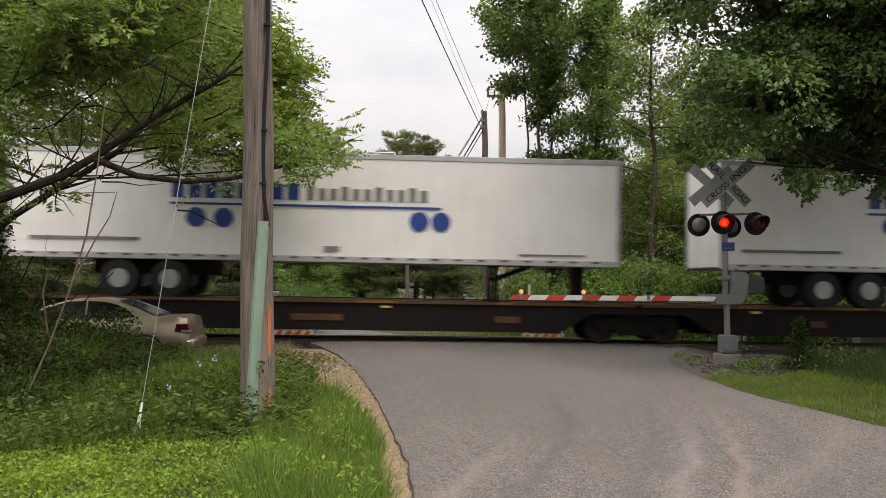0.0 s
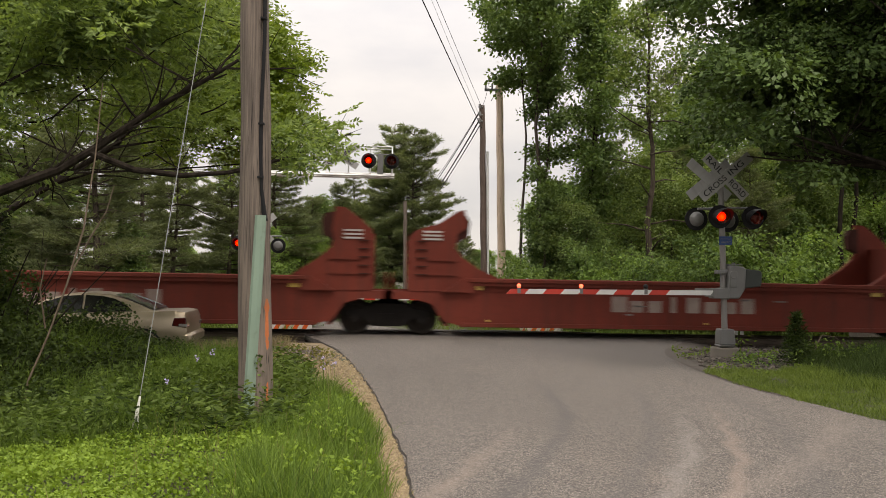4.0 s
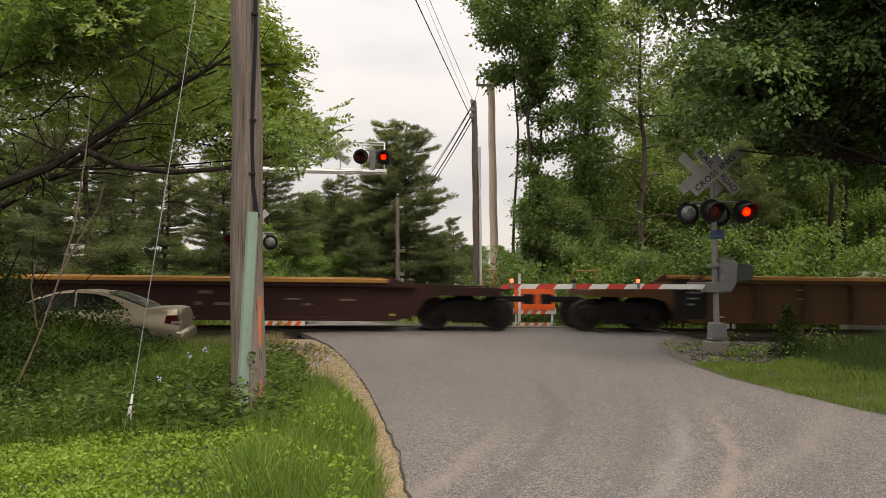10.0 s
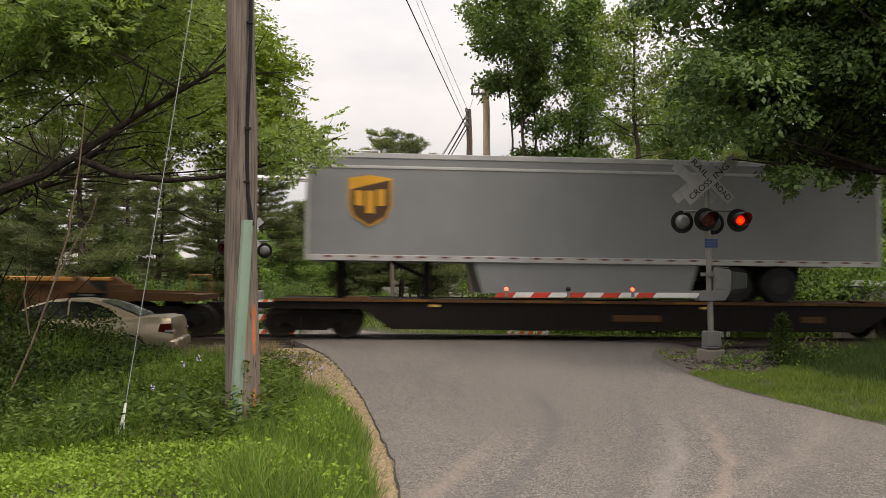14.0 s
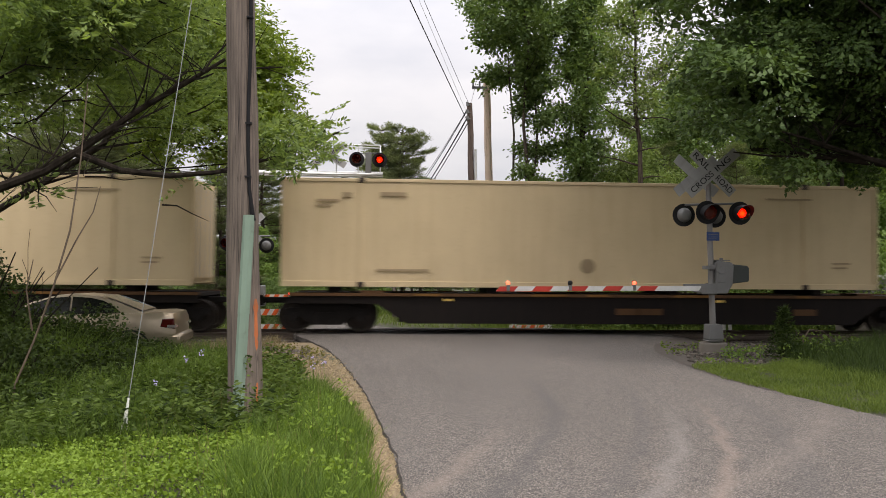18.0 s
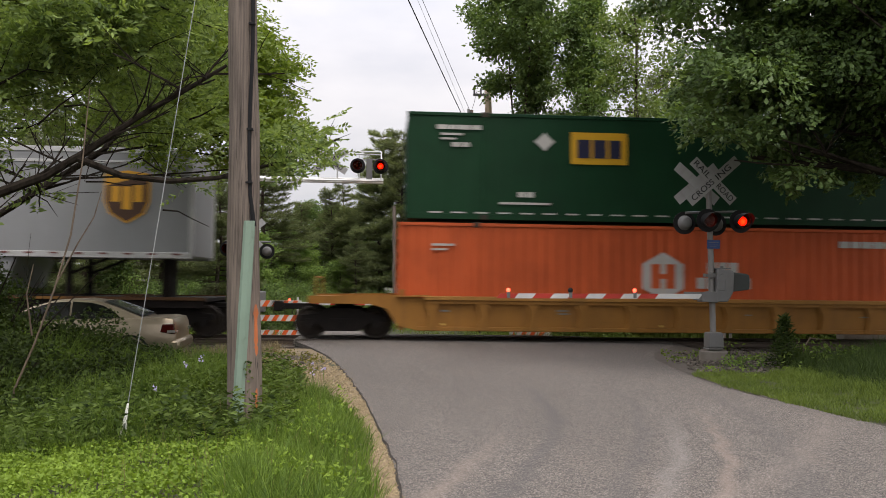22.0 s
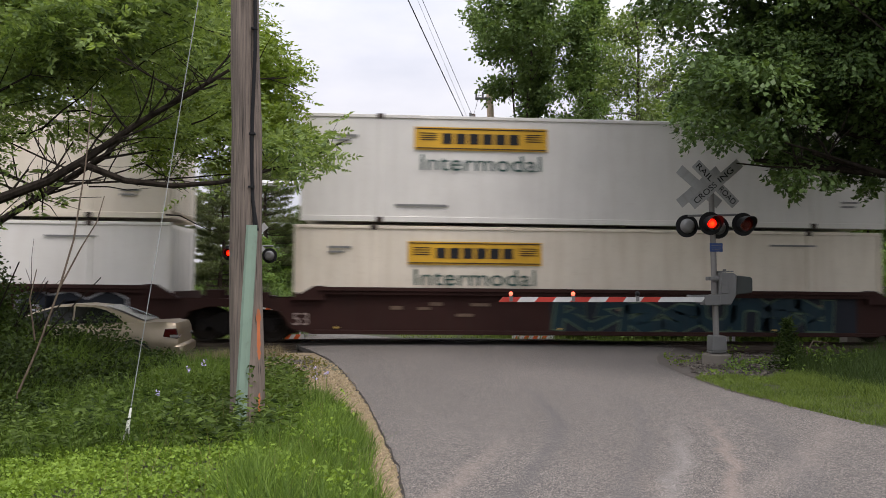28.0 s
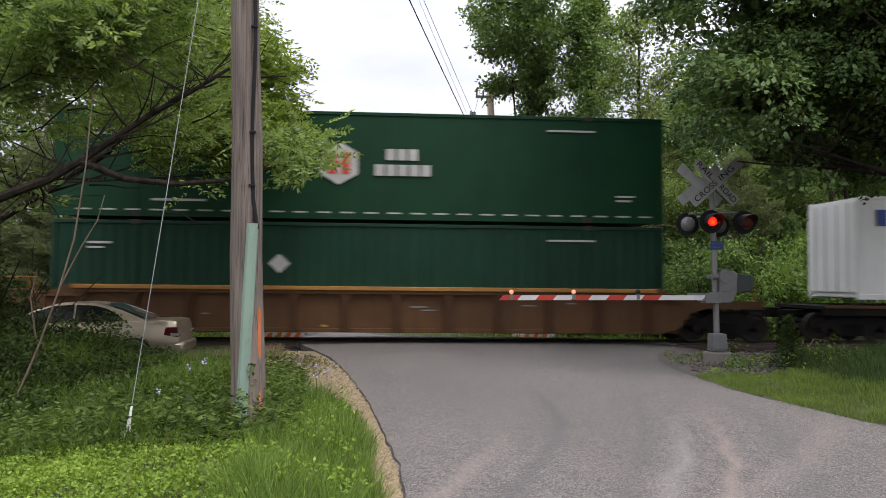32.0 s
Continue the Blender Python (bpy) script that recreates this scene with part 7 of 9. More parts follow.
def leaf_cards(rng, points, length, width, droop=0.0, spread=1.0, axis=None, normal=None):
    """Four-cornered leaves, each with its own turn, at the given points."""
    n = len(points)
    a = unit_rows(rng.normal(size=(n, 3)) * (1, 1, 0.55 * spread) - (0, 0, droop)) if axis is None else axis
    b = unit_rows(np.cross(a, rng.normal(size=(n, 3)) if normal is None else normal))
    size = rng.uniform(0.7, 1.3, size=(n, 1))
    l, w = a * length * size, b * width * 0.5 * size
    fold = np.cross(a, b) * width * 0.25 * size
    out = np.empty((n, 4, 3))
    out[:, 0] = points
    out[:, 1] = points + l * 0.45 + w + fold
    out[:, 2] = points + l
    out[:, 3] = points + l * 0.45 - w + fold
    return out.reshape(-1, 3)


def clump_points(rng, centres, radii, count):
    """Points spread in soft balls round the centres, denser towards their skins."""
    k = len(centres)
    idx = rng.integers(0, k, size=count)
    d = unit_rows(rng.normal(size=(count, 3)))
    r = rng.random((count, 1)) ** 0.45
    return centres[idx] + d * r * radii[idx]


def sprays(rng, centres, radius, count, leaf, width, droop=0.35, tilt=0.45, lean=(0.0, 0.0, 0.0), keep=None):
    """Leaves in drooping layers round the centres; most of them face up, as they do on a branch."""
    k = len(centres)
    idx = rng.integers(0, k, size=count)
    nrm = unit_rows(rng.normal(size=(k, 3)) * tilt + (0, 0, 1) + np.array(lean))
    u = unit_rows(np.cross(nrm, rng.normal(size=(k, 3))))
    v = np.cross(nrm, u)
    a, r = rng.uniform(0, math.tau, count), np.sqrt(rng.random(count))
    size = rng.uniform(0.55, 1.3, k)[idx] * radius
    out = u[idx] * np.cos(a)[:, None] + v[idx] * np.sin(a)[:, None]
    p = centres[idx] + out * (r * size)[:, None] + nrm[idx] * (rng.normal(size=count) * 0.13 * radius)[:, None]
    p[:, 2] -= droop * size * r * r
    if keep is not None:
        ok = keep(p)
        p, out, idx = p[ok], out[ok], idx[ok]
    n = len(p)
    axis = unit_rows(out + rng.normal(size=(n, 3)) * 0.5 - (0, 0, droop * 0.9))
    normal = unit_rows(nrm[idx] + rng.normal(size=(n, 3)) * 0.42)
    return leaf_cards(rng, p, leaf, width, axis=axis, normal=normal)


class Limbs:
    """Grows a branching frame and keeps its tips."""

    def __init__(self, seed):
        self.rng = random.Random(seed)
        self.bm = bm_new()
        self.tips = []

    def grow(self, p, d, length, r, depth, up=0.15, bend=0.25, forks=3, keep=0.62):
        rng = self.rng
        pts, rad = [Vector(p)], [r]
        d = Vector(d).normalized()
        n = 4
        for i in range(n):
            d = (d + Vector((rng.uniform(-1, 1), rng.uniform(-1, 1), rng.uniform(-0.6, 1) * 0.8 + up)) * bend * 0.5).normalized()
            pts.append(pts[-1] + d * length / n)
            rad.append(r * (1 - 0.5 * (i + 1) / n))
            if depth <= 1:
                self.tips.append(tuple(pts[-1]))
        if r > 0.006:
            path_tube(self.bm, pts, rad, 7 if r > 0.05 else 4)
        if depth > 0:
            for k in range(forks):
                i = rng.randrange(1, n + 1)
                side = Vector((rng.uniform(-1, 1), rng.uniform(-1, 1), rng.uniform(-0.25, 0.7)))
                self.grow(pts[i], d * 0.7 + side * 0.9, length * keep * rng.uniform(0.8, 1.2), rad[i] * 0.62, depth - 1, up, bend, forks, keep)


def plant(name, label, category, frame_bm, wood, leaf_verts, leaf_mat, m=None, group="", trunk="trunk", crown="crown"):
    ob = thing(name, label, category, m, group)
    if frame_bm is not None:
        part(trunk, frame_bm, wood, ob, smooth=True)
    link_mesh(crown, quads_mesh(crown, leaf_verts, leaf_mat), ob)
    return ob


def broadleaf(seed, height, radius, first, leaves, leaf, mat, label, wood=BARK_GREY, slim=1.0, clump=0.55, m=None, group="trees beyond the track", name="tree", trunk_r=None, dead=0):
    rng = np.random.default_rng(seed)
    lb = Limbs(seed)
    r0 = trunk_r or 0.016 * height + 0.05
    top = Vector((lb.rng.uniform(-0.4, 0.4), lb.rng.uniform(-0.4, 0.4), height * 0.86))
    n = 9
    spine = [Vector((0, 0, -0.15)).lerp(top, k / n) + Vector((0.12 * math.sin(k * 1.9 + seed), 0.12 * math.cos(k * 1.3 + seed), 0)) for k in range(n + 1)]
    path_tube(lb.bm, spine, [r0 * (1 - 0.8 * k / n) for k in range(n + 1)], 10)
    limbs = int(9 * slim + 5)
    for k in range(limbs):
        u = first + (0.98 - first) * (k + lb.rng.random()) / limbs
        p = spine[0].lerp(top, u)
        a = k * 2.4 + lb.rng.uniform(-0.4, 0.4)
        reach = radius * math.sin(math.pi * min(1, 0.18 + 0.80 * (u - first) / (1 - first))) * lb.rng.uniform(0.7, 1.15)
        lb.grow(p, (math.cos(a), math.sin(a), 0.45), reach * 0.72, r0 * 0.34 * (1.1 - u), 2, forks=3)
    for k in range(dead):
        z = height * (0.16 + (first - 0.16) * (k + lb.rng.random()) / dead)
        a = k * 2.4
        d = Vector((math.cos(a), math.sin(a), lb.rng.uniform(-0.1, 0.35)))
        p = spine[0].lerp(top, z / top.z)
        L = lb.rng.uniform(0.9, 2.2)
        path_tube(lb.bm, [p, p + d * L * 0.5 + Vector((0, 0, 0.06)), p + d * L + Vector((0, 0, 0.25 * lb.rng.uniform(-1, 1)))], [0.045, 0.028, 0.008], 5)
    tips = np.array(lb.tips)
    verts = sprays(rng, tips + rng.normal(size=tips.shape) * 0.1, clump, int(leaves * 2.1), leaf * 0.68, leaf * 0.44, 0.4, 0.5)
    return plant(name, label, "tree", lb.bm, wood, verts, mat, m, group)


def pine(seed, height, radius, label, needles=1.0, first=0.12, m=None, group="pines beyond the track", gap=0.35):
    """A white pine: a bare lower trunk with dead twigs, and flat plumes of needles on spreading branches."""
    rng = np.random.default_rng(seed)
    rr = random.Random(seed)
    bm = bm_new()
    path_tube(bm, [(0.10 * math.sin(k * 0.9 + seed), 0.10 * math.cos(k * 1.4), -0.15 + height * k / 8) for k in range(9)], [(0.017 * height) * (1 - 0.93 * k / 8) for k in range(9)], 10)
    tufts, aims = [], []
    z = height * first
    while z < height * 0.985:
        u = (z / height - first) / (1 - first)
        reach = radius * (0.10 + 0.90 * (1 - u) ** 0.55) * (0.80 + 0.20 * math.sin(u * 17 + seed))
        for k in range(7 if u < 0.8 else 6):
            a = rr.uniform(0, math.tau)
            if rr.random() < gap * (0.95 if u < 0.4 else 0.45):
                if u < 0.5:
                    e = Vector((math.cos(a), math.sin(a), 0.05)) * reach * rr.uniform(0.4, 0.8)
                    path_tube(bm, [(0, 0, z), (e.x * 0.5, e.y * 0.5, z + 0.08), (e.x, e.y, z - 0.05)], [0.032, 0.02, 0.007], 4)
                continue
            L = max(0.25, reach * rr.uniform(0.45, 1.22))
            rise = 0.42 * u + rr.uniform(-0.12, 0.14)
            pts = [Vector((math.cos(a + 0.2 * v) * L * v, math.sin(a + 0.2 * v) * L * v, z + L * ((rise - 0.16) * v + 0.16 * v * v))) for v in (0, 0.2, 0.4, 0.6, 0.8, 1.0)]
            path_tube(bm, pts, [0.036 * (1 - 0.85 * i / 5) for i in range(6)], 4)
            along = Vector((math.cos(a), math.sin(a), 0.18))
            side = Vector((-math.sin(a), math.cos(a), 0))
            count = max(5, int(L / 0.11))
            for i in range(count):
                v = 0.30 + 0.70 * (i + rr.random()) / count
                j = min(4, int(v * 5))
                p = pts[j].lerp(pts[j + 1], v * 5 - j)
                s = 0.17 + 0.28 * L * (1.10 - v)
                for q in range(4):
                    w = rr.uniform(-1, 1)
                    c = p + side * s * w + along * s * abs(w) * 0.5
                    tufts.append((c.x, c.y, c.z + rr.uniform(-0.05, 0.07)))
                    d = along + side * w * 0.8
                    aims.append((d.x, d.y, d.z + 0.25))
        z += height * 0.030 * rr.uniform(0.6, 1.4)
    tufts, aims = np.array(tufts), np.array(aims)
    n = int(7 * needles)
    pts, ax = np.repeat(tufts, n, axis=0), np.repeat(aims, n, axis=0)
    ax = unit_rows(unit_rows(ax) + rng.normal(size=ax.shape) * (0.6, 0.6, 0.4))
    verts = leaf_cards(rng, pts + rng.normal(size=pts.shape) * 0.04, 0.24, 0.027, axis=ax)
    return plant("pine_tree", label, "tree", bm, BARK_GREY, verts, LEAF_PINE, m, group)


def shrub(seed, width, height, leaves, leaf, mat, label, m=None, group="shrubs along the track"):
    rng = np.random.default_rng(seed)
    lb = Limbs(seed)
    for k in range(7):
        a = k * 0.9 + lb.rng.random()
        lb.grow((0.15 * math.cos(a), 0.15 * math.sin(a), -0.1), (math.cos(a) * width / height, math.sin(a) * width / height, 1.1), height * 0.6, 0.03, 2, 0.2, 0.3, 3, 0.55)
    tips = np.array(lb.tips)
    tips[:, 2] = np.clip(tips[:, 2], 0.15, height)
    low = tips * (1.05, 1.05, 0.4)
    verts = sprays(rng, np.concatenate([tips, low]), 0.36, int(leaves * 1.7), leaf * 0.74, leaf * 0.48, 0.4, 0.6)
    verts[:, 2] = np.maximum(verts[:, 2], 0.01)
    return plant("shrub", label, "shrub", lb.bm, BARK_GREY, verts, mat, m, group, trunk="stem", crown="foliage")


def at(x, y, turn=0.0, size=1.0, tall=1.0):
    return pose(x, y, ground_z(x, y) + (3.5 * smooth01(60, 170, y)), 0, 0, turn) @ Matrix.Diagonal((size, size, size * tall, 1))


LEFT_EDGE = [(0.05, -0.125), (0.09, -0.105), (0.104, -0.103), (0.133, -0.088), (0.155, -0.075), (0.172, -0.054), (0.185, -0.056), (0.200, -0.078), (0.207, -0.105), (0.222, -0.104), (0.24, -0.101), (0.265, -0.098), (0.285, -0.104), (0.304, -0.116), (0.32, -0.131), (0.335, -0.148), (0.36, -0.160), (0.6, -0.19)]


def inside_left_crown(rng, pts):
    """Keeps the points of the verge trees' common outline towards the road."""
    lim = np.array([lerp_rows(LEFT_EDGE, (z - 1.65) / y) for x, y, z in pts]) + rng.normal(size=len(pts)) * 0.006
    return pts[pts[:, 0] / pts[:, 1] < lim]


def build_near_left_tree():
    """A tree with feather-like leaves whose boughs hang over the verge."""
    rng = np.random.default_rng(21)
    lb = Limbs(21)
    z0 = ground_z(-7.6, 11.6)
    path_tube(lb.bm, [(-7.7, 11.6, z0 - 0.2), (-7.6, 11.6, 1.2), (-7.5, 11.7, 3.5), (-7.6, 12, 6), (-7.4, 12.3, 9)], [0.24, 0.21, 0.18, 0.14, 0.07], 12)
    boughs = [
        ([(-7.55, 11.6, 2.0), (-6.4, 11.2, 2.35), (-5.3, 11, 2.72), (-4.6, 11, 3.0), (-4.1, 11, 3.32), (-3.4, 11.05, 3.85), (-2.7, 11.1, 4.3), (-2.24, 11.1, 4.6)], 0.085),
        ([(-4.2, 11, 3.25), (-3.6, 11, 3.02), (-2.96, 11.05, 2.96), (-2.4, 11.4, 3.06), (-1.7, 12.2, 3.4), (-1.15, 12.9, 3.75), (-0.8, 13.3, 4.0)], 0.045),
        ([(-7.5, 11.7, 3.4), (-6.2, 11.4, 4.2), (-5.0, 11.6, 5.2), (-4.0, 12, 5.9), (-3.0, 12.4, 6.3)], 0.07),
        ([(-7.5, 11.8, 4.6), (-6.0, 12.4, 5.6), (-4.6, 13, 6.6), (-3.2, 13.4, 7.2)], 0.07),
        ([(-7.6, 11.8, 5.5), (-6.6, 10.8, 6.3), (-5.4, 10.0, 6.6), (-4.4, 9.8, 6.4)], 0.06),
        ([(-5.3, 11.5, 5.0), (-4.9, 11.0, 5.4), (-4.2, 10.7, 5.0), (-3.6, 10.6, 5.1)], 0.03),
        ([(-6.4, 11.2, 2.4), (-5.8, 10.7, 3.3), (-5.2, 10.5, 4.0), (-4.6, 10.4, 4.3)], 0.04),
    ]
    for row, (pts, r) in enumerate(boughs):
        if row < 2:
            pts = [tuple(Vector(EYE) + (Vector(p) - Vector(EYE)) * 0.91) for p in pts]
        n = len(pts)
        path_tube(lb.bm, pts, [r * (1 - 0.75 * k / (n - 1)) for k in range(n)], 8)
        for k in range(1, n):
            for q in range(4):
                a, b = Vector(pts[k - 1]), Vector(pts[k])
                p = a.lerp(b, lb.rng.random())
                d = (b - a).normalized() * 0.5 + Vector((lb.rng.uniform(-1, 1), lb.rng.uniform(-1, 1), lb.rng.uniform(-0.5, 0.8)))
                lb.grow(p, d, lb.rng.uniform(0.5, 1.0) * (0.6 if row == 1 else 1.0), r * (0.16 if row == 1 else 0.2), 1, 0.05, 0.3, 3, 0.6)
    tips = np.array(lb.tips)
    for k in range(46):
        u = lb.rng.random()
        p = Vector((-6.6 + 4.2 * u, lb.rng.uniform(10.6, 12.6), lb.rng.uniform(2.5, 6.4)))
        d = Vector((lb.rng.uniform(0.3, 1.0), lb.rng.uniform(-0.3, 0.3), lb.rng.uniform(-0.35, 0.55)))
        q = p + d * lb.rng.uniform(0.5, 1.1)
        if q.x / q.y > -0.2:
            continue
        path_tube(lb.bm, [p, p.lerp(q, 0.5) + Vector((0, 0, lb.rng.uniform(-0.08, 0.08))), q, q + (d + Vector((0, 0, lb.rng.uniform(-0.3, 0.4)))) * 0.5], [0.014, 0.011, 0.008, 0.003], 5)
    # keep the window above the low bough half open
    keep = np.array([not (2.55 < p[2] < 4.2 and p[0] < -2.6 and lb.rng.random() < 0.40) for p in tips])
    tips = tips[keep]
    tips = tips[(tips[:, 0] < -0.04 * tips[:, 1]) & (tips[:, 2] > 2.25) & ((tips[:, 1] > 10.7) | (tips[:, 2] > 4.6) | (tips[:, 0] < -5.2))]
    fill = np.stack([rng.uniform(-8.5, -2.0, 520), rng.uniform(11.2, 15.5, 520), rng.uniform(4.1, 7.6, 520)], 1)
    tips = np.concatenate([tips, fill])
    blades = []
    pick = inside_left_crown(rng, tips[rng.integers(0, len(tips), size=15500)] + rng.normal(size=(15500, 3)) * 0.14)
    # beyond the utility pole only a few leaves hang from the low twig
    across, up = pick[:, 0] / pick[:, 1], (pick[:, 2] - 1.65) / pick[:, 1]
    pick = pick[(across < -0.185 + rng.normal(size=len(pick)) * 0.012) | ((up < 0.20) & (across < -0.07) & (rng.random(len(pick)) < 0.24))][:8300]
    count = len(pick)
    d = unit_rows(rng.normal(size=(count, 3)) * (1, 1, 0.35) + (0.1, -0.1, -0.25))
    side = unit_rows(np.cross(d, rng.normal(size=(count, 3)) * 0.5 + (0, 0, 1)))
    for j in range(6):
        base = pick + d * (0.05 + 0.06 * j)
        for s in (-1, 1):
            ax = unit_rows(side * s + d * 0.45 + rng.normal(size=(count, 3)) * 0.12)
            blades.append(leaf_cards(rng, base, 0.105, 0.038, axis=ax))
    blades.append(leaf_cards(rng, pick + d * 0.36, 0.10, 0.036, axis=d))
    verts = np.concatenate(blades)
    plant("tree", "tree with feathery compound leaves overhanging the verge", "tree", lb.bm, BARK_DARK, verts, LEAF_WALNUT, group="trees near the camera")


def build_mid_left_tree():
    """The brighter tree behind the utility pole."""
    rng = np.random.default_rng(33)
    lb = Limbs(33)
    bx, by = -5.2, 18.9
    z0 = ground_z(bx, by)
    lean = [(-0.2, -10.8), (1.6, -10.4), (3.0, -9.0), (4.6, -6.6), (7.0, -5.0), (9.0, -4.8)]
    path_tube(lb.bm, [(x, by, z0 - 0.2 if z < 0 else z) for z, x in lean], [0.10, 0.09, 0.08, 0.07, 0.05, 0.03], 10)
    for k in range(34):
        u = lb.rng.random()
        z = 2.6 + 6.2 * u
        a = k * 2.4
        reach = 2.7 * (0.75 + 0.35 * math.sin(u * 5)) * (1 - 0.45 * max(0, u - 0.6))
        lb.grow((lerp_rows(lean, z), by, z), (math.cos(a), math.sin(a) * 0.75 - 0.15, 0.35), reach, 0.035, 2, 0.05, 0.3, 2, 0.5)
    lb.grow((lerp_rows(lean, 3.9), by, 3.9), (1, -0.2, 0.04), 4.2, 0.035, 2, 0.0, 0.2, 4, 0.4)
    lb.grow((lerp_rows(lean, 4.5), by, 4.5), (1, -0.3, 0.10), 3.6, 0.035, 2, 0.0, 0.2, 4, 0.4)
    tips = np.array(lb.tips)
    tips = tips[(tips[:, 1] < 20.3) & (tips[:, 2] > 2.7)]
    # clumps that fill the crown out to its edge over the track
    hubs = np.stack([rng.uniform(-6.0, -1.2, 900), rng.uniform(17.2, 20.0, 900), rng.uniform(4.4, 9.6, 900)], 1)
    hubs = np.concatenate([hubs, tips[rng.integers(0, len(tips), 420)]])
    across, up = hubs[:, 0] / hubs[:, 1], (hubs[:, 2] - 1.65) / hubs[:, 1]
    edge = np.array([lerp_rows(LEFT_EDGE, u) for u in up]) - 0.034 + 0.008 * np.sin(up * 95) + rng.normal(size=len(hubs)) * 0.004
    hubs = hubs[(across < edge) & ((up > 0.185) | (rng.random(len(hubs)) < 0.3))][:330]
    pick = hubs[rng.integers(0, len(hubs), size=8600)] + rng.normal(size=(8600, 3)) * (0.23, 0.23, 0.15)
    count = len(pick)
    d = unit_rows(rng.normal(size=(count, 3)) * (1, 1, 0.35) + (0.15, -0.2, -0.2))
    side = unit_rows(np.cross(d, rng.normal(size=(count, 3)) * 0.5 + (0, 0, 1)))
    blades = []
    for j in range(4):
        for s in (-1, 1):
            ax = unit_rows(side * s + d * 0.5 + rng.normal(size=(count, 3)) * 0.15)
            blades.append(leaf_cards(rng, pick + d * (0.05 + 0.075 * j), 0.125, 0.05, axis=ax))
    blades.append(leaf_cards(rng, pick + d * 0.34, 0.14, 0.055, axis=d))
    bright = leafy("bright_ash_leaves", (0.105, 0.175, 0.030), (0.33, 0.45, 0.080), 0.5, 0.55)
    plant("tree", "bright green tree with feathery leaves behind the utility pole", "tree", lb.bm, BARK_DARK, np.concatenate(blades), bright, group="trees near the camera")


def build_near_right_tree():
    """A dense dark maple that hangs in from beside the road."""
    rng = np.random.default_rng(44)
    lb = Limbs(44)
    bx, by = 12.2, 13.8
    path_tube(lb.bm, [(bx, by, ground_z(bx, by) - 0.2), (bx, by, 1.6), (bx - 0.1, by, 3.6), (bx - 0.2, by, 6), (bx - 0.3, by, 10)], [0.38, 0.32, 0.27, 0.2, 0.08], 12)
    low = [(3.9, 6.8), (4.05, 6.5), (4.47, 5.6), (4.79, 4.75), (5.34, 4.40), (5.85, 4.05), (6.62, 3.85), (7.26, 3.40), (8.3, 3.32), (9.3, 3.5), (14, 3.2)]
    for k in range(30):
        u = (k + 0.5) / 30
        z = 3.0 + 6.5 * u
        a = math.pi + lb.rng.uniform(-0.75, 0.75)
        lb.grow((bx - 0.15, by, z), (math.cos(a), math.sin(a), 0.22 - 0.1 * u), lb.rng.uniform(3.2, 5.6), 0.085, 3, 0.03, 0.25, 3, 0.5)
    for k in range(12):
        a = lb.rng.uniform(-1.6, 1.6)
        lb.grow((bx, by, 3.5 + k * 0.5), (math.cos(a), math.sin(a), 0.4), 3.2, 0.08, 2)
    tips = np.array(lb.tips)
    extra = np.stack([rng.uniform(4.9, 13, 2600), rng.uniform(12.0, 17.2, 2600), rng.uniform(3.2, 10, 2600)], 1)
    # unseen crown overhead, added to shade the train and the lower boughs
    shade_crown = np.stack([rng.uniform(6.2, 20, 1300), rng.uniform(12.0, 20.5, 1300), rng.uniform(9.6, 15, 1300)], 1)
    tips = np.concatenate([tips, extra])
    tips = tips[(tips[:, 1] > 10.8) & (tips[:, 1] < 19.0) & (tips[:, 2] > 2.6)]

    def inside(pts, inset=0.0):
        """The crown's outline towards the road, ragged with hanging sprays."""
        xe, ze = pts[:, 0] * 14 / pts[:, 1], 1.65 + (pts[:, 2] - 1.65) * 14 / pts[:, 1]
        jag = rng.normal(size=len(pts)) * 0.05 + 0.16 * np.sin(xe * 3.3) + 0.14 * np.sin(xe * 9.1)
        floor_z = np.array([lerp_rows(low, x) for x in xe]) + jag
        return (ze > floor_z + inset) & (xe > 4.86 - 0.6 * np.clip((ze - 5.6) / 1.6, 0, 1) + inset + 0.32 * np.sin(ze * 2.3 + 0.6) + 0.12 * np.sin(ze * 7.1))

    hubs = tips[rng.permutation(len(tips))]
    hubs = hubs[inside(hubs, 0.2)]
    # front sprays low by the trunk are thinned, to show the deep shade inside
    low_right = (hubs[:, 0] * 14 / hubs[:, 1] > 7.3) & (hubs[:, 2] < 4.9) & (rng.random(len(hubs)) < 0.75)
    near = hubs[(hubs[:, 1] < 14.6) & ~low_right][:320]
    deep = hubs[hubs[:, 1] >= 14.6][:330]
    verts = np.concatenate([
        sprays(rng, near, 0.62, 72000, 0.115, 0.070, 0.5, 0.22, (-0.14, -0.30, 0.0), inside),
        sprays(rng, deep, 0.66, 62000, 0.120, 0.074, 0.5, 0.25, (-0.12, -0.22, 0.0), inside)])
    inner = tips[(tips[:, 1] > 15.2) & (tips[:, 0] > 6.6)]
    pts = clump_points(rng, inner, np.full((len(inner), 1), 0.3), 9500)
    pts = pts[inside(pts, 0.25)]
    verts = np.concatenate([verts, leaf_cards(rng, pts, 0.20, 0.15, 0.45), sprays(rng, shade_crown, 0.9, 40000, 0.28, 0.22)])
    plant("tree", "dense dark maple overhanging the road verge", "tree", lb.bm, BARK_DARK, verts, LEAF_MAPLE, group="trees near the camera")


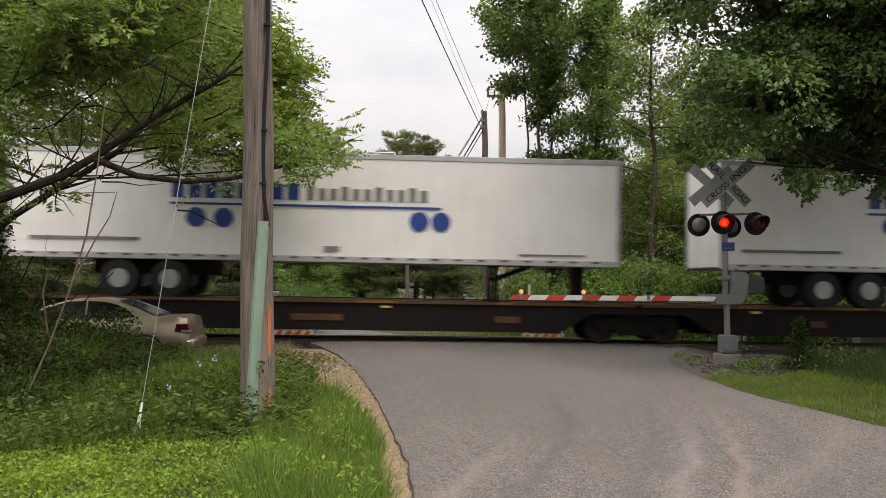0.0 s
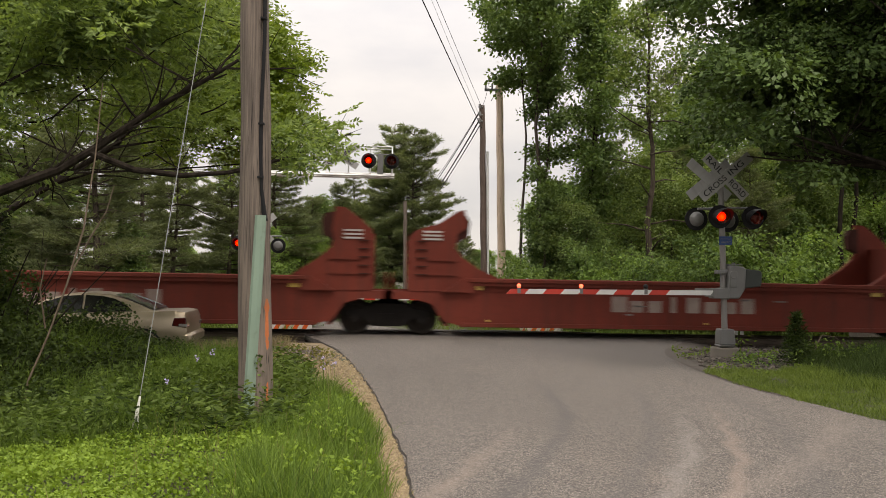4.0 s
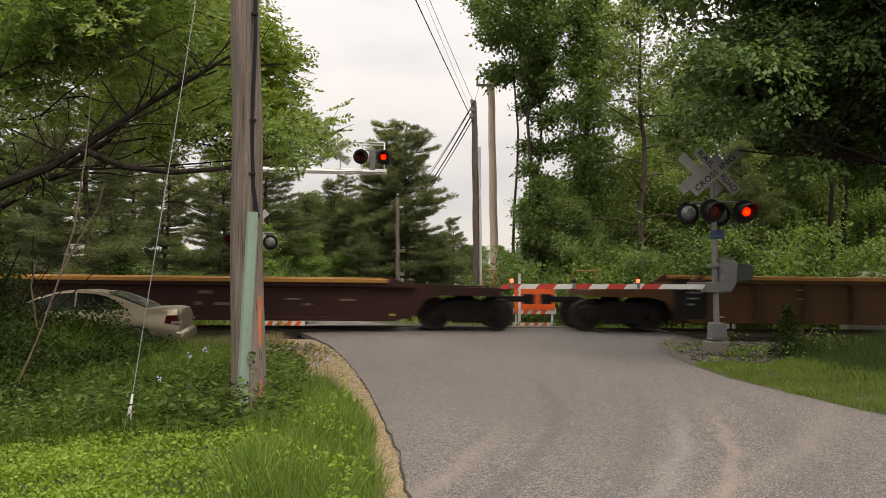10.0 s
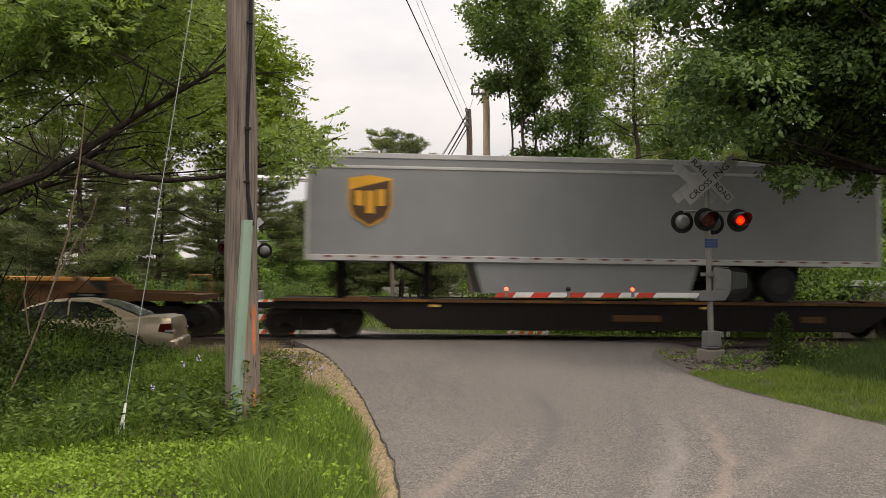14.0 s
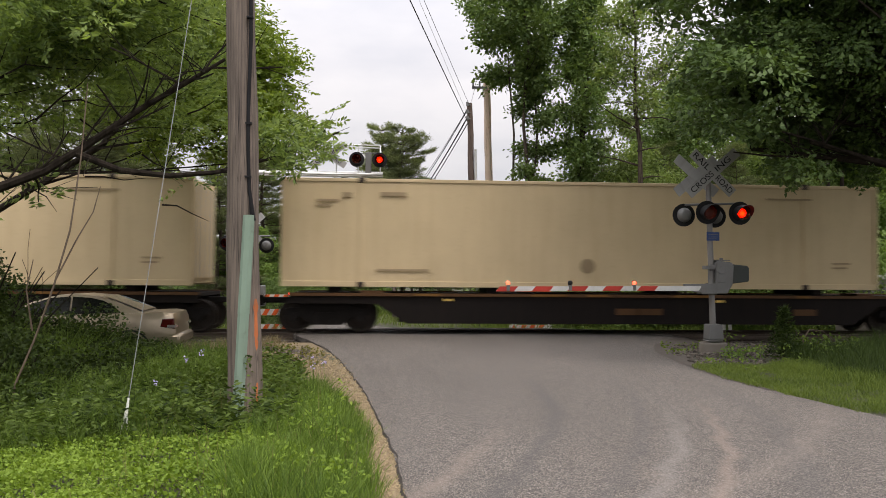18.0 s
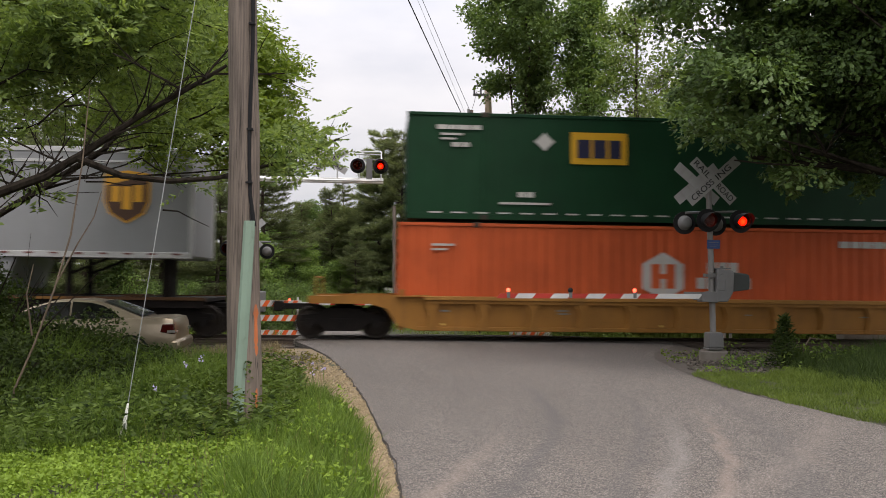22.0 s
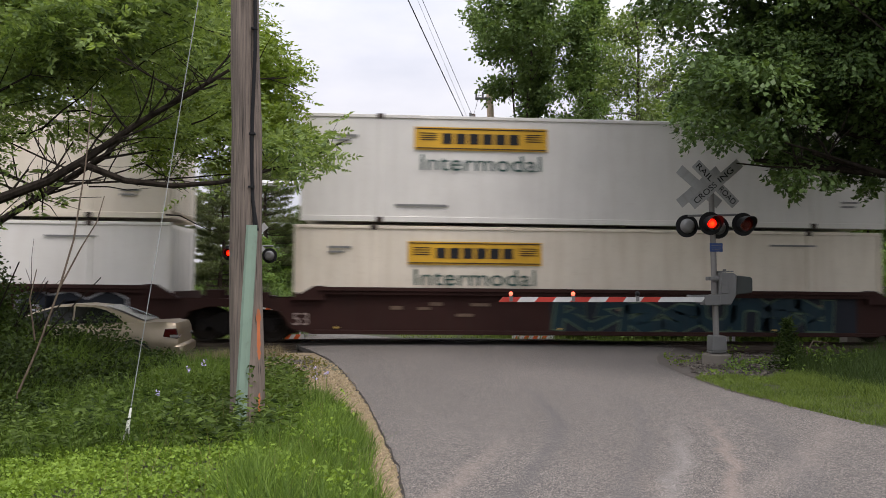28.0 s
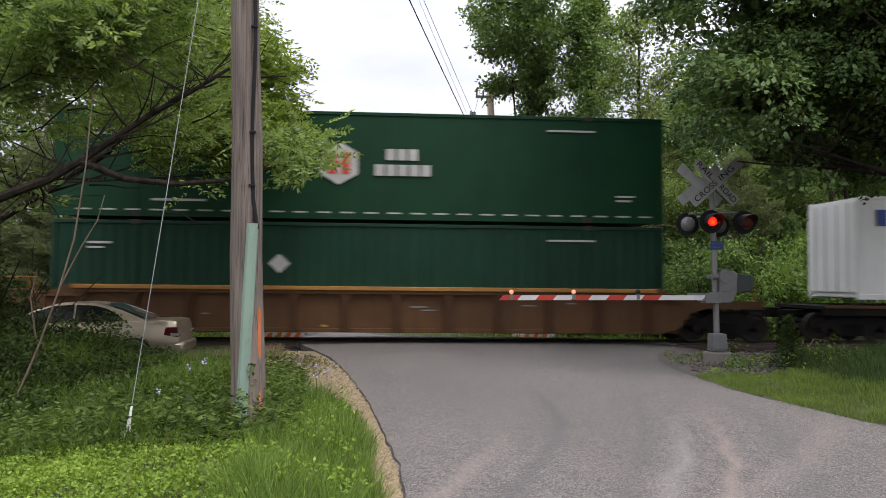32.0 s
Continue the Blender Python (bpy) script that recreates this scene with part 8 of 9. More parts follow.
def build_far_woods():
    # tall trees right of the sky gap
    broadleaf(51, 17.5, 3.0, 0.62, 5200, 0.27, LEAF_TALL, "tall slender tree with sparse leaf clusters", BARK_GREY, 0.9, 0.50, at(6.0, 33, 20), trunk_r=0.12)
    broadleaf(60, 17.0, 2.7, 0.70, 3000, 0.27, LEAF_TALL, "tall thin tree with leaf clusters at its top", BARK_GREY, 0.7, 0.45, at(5.45, 33.8, 75), trunk_r=0.08)
    broadleaf(57, 14.5, 1.05, 0.36, 3600, 0.24, LEAF_TALL, "thin twin-stemmed tree grown with creeper", BARK_GREY, 1.2, 0.46, at(6.15, 33.4, 160), trunk_r=0.10)
    broadleaf(52, 18.0, 1.45, 0.30, 10500, 0.24, LEAF_TALL, "tall dense dark green tree", BARK_GREY, 2.8, 0.70, at(8.25, 33.5, 70), trunk_r=0.19)
    broadleaf(53, 15.0, 2.3, 0.58, 2700, 0.22, LEAF_OAK, "tall tree with a bare brown trunk and thin crown", BARK_GREY, 1.0, 0.5, at(9.95, 30.2, 130), trunk_r=0.15, dead=14)
    a = broadleaf(54, 12.0, 3.0, 0.12, 11000, 0.25, LEAF_TALL, "leafy green tree in the wood", BARK_GREY, 1.3, 0.8, at(13.5, 36, 0))
    b = broadleaf(55, 9.5, 2.8, 0.10, 10000, 0.24, LEAF_SHRUB, "bright green young tree in the wood", BARK_GREY, 1.2, 0.75, at(17.0, 34, 0))
    slim = broadleaf(56, 6.8, 1.1, 0.10, 3600, 0.20, LEAF_TALL, "slender leafy tree in the wood", BARK_GREY, 1.2, 0.42, at(5.75, 31.8, 0), trunk_r=0.07)
    for x, y, turn, size, tall in ((11.6, 38, 60, 0.75, 0.95), (16.5, 40, 120, 1.2, 1.1), (20.5, 36, 200, 1.1, 1.1), (24.5, 40, 20, 1.25, 1.1), (29, 38, 90, 1.2, 1.1), (8.0, 42, 40, 0.62, 0.9),
                                   (-18.5, 42, 10, 0.9, 0.9), (-23, 38, 70, 1.2, 1.1), (33, 33, 33, 1.1, 1.1), (-28, 33, 200, 1.1, 1.1),
                                   (-3.9, 52, 33, 0.72, 0.9), (-4.9, 49, 130, 0.68, 0.95), (-2.0, 50, 240, 0.62, 0.9), (2.6, 60, 20, 0.6, 0.75), (-1.0, 56, 99, 0.7, 0.8), (-5.4, 43, 260, 0.62, 0.75)):
        copy_thing(a, at(x, y, turn, size, tall))
    for x, y, turn, size, tall in ((14.5, 32.5, 60, 0.8, 1.0), (20.5, 32, 10, 0.95, 1.0), (12.2, 31.5, 130, 0.62, 0.95), (25, 33, 240, 1.0, 1.0), (-7.4, 37.5, 20, 0.5, 0.8), (-17, 33, 170, 0.8, 1.0),
                                   (-4.4, 40.5, 90, 0.55, 0.85), (-2.6, 43, 200, 0.42, 0.85), (10.3, 40, 77, 0.9, 0.9), (-21.5, 31, 120, 0.9, 1.0), (-6.0, 36.5, 300, 0.6, 0.8)):
        copy_thing(b, at(x, y, turn, size, tall))
    for x, y, turn, size, tall in ((7.2, 30.3, 50, 0.85, 0.9), (-9.6, 29.6, 140, 0.8, 0.8), (15.6, 29.8, 200, 0.9, 0.9), (22, 30, 260, 1.1, 0.9)):
        copy_thing(slim, at(x, y, turn, size, tall))
    hazy = broadleaf(59, 7.2, 2.1, 0.08, 6200, 0.16, LEAF_OAK, "light olive young oak in the wood", BARK_GREY, 1.5, 0.6, at(11.4, 31.6, 0), trunk_r=0.07)
    for x, y, turn, size in ((13.0, 31.0, 90, 1.05), (14.8, 32.4, 200, 1.15), (10.6, 33.4, 300, 1.2), (17.2, 31.6, 45, 1.0), (7.3, 31.2, 20, 0.8)):
        copy_thing(hazy, at(x, y, turn, size))
    # dark trunks at the far right
    for x, y, h, seed in ((16.9, 29.2, 13, 61), (18.3, 31, 14, 62)):
        broadleaf(seed, h, 2.0, 0.62, 3000, 0.22, LEAF_TALL, "tall tree with a dark bare trunk", BARK_DARK, 0.8, 0.6, at(x, y, 0), trunk_r=0.12)
    # pines
    pine(71, 10.9, 3.3, "old white pine with bare lower branches", 1.0, 0.20, at(-0.30, 46.5, 0), gap=0.10)
    pine(75, 10.3, 3.7, "old white pine beside the grey post", 1.0, 0.16, at(0.95, 45, 0), gap=0.10)
    p = pine(72, 12.5, 3.6, "dark pine beyond the track", 0.8, 0.12, at(-16, 47, 0), gap=0.25)
    q = pine(73, 10.0, 3.0, "dark pine beyond the track", 0.8, 0.06, at(-10.8, 29.0, 100), gap=0.22)
    for x, y, turn, size in ((-5.9, 38.5, 100, 0.80), (-9.6, 43, 40, 0.66), (-12.6, 45, 190, 0.66), (-8.0, 47, 300, 0.85), (-9.2, 33.5, 0, 0.60), (-16.5, 36, 60, 0.62), (-12, 38, 210, 0.80), (-20, 34, 300, 1.1), (-25, 36, 20, 1.1), (-30, 42, 90, 1.2), (-2.8, 51, 20, 0.66), (12.2, 34, 44, 0.62), (15, 43, 44, 1.1)):
        copy_thing(p, at(x, y, turn, size))
    for x, y, turn, size in ((-13.2, 30.5, 0, 0.85), (-16, 29.5, 40, 1.0), (-7.2, 34.8, 300, 0.72), (-19, 29, 70, 1.0), (-3.2, 46.5, 10, 0.72), (-4.8, 44.5, 150, 0.62), (-1.6, 42.5, 77, 0.46), (2.9, 44.0, 77, 0.40), (4.3, 53, 10, 0.55), (13.4, 29.4, 30, 0.7)):
        copy_thing(q, at(x, y, turn, size))
    # shrubs
    s1 = shrub(81, 1.5, 2.6, 6000, 0.135, LEAF_SHRUB, "bright green shrub beyond the track", at(5.6, 28.9, 0))
    s2 = shrub(82, 1.7, 1.9, 5600, 0.13, LEAF_SHRUB, "rounded green shrub beyond the track", at(7.8, 28.2, 0))
    s3 = shrub(83, 1.2, 3.2, 6000, 0.135, LEAF_TALL, "tall dark green shrub beyond the track", at(9.8, 28.9, 0))
    rr = random.Random(8)
    for k in range(15):
        x = 5.2 + k * 1.35 + rr.uniform(-0.4, 0.4)
        copy_thing((s1, s2, s3)[k % 3], at(x, 29.3 + rr.uniform(-0.9, 1.6), rr.uniform(0, 360), rr.uniform(0.9, 1.35)))
    for k in range(13):
        x = -20 + k * 1.35 + rr.uniform(-0.4, 0.4)
        copy_thing((s3, s2, s1)[k % 3], at(x, 29.2 + rr.uniform(-0.8, 1.6), rr.uniform(0, 360), rr.uniform(0.65, 0.95)))
    for x, y, size in ((-3.2, 37.5, 0.9), (-1.6, 38.6, 0.8), (0.6, 39.5, 0.8), (2.3, 40.5, 0.75), (3.6, 42, 0.7), (5.6, 41, 0.9), (6.5, 37, 1.1), (7.4, 34.5, 1.1), (5.0, 30.4, 0.72), (5.4, 34.5, 0.8), (-4.8, 34, 0.8), (-0.6, 44, 0.9), (-2.4, 44.5, 0.9)):
        copy_thing(s2, at(x, y, x * 70, size))
    # bright shrubs at the foot of the wood, open to the sky over the track
    for k, (x, y, size) in enumerate(((10.4, 28.3, 1.2), (12.0, 27.9, 1.3), (13.6, 28.1, 1.6), (15.2, 27.7, 1.65), (16.8, 28.2, 1.7), (6.4, 28.6, 1.1), (8.4, 28.8, 1.2))):
        copy_thing((s1, s2)[k % 2], at(x, y, k * 77, size))
    # far belt that closes the view
    belt = random.Random(14)
    for k in range(34):
        x = -85 + k * 5.2 + belt.uniform(-1.5, 1.5)
        y = 62 + belt.uniform(0, 14)
        gap = -2 < x - y * 0.10 < 5
        copy_thing((a, b, p)[k % 3], at(x, y, belt.uniform(0, 360), 0.40 if gap else belt.uniform(0.9, 1.2) if x > 5 else belt.uniform(0.45, 0.65)))
    for k in range(16):
        x = -6 + k * 2.4
        copy_thing(b, at(x, 105 + belt.uniform(0, 12), belt.uniform(0, 360), belt.uniform(0.35, 0.5)))


def strip_blades(rng, xy, height, width, z, lean=0.35):
    """Grass blades as narrow tapered quads that lean their own ways."""
    n = len(xy)
    base = np.column_stack([xy, z])
    a = rng.uniform(0, math.tau, n)
    side = np.column_stack([np.cos(a), np.sin(a), np.zeros(n)]) * width * 0.5
    h = height * rng.uniform(0.55, 1.25, n)
    tip = base + np.column_stack([rng.normal(size=n) * lean * h, rng.normal(size=n) * lean * h, h])
    mid = (base + tip) * 0.5 + np.column_stack([np.zeros(n), np.zeros(n), h * 0.12])
    out = np.empty((n, 4, 3))
    out[:, 0], out[:, 1], out[:, 2], out[:, 3] = base - side, mid - side * 0.7, tip, mid + side * 0.8
    return out.reshape(-1, 3)


def scatter(rng, n, x0, x1, y0, y1, accept):
    pts = np.column_stack([rng.uniform(x0, x1, n), rng.uniform(y0, y1, n)])
    return pts[np.array([accept(x, y) for x, y in pts])]


def field(name, label, verts, mat, category="grass"):
    tagged(link_mesh(name, quads_mesh(name, verts, mat)), label, category, kind="stuff")


def gz_rows(xy):
    return np.array([ground_z(x, y) for x, y in xy])


def weed_height(x, y):
    h = 0.30 + 0.30 * smooth01(8.2, 11.0, y)
    h += 0.75 * smooth01(-3.9, -5.2, x) * smooth01(9.0, 11.5, y)
    h *= 0.8 + 0.45 * noise.noise((x * 0.9, y * 0.9, 7))
    h *= 1 - 0.5 * smooth01(13.2, 15.0, y)
    h *= 1 - 0.45 * smooth01(-2.4, -1.5, x)
    h *= 1 - 0.75 * max(0.0, 1 - ((x + 1.55) / 0.6) ** 2) * smooth01(7.4, 8.0, y) * (1 - smooth01(9.1, 9.5, y))
    return max(0.08, h)


def build_verges():
    rng = np.random.default_rng(91)
    edge = lambda y: lerp_rows(ROAD_LEFT, y)
    # dark weeds and brambles behind the ground cover
    xy = scatter(rng, 62000, -10, -0.9, 7.6, 16.5, lambda x, y: x < edge(y) - 0.75 - 1.0 * smooth01(10.2, 12.5, y) - 0.6 * smooth01(13, 16, y) and y > 7.9 + 0.5 * noise.noise((x, 0, 3)) and not (-9.2 < x < -3.9 and y > 16.2))
    hs = np.array([weed_height(x, y) for x, y in xy])
    z = gz_rows(xy) + hs * rng.random(len(xy)) ** 0.55
    field("weeds", "dark green weeds and brambles on the verge", leaf_cards(rng, np.column_stack([xy, z]), 0.080, 0.034, 0.0), LEAF_WEED, "weeds")
    xy = scatter(rng, 15000, -5.0, -1.2, 7.6, 13.4, lambda x, y: x < edge(y) - 0.9 - 0.8 * smooth01(10.2, 12.5, y) and noise.noise((x * 1.1, y * 1.1, 52)) > -0.2)
    h = np.array([weed_height(x, y) for x, y in xy]) * 1.15 + 0.08
    field("weed_grass", "long grass growing up through the weeds", strip_blades(rng, xy, h, 0.010, gz_rows(xy), 0.38), GRASS_TALL)
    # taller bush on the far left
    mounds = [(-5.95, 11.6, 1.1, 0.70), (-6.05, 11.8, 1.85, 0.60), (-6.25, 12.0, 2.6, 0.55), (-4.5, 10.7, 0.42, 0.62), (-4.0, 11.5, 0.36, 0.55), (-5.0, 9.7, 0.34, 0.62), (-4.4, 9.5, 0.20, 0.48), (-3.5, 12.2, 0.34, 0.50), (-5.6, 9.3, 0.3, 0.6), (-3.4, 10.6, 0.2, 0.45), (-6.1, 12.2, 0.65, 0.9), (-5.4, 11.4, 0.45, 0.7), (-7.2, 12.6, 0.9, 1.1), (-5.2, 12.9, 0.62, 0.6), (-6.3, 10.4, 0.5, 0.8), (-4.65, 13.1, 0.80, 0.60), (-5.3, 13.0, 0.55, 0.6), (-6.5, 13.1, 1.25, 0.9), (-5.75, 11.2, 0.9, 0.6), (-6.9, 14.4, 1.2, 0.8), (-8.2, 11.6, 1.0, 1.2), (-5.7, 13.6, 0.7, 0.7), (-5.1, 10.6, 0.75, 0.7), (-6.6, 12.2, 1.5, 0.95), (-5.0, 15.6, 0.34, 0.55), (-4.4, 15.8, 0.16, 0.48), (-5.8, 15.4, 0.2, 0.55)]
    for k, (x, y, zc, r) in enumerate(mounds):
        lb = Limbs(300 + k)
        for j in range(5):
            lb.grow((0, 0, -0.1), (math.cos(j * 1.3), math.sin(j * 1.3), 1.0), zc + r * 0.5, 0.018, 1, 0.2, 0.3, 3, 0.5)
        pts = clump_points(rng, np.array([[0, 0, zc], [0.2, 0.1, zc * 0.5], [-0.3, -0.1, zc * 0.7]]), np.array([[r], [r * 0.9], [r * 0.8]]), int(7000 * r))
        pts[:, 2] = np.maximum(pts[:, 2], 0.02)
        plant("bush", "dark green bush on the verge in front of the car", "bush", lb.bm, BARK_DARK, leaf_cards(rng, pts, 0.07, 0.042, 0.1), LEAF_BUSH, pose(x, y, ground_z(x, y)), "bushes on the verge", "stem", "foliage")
    # bright low plants in front
    xy = scatter(rng, 112000, -7.5, -0.2, 3.6, 9.0, lambda x, y: x < edge(y) - 0.9 - 0.3 * noise.noise((y, 0, 2)) and y < 8.4 + 0.6 * noise.noise((x * 0.8, 0, 3)))
    z = gz_rows(xy) + (0.16 + 0.14 * np.array([noise.noise((x * 1.4, y * 1.4, 1)) for x, y in xy])) * rng.random(len(xy)) ** 0.6
    field("ground_cover", "bright green low leafy ground cover", leaf_cards(rng, np.column_stack([xy, z]), 0.038, 0.024, -0.1), LEAF_COVER, "ground cover")
    # tall grass between the pole and the road
    xy = scatter(rng, 44000, -2.4, 0.3, 3.8, 13.0, lambda x, y: edge(y) - 1.35 - 0.2 * noise.noise((y * 2, 1, 0)) < x < edge(y) - 0.20 - 0.12 * noise.noise((y * 3, 0, 0)) - 0.9 * smooth01(10.0, 12.0, y))
    h = 0.29 + 0.16 * np.array([noise.noise((x * 1.6, y * 1.2, 4)) for x, y in xy]) - 0.10 * np.array([smooth01(-0.55, -0.25, x - edge(y)) for x, y in xy])
    field("tall_grass", "tall green grass between the pole and the road", strip_blades(rng, xy, h, 0.009, gz_rows(xy) - 0.01, 0.42), GRASS_TALL)
    # broad-leaved weeds among the grass
    xy = scatter(rng, 16000, -2.4, 0.2, 3.8, 11.0, lambda x, y: edge(y) - 1.4 < x < edge(y) - 0.3 and noise.noise((x * 2.2, y * 1.7, 12)) > 0.02)
    z = gz_rows(xy) + 0.26 * rng.random(len(xy)) ** 0.7
    field("grass_weeds", "leafy weeds among the tall grass", leaf_cards(rng, np.column_stack([xy, z]), 0.055, 0.026, -0.1), LEAF_COVER, "weeds")
    # leafy stalks that stand out of the weeds
    xy = scatter(rng, 1900, -7.5, -1.0, 7.6, 14.2, lambda x, y: x < edge(y) - 0.85)
    rows = []
    for x, y in xy:
        h = (0.38 + 0.42 * rng.random()) * (0.7 + 0.3 * smooth01(-4, -6, x)) * (1.0 if y < 11.5 else 0.8)
        k = 15
        u = np.linspace(0.2, 1, k)
        a = rng.uniform(0, math.tau, k)
        stem = np.column_stack([x + 0.06 * u * rng.normal(), y + 0.06 * u * rng.normal(), ground_z(x, y) + h * u])
        rows.append(leaf_cards(rng, stem, 0.095 * (1.15 - 0.5 * h), 0.028, axis=unit_rows(np.column_stack([np.cos(a), np.sin(a), np.full(k, 0.25)]))))
    field("leafy_stalks", "upright leafy weed stalks on the verge", np.concatenate(rows), LEAF_WEED, "weeds")
    # brighter leafy tops that stand in clumps above the dark weeds
    hubs = scatter(rng, 420, -6.2, -1.2, 8.0, 13.4, lambda x, y: x < edge(y) - 0.9 - 0.8 * smooth01(10, 12.5, y) and x > -0.36 * y and noise.noise((x * 0.9, y * 0.9, 21)) > -0.05)
    hubs = np.column_stack([hubs, np.array([ground_z(x, y) + weed_height(x, y) * 0.95 for x, y in hubs]) + rng.uniform(-0.12, 0.08, len(hubs))])
    field("weed_tops", "lighter green leafy tops of the weeds", sprays(rng, hubs, 0.19, 9000, 0.062, 0.034, 0.6, 0.6), LEAF_TOPS, "weeds")
    # seed heads and pale stalks
    xy = scatter(rng, 260, -2.2, 0.0, 5.0, 12.5, lambda x, y: x < edge(y) - 0.35)
    field("pale_stalks", "thin pale grass stalks on the verge", strip_blades(rng, xy, 0.46, 0.005, gz_rows(xy), 0.25), leafy("straw", (0.16, 0.15, 0.06), (0.34, 0.30, 0.14)))
    # short weeds near the track, left of the road
    xy = scatter(rng, 7000, -8, -1.2, 13.0, 20.0, lambda x, y: x < edge(y) - 0.25 and noise.noise((x * 1.1, y * 1.1, 9)) > 0.0 + 0.25 * smooth01(17, 20, y))
    z = gz_rows(xy) + 0.10 * rng.random(len(xy))
    field("yellow_weeds", "sparse yellow-green weeds among the stones", leaf_cards(rng, np.column_stack([xy, z]), 0.06, 0.03, -0.4), leafy("yellow_weed", (0.10, 0.11, 0.02), (0.26, 0.24, 0.05)), "weeds")
    xy = scatter(rng, 2600, -4.6, -2.3, 17.2, 19.6, lambda x, y: x < edge(y) - 0.9 and noise.noise((x * 1.7, y * 1.3, 44)) > -0.15)
    field("dry_grass", "dry tan grass behind the parked car", strip_blades(rng, xy, 0.30, 0.010, gz_rows(xy), 0.5), leafy("dry_grass", (0.15, 0.12, 0.07), (0.33, 0.27, 0.17)), "grass")
    # right verge: mown grass, then rough growth
    right = lambda y: lerp_rows(ROAD_RIGHT, y)
    xy = scatter(rng, 84000, 5.3, 9.4, 6.0, 15.6, lambda x, y: x > right(y) - 0.04 + 0.10 * noise.noise((y * 3, 2, 0)) + 0.05 * noise.noise((y * 9, 5, 0)) and x < 8.1 + 0.5 * noise.noise((y * 0.9, 1, 8)) and noise.noise((x * 2.1, y * 2.1, 3)) > -0.45 + 1.1 * smooth01(13.6, 15.3, y))
    h = 0.085 + 0.05 * np.array([noise.noise((x * 2.3, y * 2.3, 6)) for x, y in xy]) + 0.07 * np.array([smooth01(1.0, 2.0, x - right(y)) for x, y in xy])
    field("mown_grass", "short green grass beside the road", strip_blades(rng, xy, h, 0.010, gz_rows(xy) - 0.005, 0.5), GRASS_LAWN)
    xy = scatter(rng, 52000, 7.3, 17, 9.5, 16.8, lambda x, y: x > 7.75 + 0.5 * noise.noise((y * 0.8, 0, 5)) + 0.5 * smooth01(14.5, 16.0, y) and noise.noise((x * 1.1, y, 15)) > -0.40)
    h = 0.36 + 0.2 * np.array([noise.noise((x * 0.9, y, 6)) for x, y in xy]) + 0.12 * np.array([smooth01(8.5, 12, x) for x, y in xy])
    h *= np.array([0.45 + 0.55 * smooth01(7.6, 8.6, x) for x, y in xy])
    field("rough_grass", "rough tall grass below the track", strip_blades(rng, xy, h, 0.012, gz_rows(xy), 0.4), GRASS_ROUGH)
    xy = scatter(rng, 2600, 5.9, 9.0, 13.2, 18.4, lambda x, y: x > right(y) + 0.1 and noise.noise((x * 1.6, y * 1.6, 31)) > 0.12)
    z = gz_rows(xy) + 0.11 * rng.random(len(xy))
    field("verge_weeds", "low leafy weeds on the stony verge", leaf_cards(rng, np.column_stack([xy, z]), 0.06, 0.035, -0.3), LEAF_COVER, "weeds")
    xy = scatter(rng, 5000, 7.6, 16, 14.6, 18.0, lambda x, y: noise.noise((x * 0.8, y, 6)) > 0.05)
    z = gz_rows(xy) + 0.45 * rng.random(len(xy))
    field("rough_weeds", "leafy weeds below the track", leaf_cards(rng, np.column_stack([xy, z]), 0.085, 0.05, 0.0), LEAF_WEED, "weeds")
    xy = scatter(rng, 900, 6.6, 8.4, 15.2, 16.6, lambda x, y: (x - 7.30) ** 2 + (y - 15.75) ** 2 * 2 < 0.22)
    z = gz_rows(xy) + 0.22 * rng.random(len(xy))
    field("leafy_clump", "clump of bright weeds at the signal footing", leaf_cards(rng, np.column_stack([xy, z]), 0.07, 0.045, 0.0), LEAF_SHRUB, "weeds")
    # far side grass
    xy = scatter(rng, 26000, -9, 24, 25.4, 42, lambda x, y: not (lerp_rows(FAR_LEFT, y) - 0.2 < x < lerp_rows(FAR_RIGHT, y) + 0.2))
    field("far_grass", "green grass beyond the track", strip_blades(rng, xy, 0.26, 0.035, gz_rows(xy), 0.45), GRASS_LAWN)
    # evergreen seedling beside the signal
    pts = []
    rr = random.Random(3)
    for k in range(150):
        z = 0.05 + 1.0 * k / 150
        r = 0.40 * (1 - k / 160)
        for j in range(9):
            a = rr.uniform(0, math.tau)
            q = r * math.sqrt(rr.random())
            pts.append((q * math.cos(a), q * math.sin(a), z))
    bm = bm_new()
    path_tube(bm, [(0, 0, -0.05), (0, 0, 0.5), (0.02, 0, 1.0)], [0.02, 0.014, 0.004], 6)
    pts = np.array(pts)
    plant("seedling", "small dark evergreen seedling below the track", "sapling", bm, BARK_DARK, leaf_cards(rng, pts, 0.13, 0.025, -0.3), LEAF_BUSH, pose(8.15, 15.7, ground_z(8.15, 15.7)))
    # dead bent branch on the ballast
    bm = bm_new()
    path_tube(bm, [(9.0, 16.6, -0.1), (9.1, 16.7, 0.2), (9.35, 16.9, 0.42), (9.7, 17.0, 0.38), (9.95, 17.0, 0.16)], [0.018, 0.016, 0.014, 0.01, 0.006], 6)
    tagged(part("dead_branch", bm, BARK_DEAD, smooth=True), "bent dead branch lying below the track", "branch")
    # slender leaning stem
    def near(points):
        return [Vector(EYE) + (Vector(p) - Vector(EYE)) * 0.86 for p in points]

    bm = bm_new()
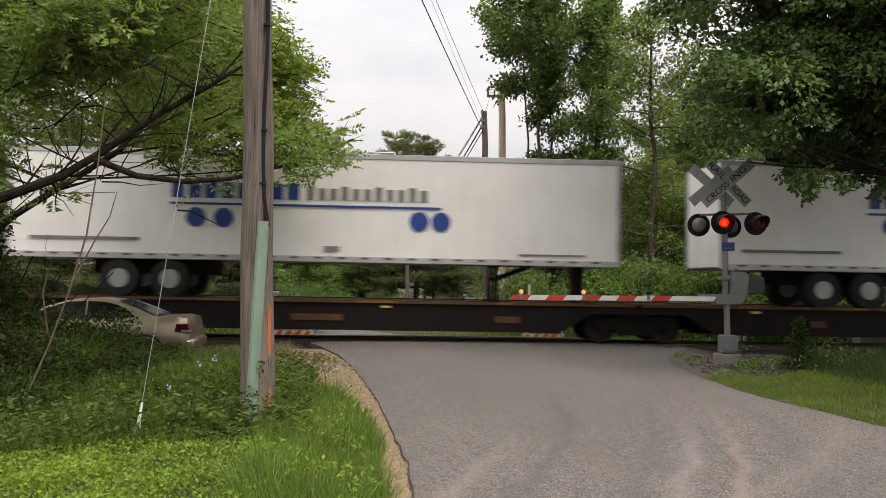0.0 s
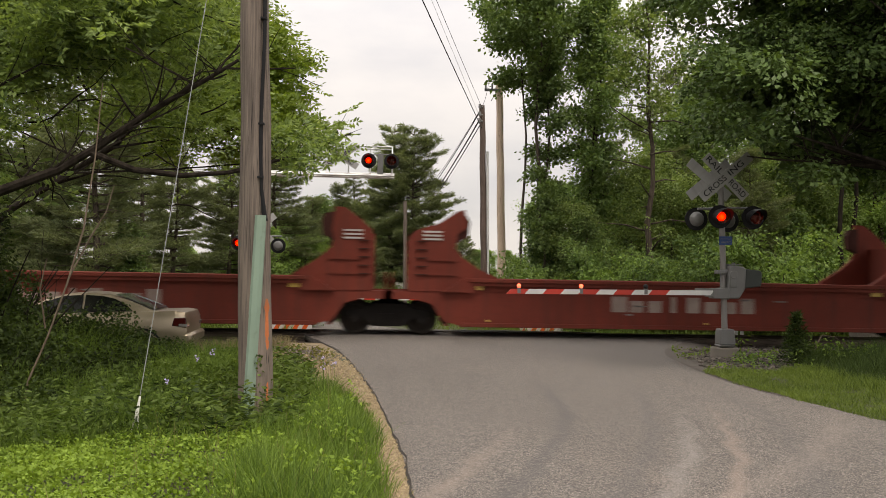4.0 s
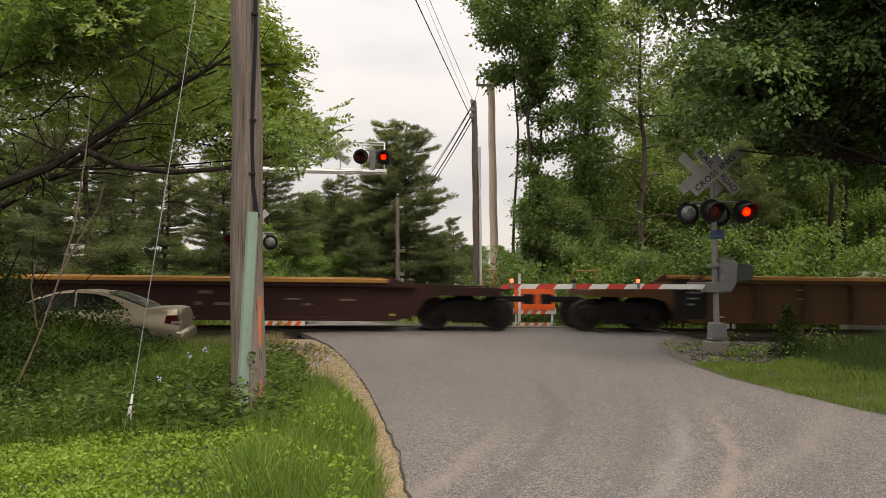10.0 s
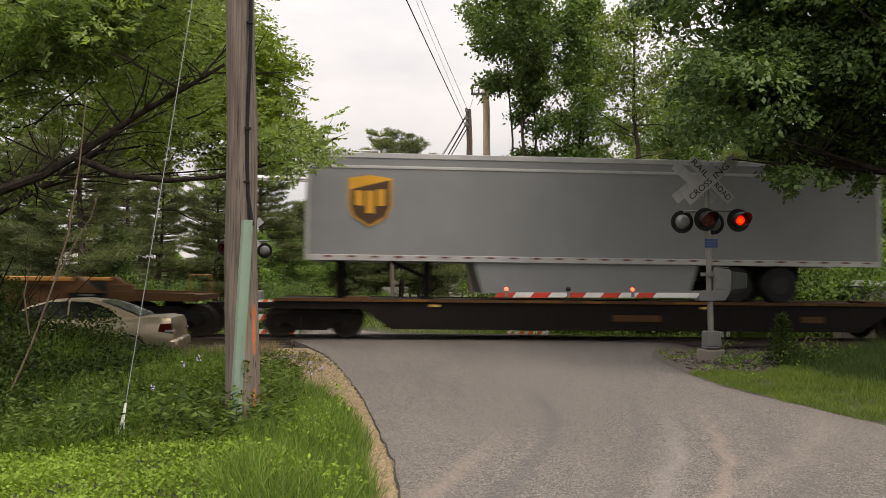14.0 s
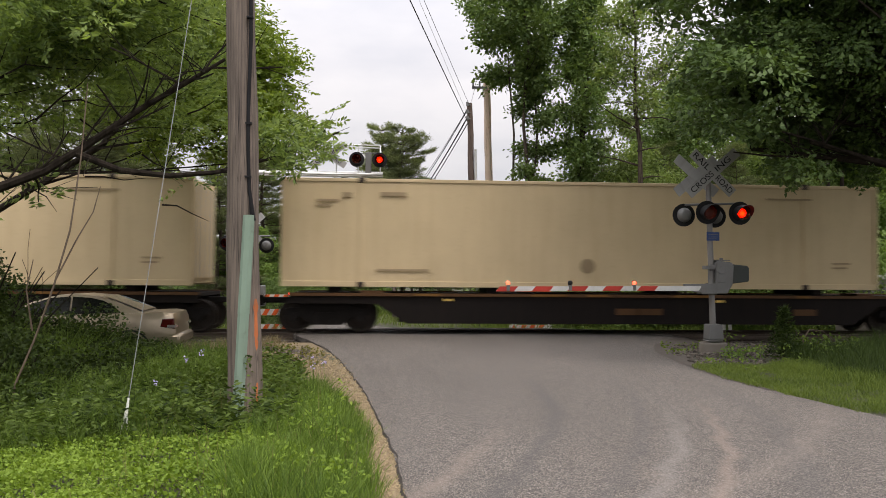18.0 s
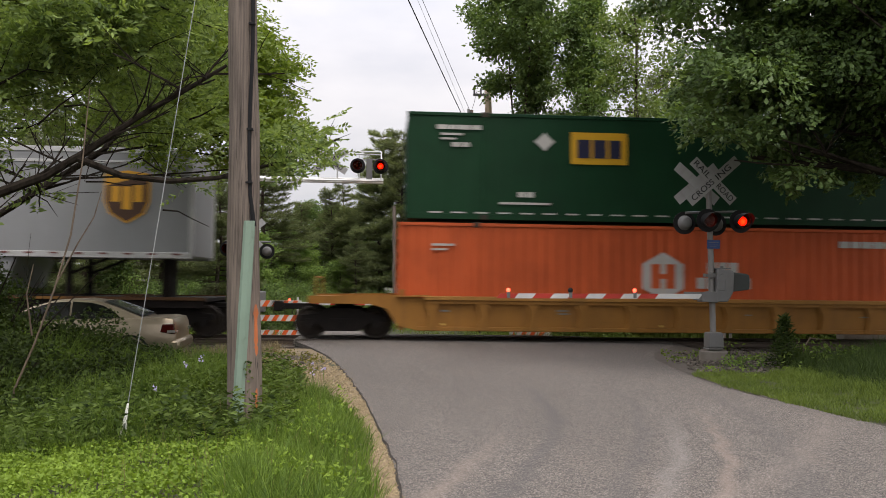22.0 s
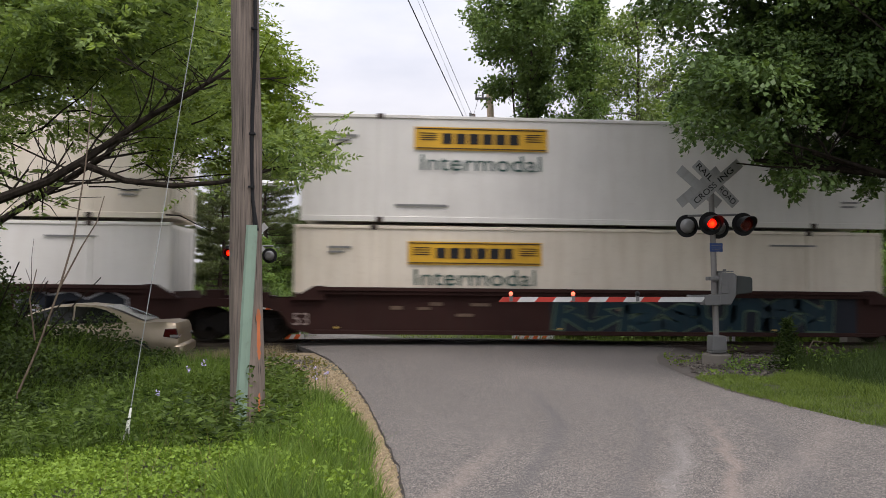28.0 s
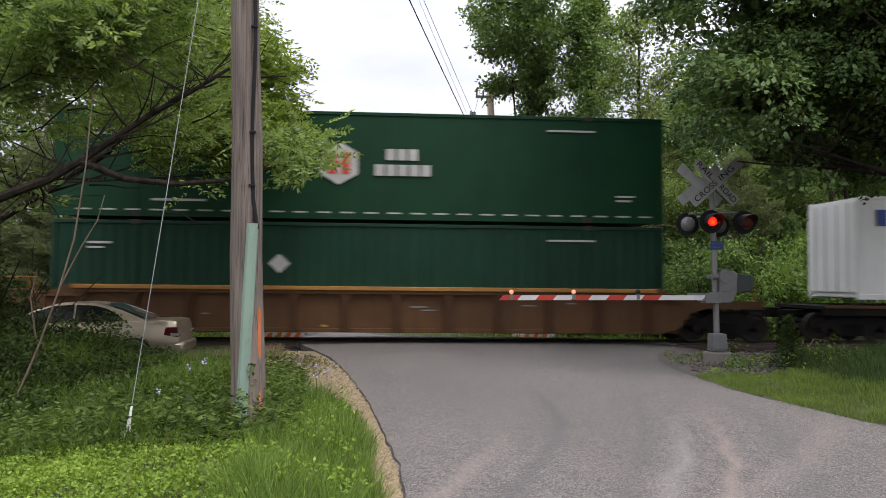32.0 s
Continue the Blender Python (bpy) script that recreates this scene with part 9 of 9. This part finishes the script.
    path_tube(bm, near([(-4.98, 11.0, -0.25), (-4.92, 11.0, 0.15), (-4.68, 11, 0.75), (-4.45, 11, 1.45), (-4.25, 11, 2.2), (-4.12, 11, 3.2), (-4.05, 11, 4.2)]), [0.013, 0.013, 0.012, 0.012, 0.011, 0.009, 0.006], 8)
    path_tube(bm, near([(-4.42, 11, 1.55), (-4.15, 11, 2.1), (-3.95, 11, 2.45), (-3.86, 11.0, 2.8)]), [0.011, 0.009, 0.007, 0.005], 6)
    path_tube(bm, near([(-4.72, 11, 0.85), (-4.76, 10.9, 1.4), (-4.68, 10.9, 1.8)]), [0.011, 0.008, 0.005], 6)
    tagged(part("sapling_stem", bm, BARK_DEAD, smooth=True), "slender leaning bare stem at the verge", "sapling")
    # lilac flower heads
    for k, (x, y, z) in enumerate(((-2.35, 9.6, 0.62), (-2.24, 9.9, 0.66), (-2.5, 8.9, 0.42), (-0.88, 9.8, 0.50), (-0.95, 10.6, 0.52), (-0.78, 10.2, 0.5))):
        f = thing("wild_flower", "small lilac wild flower in the grass", "flower", pose(x, y, 0), "wild flowers")
        bm = bm_new()
        path_tube(bm, [(0, 0, ground_z(x, y) - 0.02), (0.01, 0, z * 0.6), (0, 0, z)], [0.004, 0.004, 0.003], 5)
        part("stalk", bm, GRASS_TALL, f)
        pts = np.array([[0, 0, z]]) + rng.normal(size=(8, 3)) * (0.012, 0.012, 0.02)
        link_mesh("blossom", quads_mesh("blossom", leaf_cards(rng, pts, 0.03, 0.025), PETAL), f)
    # ivy on the near pole
    pts = np.array([[-1.52, 8.90, 0.62]]) + rng.normal(size=(22, 3)) * (0.03, 0.012, 0.06)
    tagged(link_mesh("ivy", quads_mesh("ivy", leaf_cards(rng, pts, 0.05, 0.035, 0.4), LEAF_WEED)), "small ivy tuft growing on the pole", "ivy")


build_near_left_tree()
build_mid_left_tree()
build_near_right_tree()
build_far_woods()
build_verges()

# ---- everything that moves ----
FLASH_PERIOD, FLASH_START = 1.342, 0.79


def shade_rows(x, y, z, phase):
    """Turns of a lamp's added shade: at 180 degrees the bulb shows to the front, at 0 it is covered."""
    rows = []
    start = FLASH_START + phase * FLASH_PERIOD / 2 - 2 * FLASH_PERIOD
    turns = []
    while start < 34:
        turns.append((start, 180))
        turns.append((start + FLASH_PERIOD / 2, 0))
        start += FLASH_PERIOD
    state = 0
    out = {}
    for t, to in turns:
        other = 180 - to
        for dt, u in ((-0.05, 0.0), (-0.017, 0.34), (0.017, 0.66), (0.05, 1.0)):
            if 0.0 < t + dt < 32.0:
                out[frame(t + dt)] = (t + dt, other + (to - other) * u)
            if t + dt <= 0.0:
                state = other + (to - other) * u
    rows = [(0.0, state)] + [out[k] for k in sorted(out) if k > 1]
    rows.append((32.0, rows[-1][1]))
    return [(t, pose(x, y, z, 0, 0, a)) for t, a in rows]


def motions():
    lean = math.degrees(math.atan(-GRADE))
    for ob, s, y, z in MOVING:
        rows = []
        for t in (0.0, 4.0, 8.0, 12.0, 16.0, 20.0, 24.0, 28.0, 32.0):
            x = place(s) - run(t)
            rows.append((t, pose(x, TRACK_Y + y, rail_z(x) + z, 0, lean, 0)))
        walk(ob, rows)
    for ob, x, y, z, phase in FLASHERS:
        walk(ob, shade_rows(x, y, z, phase))


motions()
